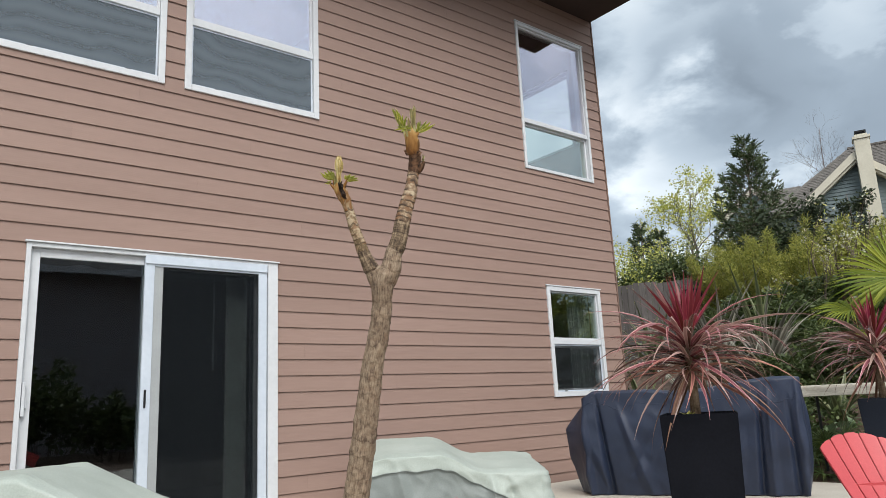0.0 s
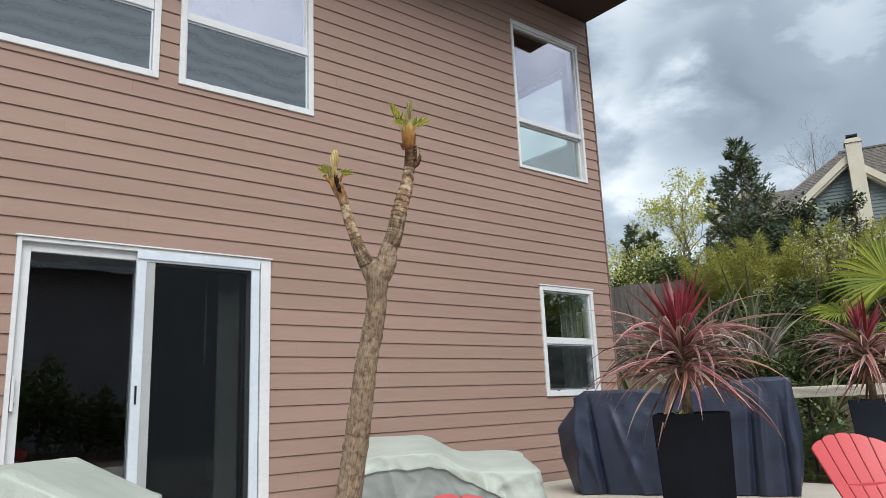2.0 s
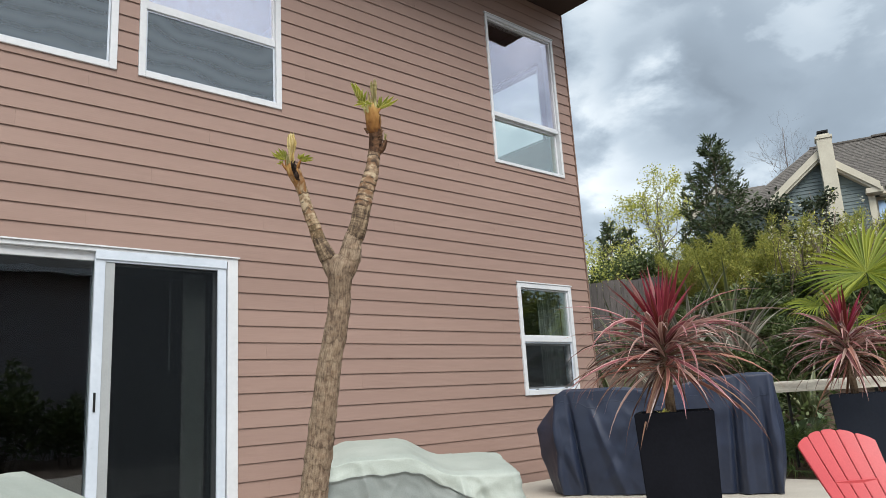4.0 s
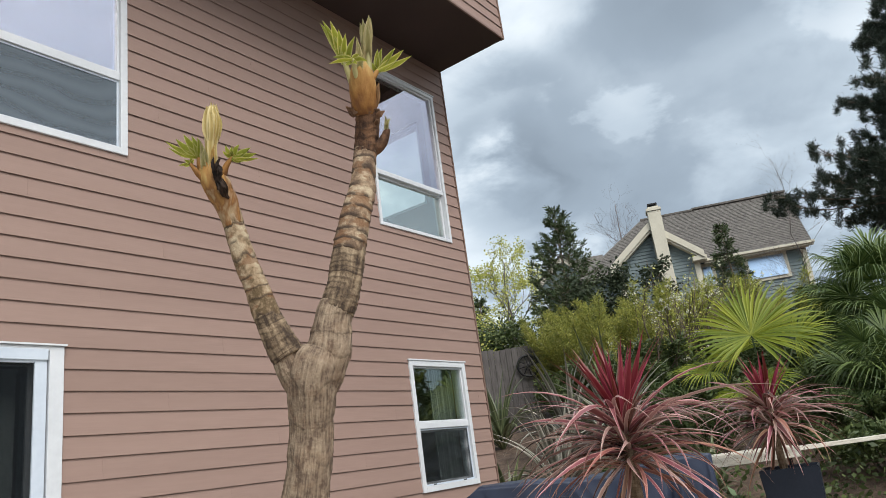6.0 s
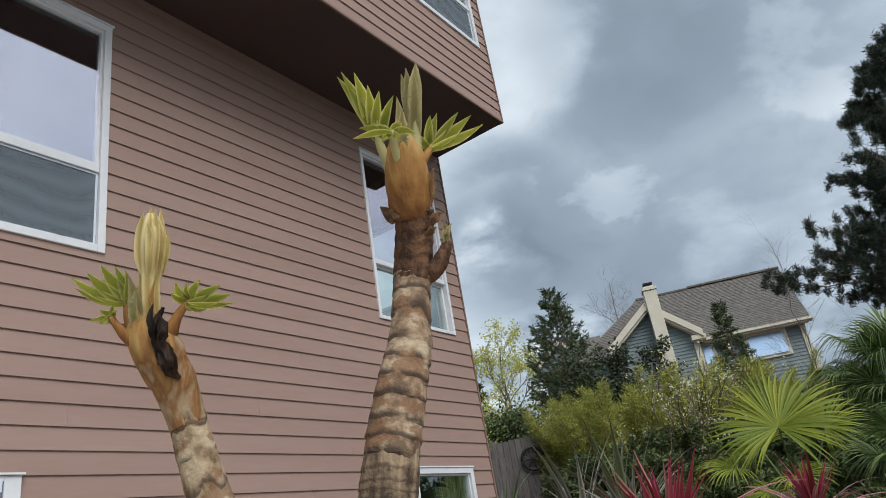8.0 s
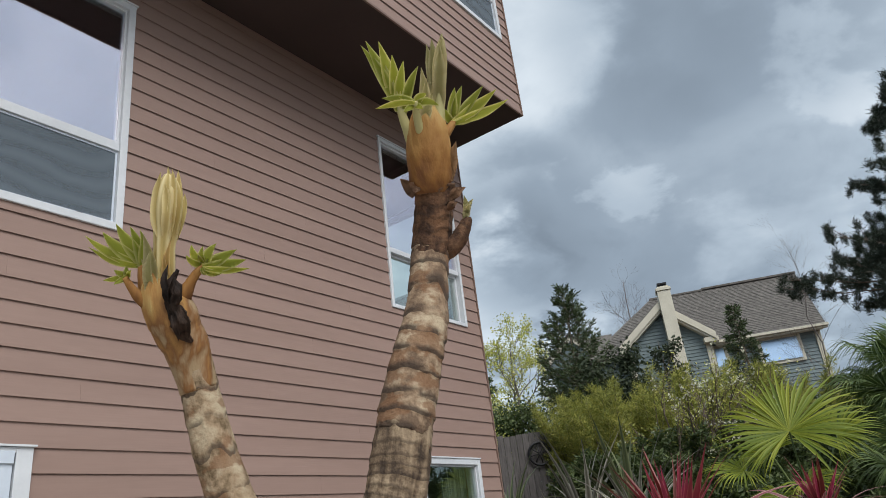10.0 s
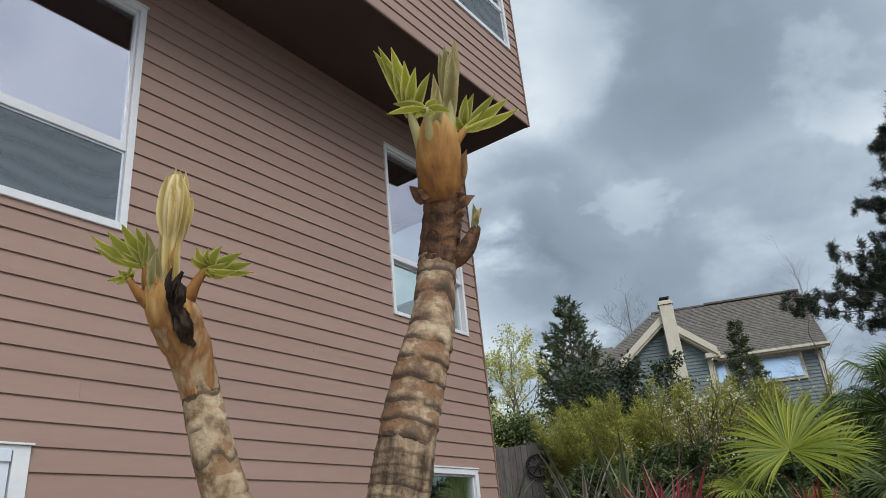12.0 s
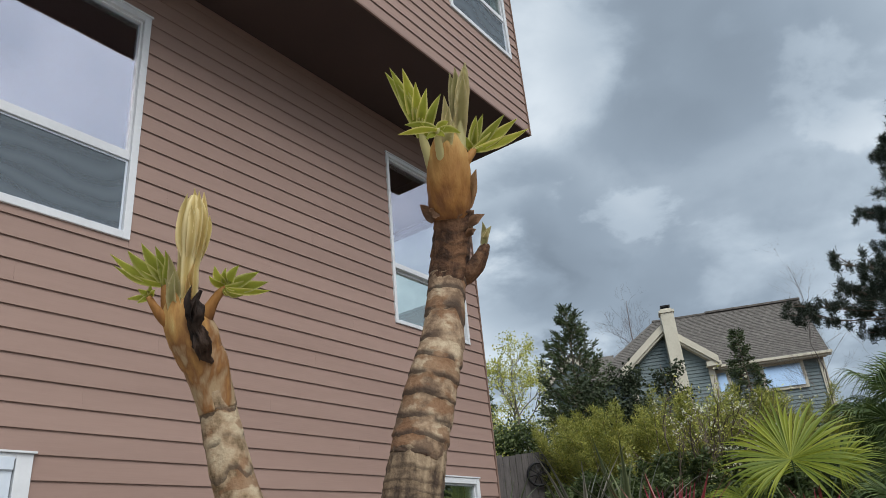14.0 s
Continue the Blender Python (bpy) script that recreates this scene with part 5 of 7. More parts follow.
def garden_chair(loc, rz, size, label):
    """A slatted reclined garden chair with a fanned, arched back; it faces +x."""
    t = empty("garden_chair", label, "chair", loc, group="red garden chairs", rz=rz)

    def add(name, bm):
        bmesh.ops.scale(bm, verts=bm.verts[:], vec=(size, size, size))
        return part(name, bm, M_RED, t)
    n, lean = 5, radians(33)
    for k in range(n):
        bm = bmesh.new()
        cols = []
        for c in range(5):
            # arched top line, softly rounded slat corners, a narrow gap to the next slat
            f = (k + 0.03 + 0.94 * c / 4) / n - 0.5
            lmax = 0.955 - 0.55 * f * f - (0.012 if c in (0, 4) else 0)
            col = []
            for s_ in (0, 0.25, 0.5, 0.75, 1.0):
                l = lmax * s_
                y, dip = f * (0.60 + 0.22 * s_), 0.035 * (1 - (2 * f) ** 2)
                px, pz = 0.13 - math.sin(lean) * l - dip - 0.02 * math.sin(s_ * 3), 0.135 + math.cos(lean) * l
                col.append([bm.verts.new((px + q * math.cos(lean) * 0.011, y, pz + q * math.sin(lean) * 0.011)) for q in (-1, 1)])
            cols.append(col)
        for c0, c1 in zip(cols, cols[1:]):
            for i in range(4):
                for q in (0, 1):
                    bm.faces.new((c0[i][q], c1[i][q], c1[i + 1][q], c0[i + 1][q]))
            bm.faces.new((c0[0][0], c0[0][1], c1[0][1], c1[0][0])), bm.faces.new((c0[4][0], c0[4][1], c1[4][1], c1[4][0]))
        for col in (cols[0], cols[-1]):
            for i in range(4):
                bm.faces.new((col[i][0], col[i][1], col[i + 1][1], col[i + 1][0]))
        bmesh.ops.recalc_face_normals(bm, faces=bm.faces[:])
        bmesh.ops.bevel(bm, geom=[e for e in bm.edges if len(e.link_faces) == 2 and e.calc_face_angle() > 0.8], offset=0.004, segments=2, affect="EDGES")
        add("back_slat", bm)
    for k in range(6):
        x = 0.16 + k * 0.07
        z = 0.135 + 0.02 * k
        add("seat_slat", boxes((x, x + 0.076, -0.26, 0.26, z, z + 0.022), bevel=0.006))
    for s in (-1, 1):
        y = 0.31 * s
        bm = bmesh.new()
        box(bm, -0.02, 0.58, y - 0.06, y + 0.06, 0.255, 0.28, bevel=0.01)
        add("armrest", bm)
        add("front_leg", boxes((0.46, 0.54, y - 0.018, y + 0.018, 0.0, 0.254), bevel=0.006))
        bm = bmesh.new()
        vv = box(bm, -0.32, 0.56, y * 0.9 - 0.016, y * 0.9 + 0.016, 0.0, 0.12)
        for v in vv:
            v.co.z += 0.14 * max(0, (v.co.x + 0.1)) / 0.66 * (0.9 if v.co.z > 0.05 else 0.75)
        add("side_rail", bm)
    bm = boxes((-0.16, -0.13, -0.29, 0.29, 0.43, 0.50), bevel=0.005)
    add("back_brace", bm)
    return t


garden_chair((4.56, 1.83, 0), -122, 0.605, "small red plastic slatted garden chair on the patio")
garden_chair((1.46, 1.62, 0), -100, 0.605, "small red plastic slatted garden chair near the trunk")

# ---- garden bank ----
M_PALM = leaf_material("palm_frond_bright", (0.165, 0.215, 0.014), (0.26, 0.31, 0.035), vary=0.3, width=0.3, back=0.35, rough=0.55)
M_PALM_D = leaf_material("palm_frond_dark", (0.065, 0.105, 0.028), (0.14, 0.20, 0.062), vary=0.5, width=0.3, back=0.2, rough=0.5)
M_PALM_TRUNK = bark_material("palm_fibre", (0.20, 0.14, 0.09), (0.12, 0.08, 0.05), (0.05, 0.035, 0.022), 0.05, 80, 0.5)


def fan_mesh(radius, leaflets, span, seed, mt, droop=0.25, width=0.050):
    """A fan frond: pleated leaflets joined near the hub, tips drooping; it opens along +x."""
    rnd = random.Random(seed)
    bm = bmesh.new()
    for k in range(leaflets):
        a = radians(span) * (k / (leaflets - 1) - 0.5) + rnd.gauss(0, 0.018)
        lift = rnd.gauss(0, 0.05)
        l = radius * (1 - 0.22 * abs(k / (leaflets - 1) - 0.5) * 2) * rnd.uniform(0.9, 1.05)
        d = Vector((math.cos(a), math.sin(a), 0))
        dr = droop * rnd.uniform(0.5, 1.6)
        path, ws = [], []
        for i in range(7):
            s = i / 6
            path.append(d * l * s * (1 - 0.12 * dr * s * s) + Vector((0, 0, 0.10 * l * math.sin(s * 2.2) + lift * l * s * s - dr * l * max(0, s - 0.45) ** 2)))
            ws.append(l * width * (0.25 + 1.4 * min(s, 0.5) if s < 0.5 else 0.95 * (1 - ((s - 0.5) / 0.5) ** 0.85) + 0.03))
        blade(bm, path, ws, Vector((0, 0, 1)), 0.55)
    me = bpy.data.meshes.new("frond")
    bm.to_mesh(me)
    bm.free()
    me.materials.append(mt)
    return me


FAN_B = [fan_mesh(1.0, 60, 310, 1, M_PALM, 0.35, 0.042), fan_mesh(0.95, 46, 250, 2, M_PALM, 0.6, 0.042)]
FAN_D = [fan_mesh(0.60, 46, 250, 3, M_PALM_D, 1.3, 0.036), fan_mesh(0.56, 44, 260, 4, M_PALM_D, 1.8, 0.036), fan_mesh(0.56, 42, 260, 5, M_PALM_D, 0.45, 0.042)]


def palm(name, label, x, y, height, fronds, petiole, seed, meshes, lifts, scale=1.0, size=1.0):
    rnd = random.Random(seed)
    t = empty(name, label, "palm", (x, y, rise(x, y) - 0.1), size=size)
    bm = bmesh.new()
    tube(bm, [(0, 0, 0), (0.03, 0.02, height * 0.5), (0, 0, height)], [0.11, 0.12, 0.09], 14, uv=0.7, wobble=lambda i, a: 1 + 0.12 * noise.noise((i, a * 2, seed)))
    part("trunk", bm, M_PALM_TRUNK, t)
    for k in range(fronds):
        az, el = k * 137.5 + rnd.uniform(-15, 15), lifts[0] + (lifts[1] - lifts[0]) * (k / fronds) + rnd.uniform(-8, 8)
        pl = petiole * rnd.uniform(0.75, 1.2)
        root = pose(0, 0, height - 0.25 * (k / fronds), 0, -el, az)
        bm = bmesh.new()
        sag = pl * 0.18
        tube(bm, [root @ Vector(p) for p in ((0, 0, 0), (pl * 0.5, 0, sag * 0.3), (pl, 0, -sag * 0.2))], [0.014, 0.010, 0.008], 5)
        part("petiole", bm, M_PALM_D, t)
        fr = new("frond", rnd.choice(meshes))
        fr.parent = t
        s = scale * rnd.uniform(0.85, 1.1)
        fr.matrix_basis = root @ Matrix.Translation((pl, 0, -sag * 0.2)) @ pose(0, 0, 0, rnd.uniform(-25, 25), rnd.uniform(5, 40), 0) @ Matrix.Diagonal((s, s, s, 1))
    return t


def young_palm(x, y, fronds):
    """Few wide fans: hub, heading of the middle leaflet and facing of each, from the foot of the palm."""
    t = empty("fan_palm", "young fan palm with bright yellow-green fronds", "palm", (x, y, rise(x, y) - 0.1))
    bm = bmesh.new()
    tube(bm, [(0, 0, 0), (0.02, 0.01, 0.2), (0, 0, 0.42)], [0.12, 0.13, 0.08], 14, uv=0.7, wobble=lambda i, a: 1 + 0.12 * noise.noise((i, a * 2, 3)))
    part("trunk", bm, M_PALM_TRUNK, t)
    for me, hub, head, face, s in fronds:
        hub = Vector(hub)
        bm = bmesh.new()
        tube(bm, [(0, 0, 0.35), hub * 0.55 + Vector((0, 0, 0.25)), hub], [0.016, 0.012, 0.009], 6)
        part("petiole", bm, M_PALM_D, t)
        fx = Vector(head).normalized()
        fy = Vector(face).cross(fx).normalized()
        fz = fx.cross(fy)
        fr = new("frond", FAN_B[me])
        fr.parent = t
        m = Matrix((fx, fy, fz)).transposed().to_4x4()
        fr.matrix_basis = Matrix.Translation(hub) @ m @ Matrix.Diagonal((s, s, s, 1))


young_palm(10.2, 3.42, ((0, (-0.30, -0.05, 1.50), (0.58, 0.05, 0.72), (-0.74, -0.15, 0.62), 1.05), (1, (-0.45, 0.50, 1.15), (-0.25, 0.90, 0.05), (-0.4, -0.1, 0.85), 0.62), (1, (0.15, -0.45, 1.42), (0.25, -0.75, 0.40), (-0.5, -0.4, 0.7), 0.6),
                       (1, (0.3, 0.35, 1.35), (0.5, 0.65, 0.5), (-0.7, 0.1, 0.7), 0.62), (1, (-0.45, -0.12, 0.95), (-0.45, -0.65, -0.30), (-0.5, -0.2, 0.8), 0.55), (1, (-0.5, 0.2, 0.85), (-0.6, 0.5, -0.35), (-0.5, 0.1, 0.8), 0.52)))
palm("fan_palm", "tall fan palm with dark drooping fronds", 13.6, 2.2, 0.95, 54, 0.65, 5, FAN_D, (78, -60), 1.1, 1.35)
palm("fan_palm", "dark fan palm low on the bank", 12.8, 1.9, 0.55, 36, 0.6, 8, FAN_D, (70, -50), 1.1, 1.33)
palm("fan_palm", "dark fan palm behind the planter", 11.31, 2.17, 0.36, 26, 0.5, 11, FAN_D, (65, -20), 1.0, 1.3)
palm("fan_palm", "seedling fan palm below the timber ledge", 7.55, 3.35, 0.12, 14, 0.28, 14, FAN_D, (70, 0), 0.55)
palm("fan_palm", "seedling fan palm below the timber ledge", 7.75, 2.95, 0.12, 12, 0.26, 17, FAN_D, (60, 0), 0.5)

M_WOOD_GREY = material("weathered_timber", (0.36, 0.34, 0.29), (0.66, 0.63, 0.55), rough=0.85, coarse=4, fine=40, bump=0.5, stretch=(1, 8, 8), vary=0.12)


def timber_ledge():
    t = empty("timber_ledge", "weathered timber ledge on black metal stakes", "garden ledge", (7.35, 3.62, 0), rz=-51)
    part("board", boxes((0, 1.05, -0.09, 0.09, 0.815, 0.85), bevel=0.004), M_WOOD_GREY, t)
    part("board", boxes((0, 1.05, 0.10, 0.26, 0.82, 0.855), bevel=0.004), M_WOOD_GREY, t)
    part("board", boxes((1.06, 2.3, -0.08, 0.1, 0.80, 0.835), bevel=0.004), M_WOOD_GREY, t)
    part("fascia", boxes((0, 1.05, -0.112, -0.092, 0.75, 0.84), bevel=0.003), M_WOOD_GREY, t)
    for x in (0.18, 0.98, 2.1):
        part("stake", boxes((x, x + 0.022, -0.01, 0.012, -0.02, 0.81)), M_BLACK, t, "thin black metal stake")


timber_ledge()


def fence():
    t = empty("fence", "weathered grey board fence on the bank", "fence", (15.4, 11.06, 1.85), rz=-49)
    m = material("grey_fence_board", (0.055, 0.049, 0.048), (0.125, 0.114, 0.11), rough=0.9, coarse=3, fine=30, bump=0.5, stretch=(8, 8, 1), vary=0.22)
    rnd = random.Random(4)
    for k in range(50):
        x = -2.4 + k * 0.148
        part("board", boxes((x, x + 0.141, 0, 0.02, -0.3, 1.76 + rnd.uniform(-0.03, 0.03)), bevel=0.003), m, t)
    for z in (0.25, 1.45):
        part("rail", boxes((-2.4, 4.99, 0.022, 0.06, z, z + 0.09)), m, t)
    o = empty("wall_ornament", "round black metal ornament hung on the fence", "ornament", (16.15, 10.12, 3.13), rz=-49, size=0.98)
    bm = bmesh.new()
    ring = [(0.26 * math.cos(a), -0.02, 0.26 * math.sin(a)) for a in np.linspace(0, 2 * math.pi, 33)]
    tube(bm, ring, [0.03] * 33, 8, cap=False)
    part("rim", bm, M_BLACK, o)
    for k in range(4):
        bm = bmesh.new()
        a = k * math.pi / 4 + 0.2
        tube(bm, [(0.25 * math.cos(a), -0.02, 0.25 * math.sin(a)), (-0.25 * math.cos(a), -0.02, -0.25 * math.sin(a))], [0.012, 0.012], 6)
        part("spoke", bm, M_BLACK, o)


fence()

M_FLAX = leaf_material("flax_leaf", (0.13, 0.125, 0.095), (0.40, 0.38, 0.32), vary=0.5, width=0.35, back=0.15, rough=0.45, hue=0.02)
M_FLAX_G = leaf_material("flax_leaf_green", (0.07, 0.09, 0.04), (0.20, 0.225, 0.115), vary=0.4, width=0.35, back=0.15, rough=0.45)


def flax(x, y, size, count, mt, seed, label):
    t = empty("flax_clump", label, "plant", (x, y, rise(x, y) - 0.08))
    kit = []
    for i, (l, w, a, d) in enumerate(((0.95, 0.065, 72, 60), (0.85, 0.06, 60, 100), (1.0, 0.065, 80, 30), (0.8, 0.06, 48, 120), (0.9, 0.055, 66, 140))):
        me = strap_mesh("leaf", l * size, w * max(1.0, size * 0.85), a, d, seed * 7 + i)
        me.materials.append(mt)
        kit.append(me)
    rosette(t, (0, 0, 0), kit, count, seed, scale=(0.65, 1.15))


flax(8.64, 6.38, 0.95, 40, M_FLAX_G, 3, "green flax clump against the house corner")
flax(9.2, 5.88, 1.36, 54, M_FLAX, 5, "grey-brown striped flax clump on the bank")
flax(11.4, 5.94, 1.83, 46, M_FLAX, 8, "grey-brown striped flax clump on the bank")
flax(11.61, 6.92, 1.92, 44, M_FLAX, 21, "grey-brown striped flax clump before the bamboo")
flax(12.28, 6.44, 1.93, 40, M_FLAX_G, 24, "dark green flax clump before the bamboo")
flax(12.7, 8.95, 1.75, 48, M_FLAX_G, 31, "grey-green flax clump before the board fence")
flax(7.9, 4.35, 0.55, 26, M_FLAX_G, 12, "low green flax clump on the bank")
flax(9.0, 3.95, 0.75, 30, M_FLAX_G, 14, "green flax clump under the palm")


# ---- shrubs and trees ----
def branchlets(rnd, start, direction, length, radius, depth, spread, out, up=0.15, kids=(2, 3), shrink=0.72):
    """Recursive limbs: appends (points, radii, is_tip)."""
    p, d, pts, rs = Vector(start), Vector(direction).normalized(), [], []
    n = 4
    for i in range(n + 1):
        pts.append(p.copy())
        rs.append(radius * (1 - 0.45 * i / n))
        d = (d + Vector((rnd.gauss(0, 0.13), rnd.gauss(0, 0.13), rnd.gauss(0, 0.08) + up * 0.12))).normalized()
        p = p + d * length / n
    out.append((pts, rs, depth == 0))
    if depth > 0:
        for _ in range(rnd.randint(*kids)):
            f = rnd.uniform(0.45, 1.0)
            q = pts[min(n, int(f * n + 0.5))]
            a = Vector((rnd.gauss(0, 1), rnd.gauss(0, 1), rnd.gauss(0.3, 0.6))).normalized()
            nd = (d * (1 - spread) + a * spread).normalized()
            branchlets(rnd, q, nd, length * shrink * rnd.uniform(0.8, 1.15), radius * 0.55, depth - 1, spread, out, up, kids, shrink)


def leaf_quads(pts, sizes, seed, narrow=0.45, lift=0.25, along=None):
    """Many small pointed leaves as one mesh: each two triangles folded at the rib."""
    r = np.random.default_rng(seed)
    P = np.asarray(pts, float)
    n = len(P)
    s = np.asarray(sizes, float)[:, None]
    d = r.normal(size=(n, 3))
    d[:, 2] = d[:, 2] * 0.7 + lift
    if along is not None:
        d = d * 0.35 + np.asarray(along, float)
    d /= np.linalg.norm(d, axis=1)[:, None]
    q = np.cross(d, r.normal(size=(n, 3)))
    q /= np.linalg.norm(q, axis=1)[:, None] + 1e-9
    V = np.stack([P, P + d * s * 0.5 + q * s * narrow * 0.5, P + d * s, P + d * s * 0.5 - q * s * narrow * 0.5], 1).reshape(-1, 3)
    F = np.arange(4 * n).reshape(-1, 4)
    me = bpy.data.meshes.new("foliage")
    me.from_pydata(V.tolist(), [], F.tolist())
    uvl = me.uv_layers.new()
    uvl.data.foreach_set("uv", np.tile(np.array([0.5, 0, 0.25, 0.5, 0.5, 1, 0.75, 0.5], float), n))
    return me


def mesh_part(name, me, mt, parent, label=""):
    me.materials.append(mt)
    ob = new(name, me)
    ob.parent = parent
    return tagged(ob, label, kind="stuff") if label else tagged(ob, kind="stuff")


M_TWIG = material("twig_bark", (0.10, 0.075, 0.055), (0.19, 0.15, 0.115), rough=0.9, coarse=8, fine=50, bump=0.4)
M_GREYTWIG = material("bare_twigs", (0.12, 0.10, 0.095), (0.20, 0.175, 0.165), rough=0.9, coarse=8, fine=50, bump=0.3)
M_PALEBARK = material("pale_birch_bark", (0.09, 0.08, 0.066), (0.20, 0.18, 0.15), rough=0.85, coarse=8, fine=50, bump=0.3)
M_HEDGE = leaf_material("feathery_leaf", (0.295, 0.31, 0.066), (0.40, 0.41, 0.12), vary=0.55, back=0.35, hue=0.025)
M_HEDGE_D = leaf_material("dark_leaf", (0.078, 0.11, 0.036), (0.14, 0.178, 0.068), vary=0.45, back=0.25, hue=0.02)
M_FIR = leaf_material("fir_needles", (0.062, 0.092, 0.036), (0.115, 0.15, 0.06), vary=0.45, back=0.1)
M_PINE = leaf_material("pine_needles", (0.016, 0.026, 0.018), (0.03, 0.045, 0.028), vary=0.4, back=0.08)
M_SPRING = leaf_material("spring_leaf", (0.50, 0.52, 0.13), (0.6, 0.6, 0.25), vary=0.35, back=0.45)
M_BRONZE = leaf_material("bronze_leaf", (0.040, 0.056, 0.028), (0.08, 0.095, 0.045), vary=0.4, back=0.2, rough=0.7)
M_BLOSSOM = leaf_material("white_petal", (0.62, 0.62, 0.47), (0.74, 0.74, 0.62), vary=0.1, back=0.35)


def limbs(parent, out, mt, name="limb", sides=5):
    bm = bmesh.new()
    for pts, rs, _ in out:
        tube(bm, pts, rs, sides if rs[0] > 0.01 else 3, cap=False)
    return tagged(part(name, bm, mt, parent), kind="stuff")


def plume_bush(label, x, y, height, spread, plumes, leaves, mt, seed, leaf=0.05, z=None, narrow=0.22, size=1.0):
    """A feathery shrub of upright arching canes, each thick with narrow leaves."""
    rnd, r = random.Random(seed), np.random.default_rng(seed)
    z = rise(x, y) - 0.1 if z is None else z
    t = empty("bush", label, "bush", (x, y, z), group="hedge bushes", size=size)
    out, P, S = [], [], []
    for k in range(plumes):
        a, rad = rnd.uniform(0, 6.28), spread * math.sqrt(rnd.random()) * 0.45
        h = height * rnd.uniform(0.62, 1.04) * (1 - 0.25 * (rad / (spread * 0.5)) ** 2)
        lean = spread * rnd.uniform(0.1, 0.5)
        b = Vector((math.cos(a) * rad, math.sin(a) * rad, 0))
        tip = b + Vector((math.cos(a) * lean, math.sin(a) * lean, h))
        mid = b.lerp(tip, 0.55) + Vector((0, 0, h * 0.12))
        pts = [Vector(p) for p in smooth_path([b, mid, tip], 4)]
        out.append((pts, [0.010 - 0.0009 * i for i in range(len(pts))], True))
        for _ in range(leaves):
            s = rnd.uniform(0.3, 1.03) ** 0.8 if narrow < 0.3 else rnd.uniform(0.12, 1.03) ** 0.7
            q = b.lerp(mid, s / 0.55) if s < 0.55 else mid.lerp(tip, (s - 0.55) / 0.45)
            w = (0.09 if narrow < 0.3 else 0.15) * (1.1 - s) * height * 0.5 + 0.035
            P.append((q.x + rnd.gauss(0, w * 0.6), q.y + rnd.gauss(0, w * 0.6), max(0.02, q.z + rnd.gauss(0, w * 0.45))))
            S.append(leaf * rnd.uniform(0.6, 1.5))
    limbs(t, out, M_TWIG, "cane", 4)
    mesh_part("foliage", leaf_quads(P, S, seed, narrow, 0.8 if narrow < 0.3 else 0.25), mt, t)
    return t


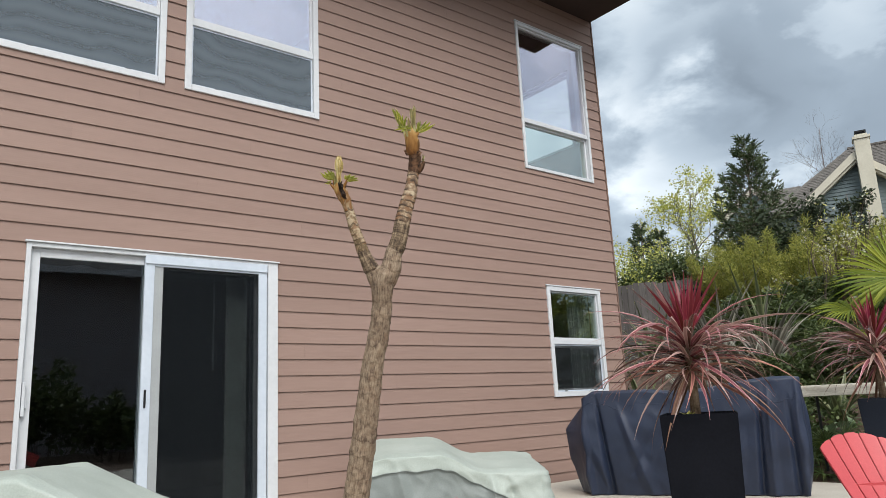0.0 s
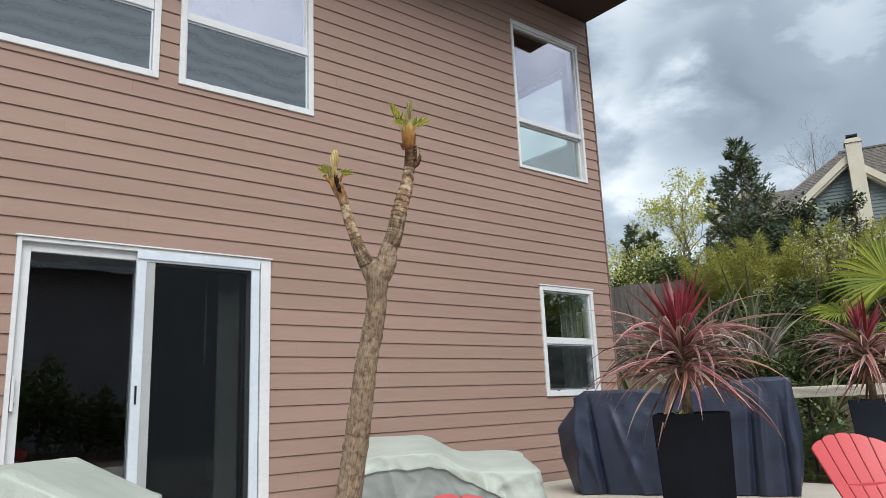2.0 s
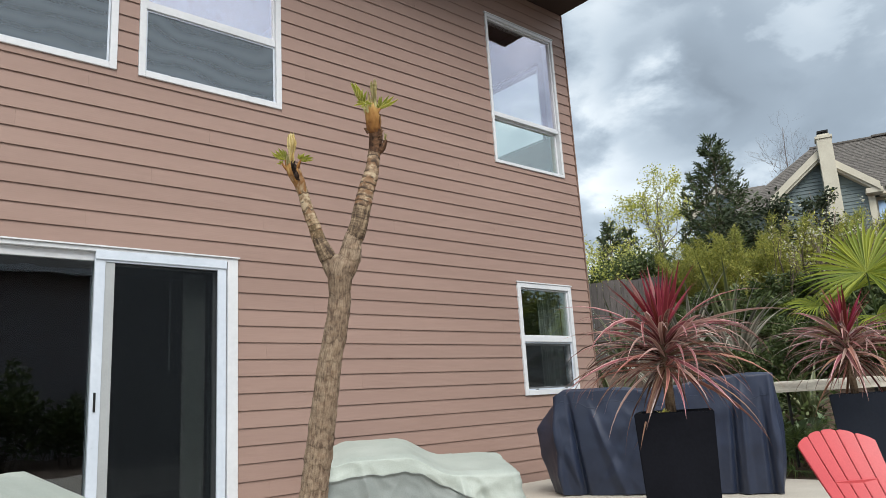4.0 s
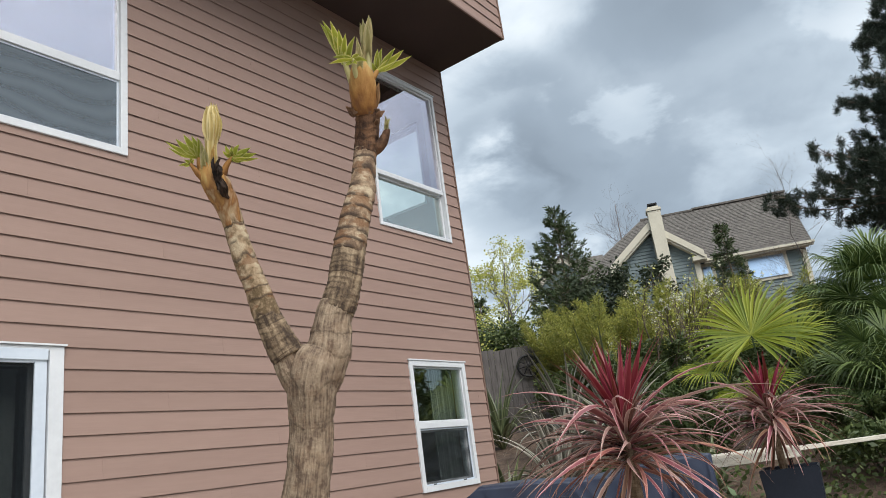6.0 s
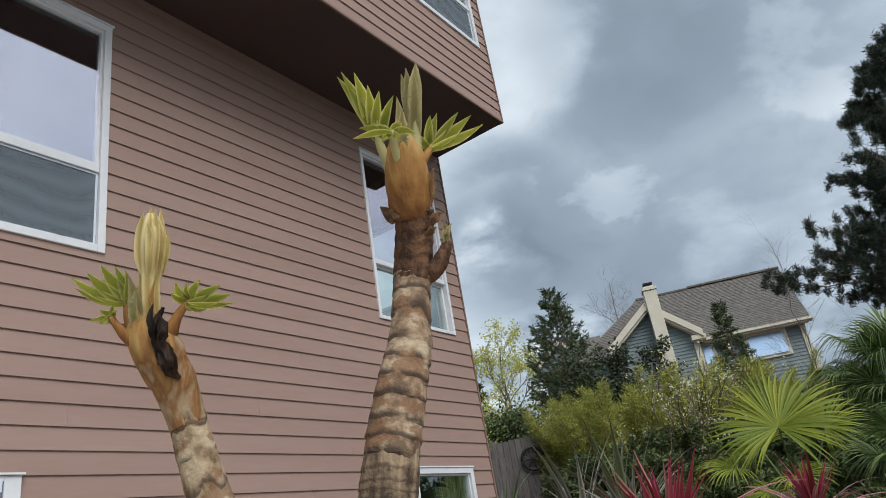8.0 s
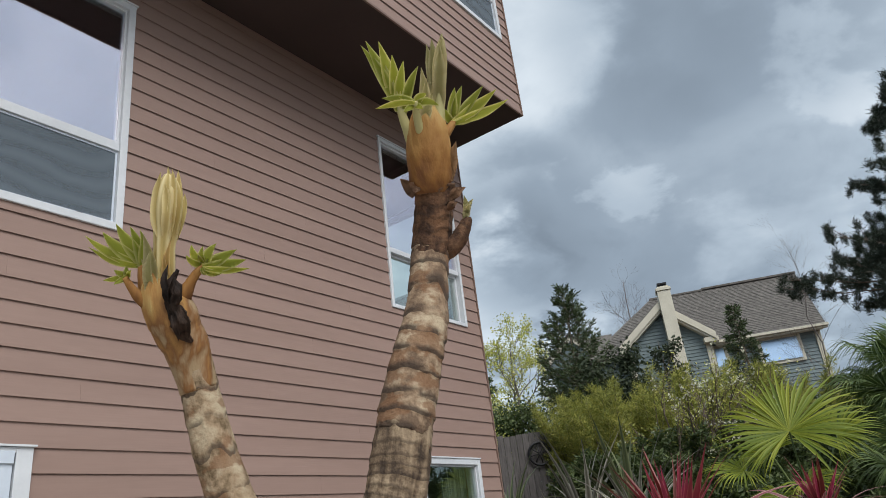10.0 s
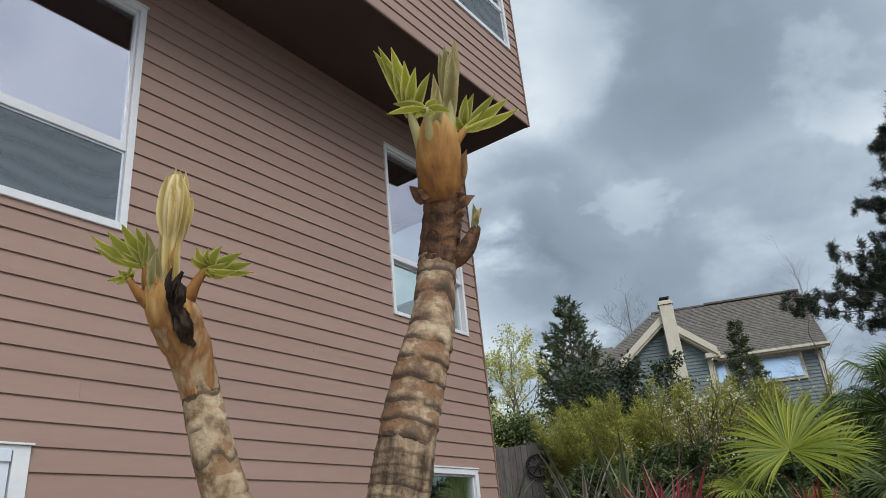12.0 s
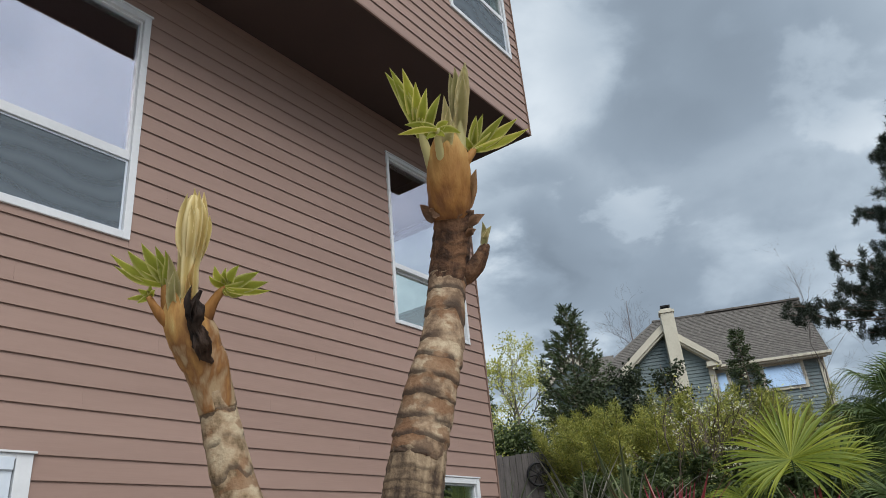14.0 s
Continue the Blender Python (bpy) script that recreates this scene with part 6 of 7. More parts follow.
# yellow-green feathery hedge along the top of the bank, darker at its foot: dark shrubs, some added for its shade
for i, (x, y, h, sp, mt, lab, k) in enumerate((
        (16.91, 9.51, 1.75, 0.8, M_HEDGE, "feathery yellow-green bamboo bush", 1.6),
        (16.8, 8.57, 1.85, 1.2, M_HEDGE, "feathery yellow-green bamboo bush", 1.62),
        (17.15, 7.74, 1.78, 1.3, M_HEDGE, "feathery yellow-green bamboo bush", 1.65),
        (17.9, 7.1, 1.8, 1.2, M_HEDGE, "feathery yellow-green bamboo bush", 1.65),
        (18.06, 6.3, 1.68, 1.3, M_HEDGE, "feathery yellow-green bamboo bush", 1.67),
        (18.7, 5.4, 1.5, 1.5, M_HEDGE, "feathery yellow-green bamboo bush", 1.66),
        (19, 4.4, 1.35, 1.5, M_HEDGE, "feathery yellow-green bamboo bush", 1.66),
        (14.84, 8.06, 0.9, 0.9, M_HEDGE_D, "dark green bush under the bamboo", 1.5),
        (15.23, 7.16, 1, 1.2, M_HEDGE_D, "dark green bush under the bamboo", 1.56),
        (15.66, 5.96, 0.95, 1.2, M_HEDGE_D, "dark green bush under the bamboo", 1.57),
        (16.45, 4.9, 0.95, 1.2, M_HEDGE_D, "dark green bush behind the palm", 1.59),
        (14.44, 6.44, 0.75, 1, M_HEDGE_D, "dark green bush under the blossom shrub", 1.55),
        (15.52, 7.78, 0.85, 1, M_HEDGE_D, "dark green bush under the bamboo", 1.54),
        (9.42, 8.22, 1.1, 0.9, M_HEDGE_D, "dark green bush beside the house corner", 1.22),
        (17.91, 11.8, 1.35, 1.4, M_HEDGE_D, "dark green bush behind the fence", 1.61),
        (15.69, 3.48, 1.1, 1.4, M_HEDGE_D, "dark green bush behind the palms", 1.49),
        (16.32, 1.85, 1.1, 1.4, M_HEDGE_D, "dark green bush behind the palms", 1.47),
        (10.6, 4.75, 0.55, 0.9, M_HEDGE_D, "low dark green bush on the bank", 1.2),
        (11.9, 4.6, 0.6, 1, M_HEDGE_D, "low dark green bush on the bank", 1.3),
        (13, 5.2, 0.6, 1, M_HEDGE_D, "low dark green bush on the bank", 1.4),
        (12.3, 3.3, 0.6, 1, M_HEDGE_D, "low dark green bush on the bank", 1.3),
        (13.9, 3.9, 0.7, 1, M_HEDGE_D, "low dark green bush on the bank", 1.4),
        (9.5, 4.7, 0.45, 0.8, M_HEDGE_D, "low dark green bush on the bank", 1),
        (10.9, 2.6, 0.5, 0.9, M_HEDGE_D, "low dark green bush on the bank", 1.2),
        (9.6, 2.2, 0.5, 0.9, M_HEDGE_D, "low dark green bush on the bank", 1.1),
        (13.2, 6.9, 0.5, 0.9, M_HEDGE_D, "low dark green bush on the bank", 1.3))):
    plume_bush(lab, x, y, h, sp, 60 if mt is M_HEDGE else 42, 620 if mt is M_HEDGE else 260, mt, 40 + i, leaf=0.072 if mt is M_HEDGE else 0.062, narrow=0.085 if mt is M_HEDGE else 0.35, size=k)


def ground_cover(label, spots, mt, seed, leaf):
    for k, (x, y, h, w) in enumerate(spots):
        rnd = random.Random(seed + k)
        t = empty("ground_cover", label, "plant", (x, y, rise(x, y) - 0.04), group="low plants on the bank")
        P = [(rnd.gauss(0, w), rnd.gauss(0, w), abs(rnd.gauss(0, h))) for _ in range(420)]
        mesh_part("foliage", leaf_quads(P, [leaf * rnd.uniform(0.5, 1.4) for _ in P], seed + k, 0.55), mt, t)


ground_cover("low dark green plants on the mulch", [(7.5, 4.6, 0.12, 0.2), (8.0, 3.95, 0.22, 0.25), (8.3, 4.6, 0.18, 0.25), (7.6, 5.3, 0.08, 0.2), (8.9, 4.1, 0.3, 0.3), (8.2, 6.4, 0.15, 0.25), (7.7, 2.6, 0.15, 0.2), (8.5, 2.7, 0.3, 0.3)], M_HEDGE_D, 70, 0.07)
ground_cover("low plant with large pale leaves", [(7.75, 3.95, 0.13, 0.16), (8.0, 3.7, 0.12, 0.14)], leaf_material("pale_leaf", (0.22, 0.30, 0.16), (0.38, 0.44, 0.30), vary=0.3, back=0.2), 90, 0.12)


def blossom_tree(label, x, y, height, seed, size):
    rnd = random.Random(seed)
    t = empty("blossom_shrub", label, "shrub", (x, y, rise(x, y) - 0.05), size=size)
    out = []
    for k in range(9):
        a = k * 0.7 + rnd.uniform(-0.2, 0.2)
        branchlets(rnd, (0, 0, 0), (math.cos(a) * 0.55, math.sin(a) * 0.55, 1), height * 0.42, 0.022, 3, 0.38, out, 0.2, (2, 3))
    limbs(t, out, M_TWIG)
    P, S, Q, R = [], [], [], []
    for pts, rs, tip in out:
        if rs[0] < 0.009:
            for _ in range(1 if tip and rnd.random() < 0.6 else 0):
                p = pts[-1]
                for _ in range(7):
                    P.append((p.x + rnd.gauss(0, 0.018), p.y + rnd.gauss(0, 0.018), p.z + rnd.gauss(0, 0.018)))
                    S.append(rnd.uniform(0.022, 0.036))
            for _ in range(6):
                p = rnd.choice(pts)
                Q.append((p.x + rnd.gauss(0, 0.05), p.y + rnd.gauss(0, 0.05), p.z + rnd.gauss(0, 0.04)))
                R.append(rnd.uniform(0.03, 0.05))
    mesh_part("blossom", leaf_quads(P, S, seed, 0.8), M_BLOSSOM, t, "clusters of small white flowers")
    mesh_part("foliage", leaf_quads(Q, R, seed + 1, 0.4), M_SPRING, t)


blossom_tree("twiggy shrub with small white blossoms", 15.12, 5.99, 1.85, 6, 1.65)


def conifer(name, label, x, y, size, height, radius, seed, mt, whorls=30, gap=0.1, needle=0.07, low=-5, high=50, trunk=0.05, sprays=11, taper=0.8):
    """A spire of whorled boughs, level or drooping below and climbing near the top; side twigs carry the needle sprays."""
    rnd = random.Random(seed)
    t = empty(name, label, "tree", (x, y, rise(x, y) - 0.1), size=size)
    bm = bmesh.new()
    tube(bm, [(0, 0, 0), (rnd.gauss(0, 0.03), rnd.gauss(0, 0.03), height * 0.5), (0, 0, height)], [trunk, trunk * 0.6, 0.006], 8)
    part("trunk", bm, M_TWIG, t)
    out, P, S, D = [], [], [], []
    up = Vector((0, 0, 1))

    def needles(a, b, count, d):
        for _ in range(count):
            q = a.lerp(b, rnd.uniform(0.1, 1.05))
            P.append((q.x + rnd.gauss(0, 0.012), q.y + rnd.gauss(0, 0.012), q.z + rnd.gauss(0, 0.012)))
            S.append(needle * rnd.uniform(0.6, 1.4))
            D.append(tuple(d + Vector((rnd.gauss(0, 0.35), rnd.gauss(0, 0.35), rnd.gauss(0.1, 0.3)))))
    for w in range(whorls):
        f = (w + rnd.uniform(-0.3, 0.3)) / whorls
        z = height * (0.05 + 0.93 * f)
        ln = radius * max(0.0, 1 - f) ** taper + radius * 0.07
        for k in range(rnd.randint(4, 6)):
            if rnd.random() < gap:
                continue
            a, el = rnd.uniform(0, 6.28), radians(low + (high - low) * max(0.0, f) ** 1.5 + rnd.uniform(-9, 9))
            l = ln * rnd.uniform(0.6, 1.2)
            d = Vector((math.cos(a) * math.cos(el), math.sin(a) * math.cos(el), math.sin(el)))
            side = d.cross(up).normalized()
            pts = [Vector((0, 0, z)) + d * l * q + up * l * (-0.10 * math.sin(q * 3.0) + 0.22 * q ** 3) for q in (0, 0.3, 0.6, 0.85, 1.0)]
            out.append((pts, [0.014 * (1 - f) + 0.004, 0.010 * (1 - f) + 0.003, 0.004, 0.003, 0.002], True))
            needles(pts[1], pts[-1], int(8 + 40 * l), d)
            for m in range(int(3 + sprays * l)):
                q = rnd.uniform(0.2, 0.97)
                i = min(3, int(q * 4))
                p = pts[i].lerp(pts[i + 1], q * 4 - i)
                sd = (d * 0.75 + side * rnd.choice((-1, 1)) * rnd.uniform(0.5, 1.0) + up * rnd.uniform(-0.35, 0.2)).normalized()
                e = p + sd * (0.10 + 0.34 * l * (1.05 - q))
                out.append(([p, p.lerp(e, 0.5), e], [0.004, 0.003, 0.002], True))
                needles(p, e, int(6 + 46 * (e - p).length), sd)
    limbs(t, out, M_TWIG, "bough", 4)
    mesh_part("foliage", leaf_quads(P, S, seed, 0.24, 0.0, D), mt, t)


conifer("fir_tree", "dark green fir tree in front of the blue-grey house", 35.9, 18.2, 2.6, 4.2, 1.36, 3, M_FIR, 30, 0.2, 0.085, 5, 62)
conifer("fir_tree", "slender drooping fir beside the blue-grey house", 38.3, 10.25, 2.3, 3.55, 0.85, 5, M_FIR, 40, 0.0, 0.07, -26, 15, taper=1.15)
conifer("fir_tree", "small dark fir far behind the garden", 37.95, 26.7, 2.44, 3.35, 0.75, 7, M_FIR, 22, 0.1, 0.09, 0, 55)
conifer("fir_tree", "small dark fir far behind the garden", 38.6, 25.8, 2.35, 3.2, 0.7, 9, M_FIR, 22, 0.15, 0.09, 0, 55)


def broadleaf(name, label, x, y, size, height, seed, mt, leaf, per, limbs_n=5, twigs=3, bark=M_TWIG, lift=0.75, radius=0.07, scatter=0.12, droop=0.15, reach=0.36):
    rnd = random.Random(seed)
    t = empty(name, label, "tree", (x, y, rise(x, y) - 0.1), size=size)
    out = []
    pts = [Vector((0.03 * height * noise.noise((0, i * 0.7, seed)), 0.03 * height * noise.noise((i * 0.7, 0, seed)), height * 0.92 * i / 8)) for i in range(9)]
    bm = bmesh.new()
    tube(bm, pts, [radius * (1 - 0.11 * i) for i in range(9)], 8)
    part("trunk", bm, bark, t)
    for k in range(limbs_n):
        f = 0.25 + 0.7 * k / limbs_n
        a = k * 2.4 + rnd.uniform(-0.4, 0.4)
        branchlets(rnd, pts[int(f * 8)], (math.cos(a), math.sin(a), lift), height * reach * (1.12 - 0.6 * f), radius * 0.42 * (1.2 - f), twigs, 0.42, out, droop, (2, 4), 0.7)
    limbs(t, out, bark, "limb", 5)
    if mt:
        P, S = [], []
        for ps, rs, tip in out:
            if rs[0] < radius * 0.25:
                for _ in range(per if tip else per // 3):
                    p = rnd.choice(ps)
                    P.append((p.x + rnd.gauss(0, scatter), p.y + rnd.gauss(0, scatter), p.z + rnd.gauss(0, scatter)))
                    S.append(leaf * rnd.uniform(0.6, 1.4))
        mesh_part("foliage", leaf_quads(P, S, seed, 0.6), mt, t)
    return t


broadleaf("birch_tree", "young tree in thin yellow-green spring leaf", 54.06, 32.86, 3.1, 4.5, 4, M_SPRING, 0.06, 18, 16, 3, M_PALEBARK, 1.1, 0.08, 0.05, reach=0.30)
broadleaf("small_tree", "dark bronze-leaved shrub before the blue-grey house", 35.8, 16.2, 2.58, 2.25, 6, M_BRONZE, 0.075, 60, 11, 2, M_TWIG, 0.9, 0.05, 0.1)
broadleaf("small_tree", "thin dark-leaved sapling before the blue-grey house", 34.9, 13.2, 2.73, 2.6, 9, M_BRONZE, 0.06, 26, 9, 2, M_TWIG, 1.2, 0.03, 0.045, reach=0.2)
broadleaf("small_tree", "dark evergreen shrub before the blue-grey house", 35.2, 17.2, 2.58, 2.0, 33, M_BRONZE, 0.075, 60, 10, 2, M_TWIG, 0.9, 0.05, 0.1)
broadleaf("bare_tree", "bare leafless tree behind the blue-grey house", 52.0, 20.8, 2.12, 7.6, 12, None, 0, 0, 18, 4, M_GREYTWIG, 1.5, 0.06, reach=0.17)
broadleaf("bare_tree", "bare leafless tree beside the blue-grey house", 30.4, 5.7, 2.25, 4.1, 15, None, 0, 0, 12, 4, M_GREYTWIG, 1.7, 0.016, reach=0.2)
broadleaf("small_tree", "dark evergreen shrub behind the fence", 18.65, 12.5, 1.62, 1.7, 18, M_HEDGE_D, 0.06, 40, 9, 3, M_TWIG, 0.8, 0.05, 0.12)
broadleaf("small_tree", "yellow-green spring shrub behind the fence", 21.0, 14.4, 1.62, 2.1, 21, M_SPRING, 0.045, 12, 9, 3, M_TWIG, 0.8, 0.05, 0.16)
broadleaf("small_tree", "yellow-green spring shrub behind the fence", 17.45, 13.4, 1.63, 1.8, 24, M_SPRING, 0.045, 10, 9, 3, M_TWIG, 0.8, 0.04, 0.14)


def pine(base, height, radius, seed, size):
    """A broad pine: near-level limbs that turn up at the ends, each end a cluster of needle tufts."""
    rnd = random.Random(seed)
    t = empty("pine_tree", "large dark pine with tufted upturned branch ends", "tree", base, size=size)
    bm = bmesh.new()
    tube(bm, [(0, 0, 0), (0.1, 0, height * 0.5), (0, 0, height)], [0.26, 0.17, 0.02], 10)
    part("trunk", bm, M_TWIG, t)
    out, tufts = [], []
    for w in range(29):
        f = (w + rnd.uniform(0, 0.6)) / 29
        z = height * (0.285 + 0.695 * f)
        ln = radius * (1 - f) ** 0.65 * (0.9 + 0.25 * math.sin(w * 2.1)) + 0.25
        for k in range(6):
            a = rnd.uniform(0, 6.28)
            l = ln * rnd.uniform(0.6, 1.2)
            d = Vector((math.cos(a), math.sin(a), 0))
            s2 = d.cross(Vector((0, 0, 1)))
            pts = [Vector((0, 0, z)) + d * l * s + Vector((0, 0, l * (-0.06 * s + 0.22 * s ** 3))) + s2 * 0.06 * l * math.sin(s * 5 + a) for s in (0, 0.25, 0.5, 0.75, 1.0)]
            out.append((pts, [0.045, 0.034, 0.024, 0.016, 0.010], False))
            tufts.append(pts[-1])
            for _ in range(int(3 + l * 4.5)):
                s = rnd.uniform(0.25, 1.0) ** 0.6
                i = min(3, int(s * 4))
                p = pts[i].lerp(pts[i + 1], s * 4 - i)
                q = p + (d * rnd.uniform(0.15, 0.4) + s2 * rnd.uniform(-0.4, 0.4) + Vector((0, 0, rnd.uniform(0.0, 0.3)))) * (0.55 + 0.15 * l)
                out.append(([p, p.lerp(q, 0.5) - Vector((0, 0, 0.02)), q], [0.012, 0.009, 0.006], True))
                tufts.append(q)
    limbs(t, out, M_TWIG, "limb", 4)
    r = np.random.default_rng(seed)
    T = np.array([list(p) for p in tufts])
    per = 130
    base_ = np.repeat(T, per, 0)
    d = r.normal(size=(len(base_), 3))
    d[:, 2] = np.abs(d[:, 2]) * 0.9 + 0.15
    d /= np.linalg.norm(d, axis=1)[:, None]
    root = base_ - np.array([0, 0, 1]) * r.uniform(0, 0.20, (len(base_), 1)) + r.normal(size=base_.shape) * 0.045
    q = np.cross(d, r.normal(size=d.shape))
    q /= np.linalg.norm(q, axis=1)[:, None]
    ln = r.uniform(0.09, 0.16, (len(base_), 1))
    V = np.stack([root - q * 0.010, root + q * 0.010, root + d * ln], 1).reshape(-1, 3)
    me = bpy.data.meshes.new("needles")
    me.from_pydata(V.tolist(), [], np.arange(len(V)).reshape(-1, 3).tolist())
    mesh_part("needles", me, M_PINE, t)


pine((26.9, -0.95, 2.3), 10.4, 4.2, 5, 1.26)

# ---- the blue-grey neighbour house ----
M_BLUE = material("blue_grey_siding", (0.135, 0.180, 0.190), (0.18, 0.228, 0.238), rough=0.7, coarse=1.5, fine=20, bump=0.1, stretch=(0.5, 0.5, 3))
M_CREAM = material("cream_trim", (0.50, 0.47, 0.38), (0.60, 0.57, 0.47), rough=0.7, coarse=2, fine=25, bump=0.1)
M_SHINGLE = material("brown_grey_shingles", (0.075, 0.068, 0.062), (0.185, 0.17, 0.155), rough=0.95, coarse=9, fine=44, bump=0.6, third=(0.12, 0.11, 0.10), depth=0.02)
# the mirrored sky's blue is put into the tint
M_WINBLUE = glass("reflecting_window", (0.45, 0.60, 0.80), 0.85, (0.3, 0.35, 0.4), 0.3)
NH = pose(44.09, 12.42, -1.65, 0, 0, -67.02) @ Matrix.Diagonal((1.9, 1.9, 1.9, 1)) @ Matrix(((1, 0, 0, 0), (0, -1, 0, 0), (0, 0, 1, 0), (0, 0, 0, 1)))


def poly(bm, pts, thick, axis):
    """A flat polygon given thickness along axis."""
    a = [bm.verts.new(p) for p in pts]
    b = [bm.verts.new(Vector(p) + Vector(axis) * thick) for p in pts]
    bm.faces.new(a), bm.faces.new(list(reversed(b)))
    for i in range(len(a)):
        bm.faces.new((a[i], b[i], b[(i + 1) % len(a)], a[(i + 1) % len(a)]))
    bmesh.ops.recalc_face_normals(bm, faces=bm.faces[:])


def laps(bm, n0, x0, x1, z0, z1, lap, edge=None):
    """Lapped boards on the plane y = n0 (facing +y); edge(z) narrows them under a gable."""
    z = z0
    while z < z1:
        a, b = edge(z + lap * 0.5) if edge else (x0, x1)
        a, b = max(a, x0), min(b, x1)
        if b - a > 0.05:
            vs = [bm.verts.new(p) for p in ((a, n0, z), (b, n0, z), (b, n0 + 0.03, z), (a, n0 + 0.03, z), (a, n0, z + lap), (b, n0, z + lap), (b, n0 + 0.008, z + lap), (a, n0 + 0.008, z + lap))]
            for q in ((0, 1, 2, 3), (3, 2, 6, 7), (7, 6, 5, 4), (1, 5, 6, 2), (0, 3, 7, 4)):
                bm.faces.new([vs[i] for i in q])
        z += lap
    bmesh.ops.recalc_face_normals(bm, faces=bm.faces[:])


def neighbour():
    t = empty("house", "blue-grey sided neighbour house with cream trim and brown shingle roof", "house")
    t.matrix_basis = NH
    # walls
    body = part("wall", boxes((-4.1, 2.6, -6.3, 0, 2.4, 6.5), (-2.95, -0.6, 0.0, 0.5, 2.4, 6.55)), M_BLUE, t)
    bm = bmesh.new()
    laps(bm, 0.002, -0.55, 2.6, 2.6, 6.48, 0.105)
    tagged(part("siding", bm, M_BLUE, body), kind="stuff")
    slope, apex_u, apex_z = 0.84, -1.775, 7.72

    def edge(z):
        h = (apex_z - 0.12 - z) / slope
        return apex_u - h, apex_u + h
    bm = bmesh.new()
    poly(bm, [(-2.95, 0.48, 6.4), (-0.6, 0.48, 6.4), (apex_u, 0.48, 7.6)], 0.02, (0, 1, 0))
    laps(bm, 0.501, -2.95, -0.6, 2.6, 7.6, 0.105, edge)
    tagged(part("siding", bm, M_BLUE, body), kind="stuff")
    # main roof: ridge along u, hipped at the far end, gabled at the other
    bm = bmesh.new()
    R0, R1, z1, zr = (-1.75, -3.0), (3.32, -3.0), 6.47, 9.04
    A, B, C, D = (-4.35, 0.32, z1), (2.8, 0.32, z1), (2.8, -6.4, z1), (-4.35, -6.4, z1)
    P, Q = (R0[0], R0[1], zr), (R1[0] - 0.05, R1[1], zr)
    poly(bm, [A, B, Q, P], -0.07, (0, 0.6, 0.77))
    poly(bm, [D, A, P], -0.07, (-0.6, 0, 0.77))
    poly(bm, [C, D, P, Q], -0.07, (0, -0.6, 0.77))
    poly(bm, [(2.6, -6.2, 6.3), (2.6, 0.1, 6.3), (2.95, -3.0, 8.9)], -0.1, (1, 0, 0))
    part("roof", bm, M_SHINGLE, t)
    # rows of shingles on the slope that shows
    bm = bmesh.new()
    rnd = random.Random(2)
    rows = 34
    for j in range(rows):
        f0, f1 = j / rows, (j + 1) / rows
        x, xe = A[0] + (P[0] - A[0]) * f0 + 0.1, B[0] + (Q[0] - B[0]) * f0
        while x < xe:
            w = rnd.uniform(0.09, 0.2)
            x2 = min(x + w - 0.006, xe)
            lift = rnd.uniform(0.001, 0.010)
            vs = []
            for xx, f, l in ((x, f0, 0.012 + lift), (x2, f0, 0.012 + lift), (x2, f1, 0.006), (x, f1, 0.006)):
                vs.append(bm.verts.new((xx, A[1] + (P[1] - A[1]) * f + 0.6 * l, z1 + (zr - z1) * f + 0.77 * l)))
            low = [bm.verts.new(v.co - Vector((0, 0.6, 0.77)) * 0.012) for v in vs[:2]]
            bm.faces.new(vs), bm.faces.new((low[0], low[1], vs[1], vs[0]))
            x += w
    tagged(part("shingles", bm, M_SHINGLE, t), kind="stuff")
    part("ridge_cap", boxes((-1.75, 0.1, -3.08, -2.92, zr - 0.02, zr + 0.05), (0.1, 3.28, -3.08, -2.92, zr + 0.02, zr + 0.09), bevel=0.01), M_SHINGLE, t)
    # gable roof in front
    for s in (-1, 1):
        bm = bmesh.new()
        e = apex_u + s * 1.42
        poly(bm, [(apex_u, 0.78, apex_z + 0.10), (e, 0.78, apex_z + 0.10 - 1.42 * slope), (e, -1.2, apex_z + 0.10 - 1.42 * slope), (apex_u, -1.6, apex_z + 0.10)], 0.06, (0, 0, 1))
        part("gable_roof", bm, M_SHINGLE, t)
        bm = bmesh.new()
        poly(bm, [(apex_u, 0.79, apex_z + 0.13), (e, 0.79, apex_z + 0.13 - 1.42 * slope), (e, 0.79, apex_z - 0.10 - 1.42 * slope), (apex_u, 0.79, apex_z - 0.12)], 0.05, (0, 1, 0))
        part("rake_board", bm, M_CREAM, t)
        bm = bmesh.new()
        poly(bm, [(apex_u, 0.52, apex_z - 0.02), (e, 0.52, apex_z - 0.02 - 1.42 * slope), (e, 0.52, apex_z - 0.18 - 1.42 * slope), (apex_u, 0.52, apex_z - 0.2)], 0.26, (0, 1, 0))
        part("rake_soffit", bm, M_CREAM, t)
    for u in (-3.0, -0.68):
        part("corner_board", boxes((u, u + 0.17, 0.49, 0.56, 2.6, 6.5)), M_CREAM, t)
    part("corner_board", boxes((2.49, 2.65, -0.02, 0.06, 2.6, 6.4)), M_CREAM, t)
    part("eave_return", boxes((-0.72, -0.30, 0.30, 0.80, 6.38, 6.52)), M_CREAM, t)
    part("eave_fascia", boxes((-0.36, 2.83, 0.26, 0.36, 6.33, 6.47), (-0.3, 2.75, 0.0, 0.27, 6.35, 6.39)), M_CREAM, t)
    part("gutter", boxes((-0.30, 2.85, 0.362, 0.44, 6.38, 6.46), bevel=0.01), M_CREAM, t)
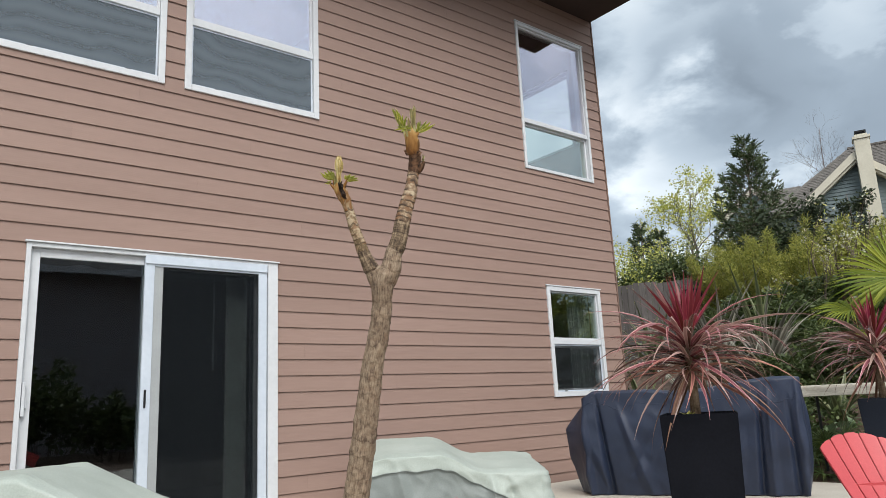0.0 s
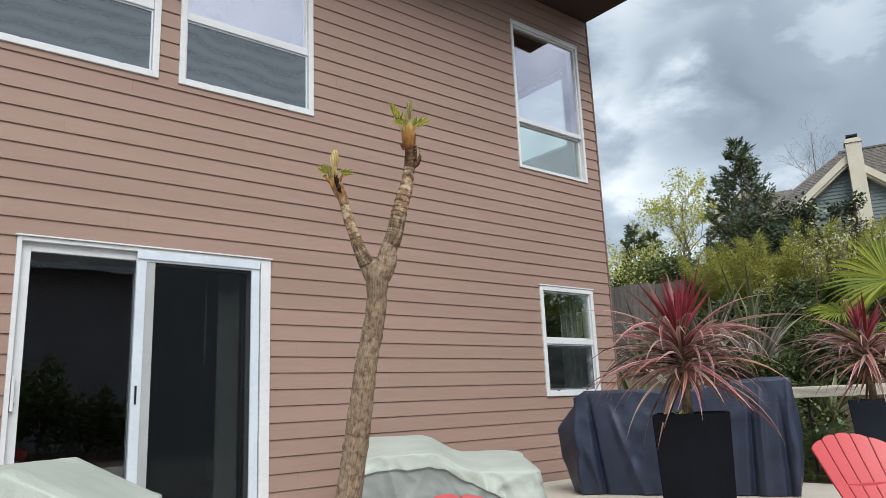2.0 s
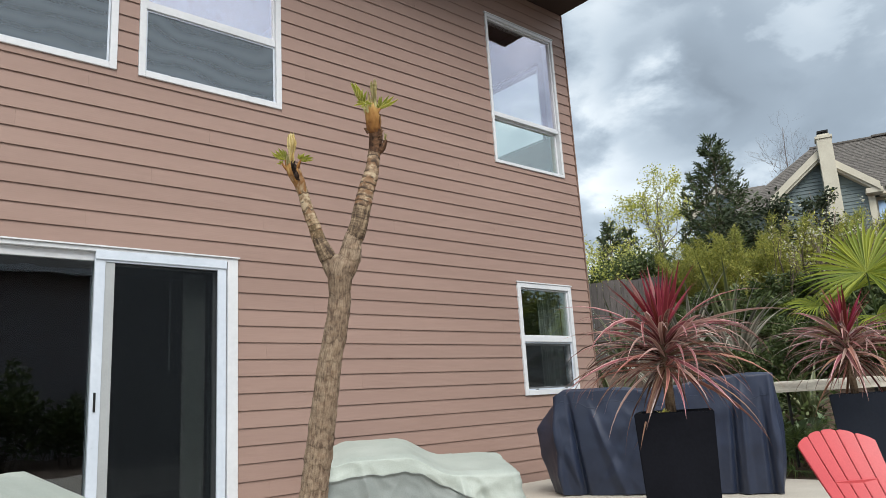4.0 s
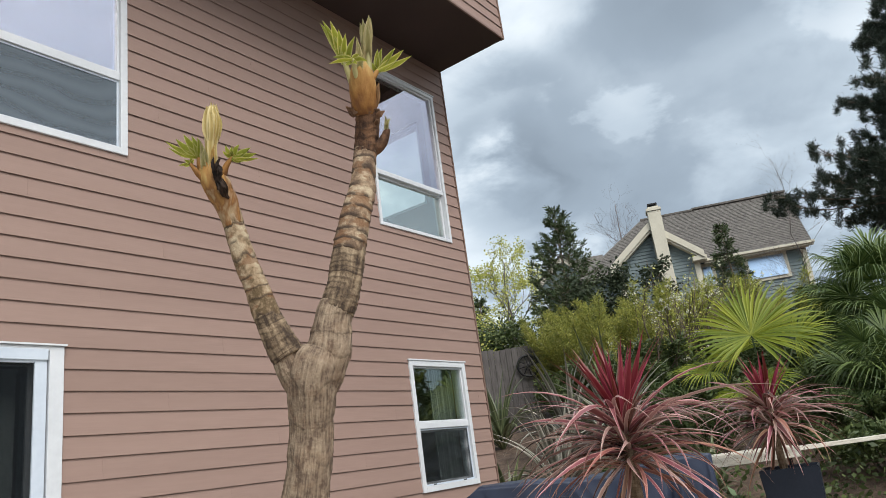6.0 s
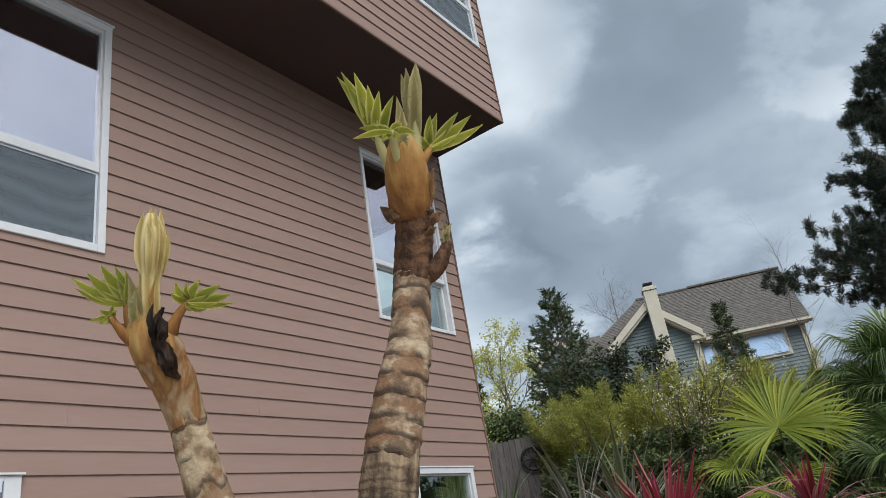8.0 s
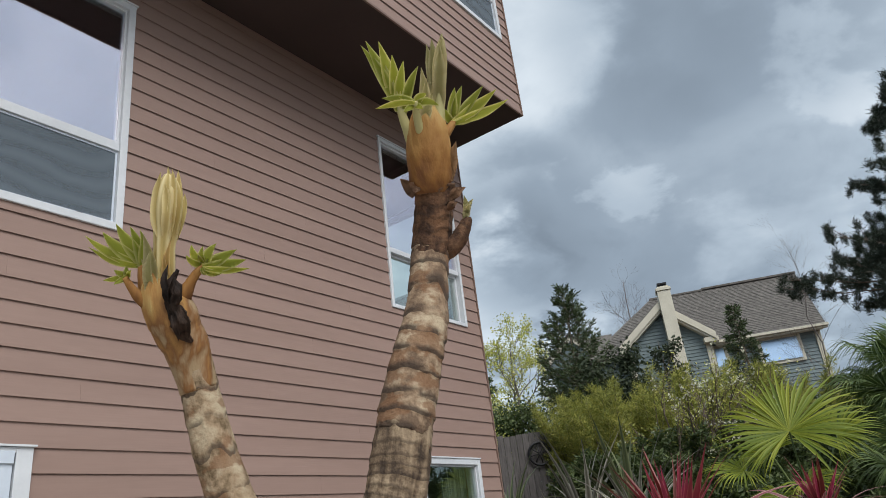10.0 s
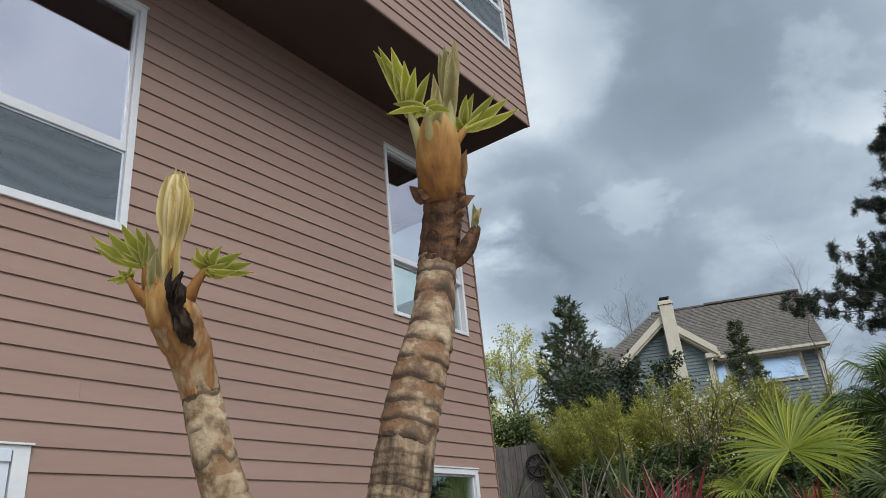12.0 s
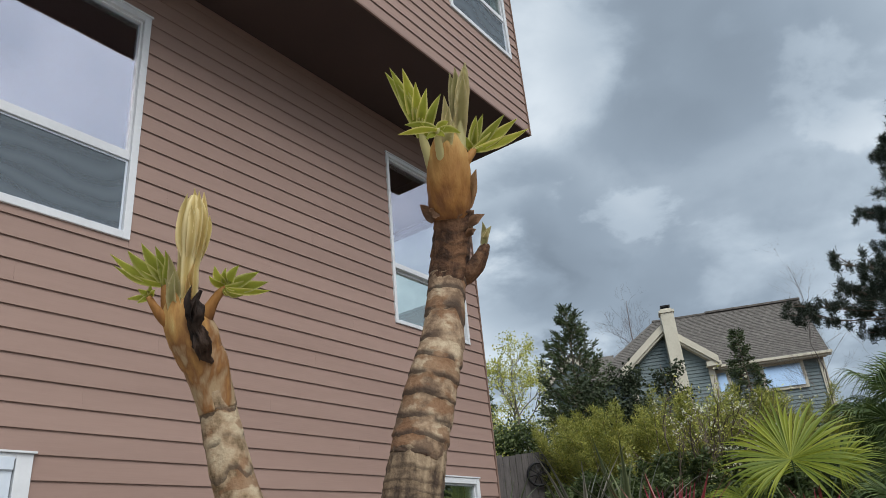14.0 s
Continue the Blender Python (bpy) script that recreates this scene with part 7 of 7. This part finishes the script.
    # chimney
    ch = part("chimney", boxes((-1.74, -1.35, 0.5, 0.95, 2.4, 8.16), bevel=0.01), M_CREAM, t, "cream boxed chimney")
    part("chimney_collar", boxes((-1.77, -1.32, 0.47, 0.98, 8.161, 8.24), (-1.71, -1.38, 0.53, 0.92, 8.04, 8.30)), M_CREAM, ch)
    part("chimney_cap", boxes((-1.65, -1.44, 0.6, 0.85, 8.301, 8.37), (-1.69, -1.40, 0.56, 0.89, 8.371, 8.42)), M_BLACK, ch, "black metal chimney cap")
    # windows
    for x0, x1, z0, z1w in ((0.92, 1.98, 5.62, 6.32), (-0.42, -0.14, 5.7, 6.32)):
        w = part("window", frame_bars(x0 - 0.09, x1 + 0.09, z0 - 0.09, z1w + 0.06, 0.1, 0.03, 0.08), M_CREAM, t)
        # tilt added so that the pane mirrors sky, not the trees opposite
        bm = bmesh.new()
        poly(bm, [(x0, 0.11, z0), (x1, 0.11, z0), (x1, 0.03, z1w - 0.02), (x0, 0.03, z1w - 0.02)], 0.006, (0, 1, 0.12))
        part("pane", bm, M_WINBLUE, w, "pane with an added tilt that mirrors the sky")
    # lower wing with a small gable
    part("wing", boxes((-5.5, -4.15, -5.5, -2.2, 2.4, 6.9)), M_BLUE, t)
    bm = bmesh.new()
    poly(bm, [(-5.75, -1.9, 6.8), (-3.6, -1.9, 6.8), (-3.3, -3.6, 8.15), (-4.6, -3.6, 8.15)], 0.06, (0, 0.6, 0.77))
    part("wing_roof", bm, M_SHINGLE, t)
    for s in (-1, 1):
        bm = bmesh.new()
        poly(bm, [(-4.75, -1.6, 7.9), (-4.75 + s * 1.0, -1.6, 7.0), (-4.75 + s * 1.0, -1.6, 6.82), (-4.75, -1.6, 7.72)], 0.06, (0, 1, 0))
        part("wing_rake", bm, M_CREAM, t)
        bm = bmesh.new()
        poly(bm, [(-4.75, -1.5, 7.95), (-4.75 + s * 1.05, -1.5, 7.0), (-4.75 + s * 1.05, -3.0, 7.0), (-4.75, -3.0, 7.95)], 0.05, (0, 0, 1))
        part("wing_gable_roof", bm, M_SHINGLE, t)
    bm = bmesh.new()
    poly(bm, [(-5.7, -1.7, 6.8), (-3.8, -1.7, 6.8), (-4.75, -1.7, 7.8)], 0.05, (0, 1, 0))
    part("wing_gable", bm, M_BLUE, t)


neighbour()


# ---- the house across the patio, which the glass mirrors ----
def opposite():
    M_OPP = material("mauve_grey_siding", (0.30, 0.28, 0.29), (0.37, 0.35, 0.36), rough=0.75, coarse=1.5, fine=20, bump=0.1, stretch=(0.5, 0.5, 3))
    t = empty("house", "grey sided house across the patio with a shingle roof", "house", (0, -11.5, 0))
    w = part("wall", boxes((-14, 10, -6, 0, -0.05, 5.2)), M_OPP, t)
    bm = bmesh.new()
    laps(bm, 0.002, -14, 10, 0.1, 5.2, 0.2)
    tagged(part("siding", bm, M_OPP, w), kind="stuff")
    bm = bmesh.new()
    poly(bm, [(-14.5, 0.6, 5.0), (10.5, 0.6, 5.0), (10.5, -3, 7.4), (-14.5, -3, 7.4)], 0.1, (0, 0, 1))
    poly(bm, [(-14.5, -6.6, 5.0), (10.5, -6.6, 5.0), (10.5, -3, 7.4), (-14.5, -3, 7.4)], 0.1, (0, 0, 1))
    part("roof", bm, M_ROOF, t)
    part("fascia", boxes((-14.5, 10.5, 0.61, 0.68, 4.95, 5.15)), M_WHITE, t)
    for i, (x, y) in enumerate(((2.2, -6.6), (3.4, -7.0), (4.6, -6.7), (5.8, -7.1), (1.0, -7.2), (7.0, -6.9))):
        plume_bush("dark green bush before the opposite house", x, y, 1.9 + 0.5 * math.sin(i * 2), 1.7, 24, 80, M_HEDGE_D, 200 + i, leaf=0.16, z=-0.02, narrow=0.4)
    for i, (x, y) in enumerate(((13.2, -2.2), (15.0, -3.4), (17.2, -2.6), (16.2, -5.2))):
        plume_bush("tall green shrub past the end of the patio", x, y, 2.6 + 0.4 * math.sin(i * 2), 2.4, 34, 160, M_HEDGE if i % 2 else M_HEDGE_D, 220 + i, leaf=0.13, narrow=0.4)


opposite()

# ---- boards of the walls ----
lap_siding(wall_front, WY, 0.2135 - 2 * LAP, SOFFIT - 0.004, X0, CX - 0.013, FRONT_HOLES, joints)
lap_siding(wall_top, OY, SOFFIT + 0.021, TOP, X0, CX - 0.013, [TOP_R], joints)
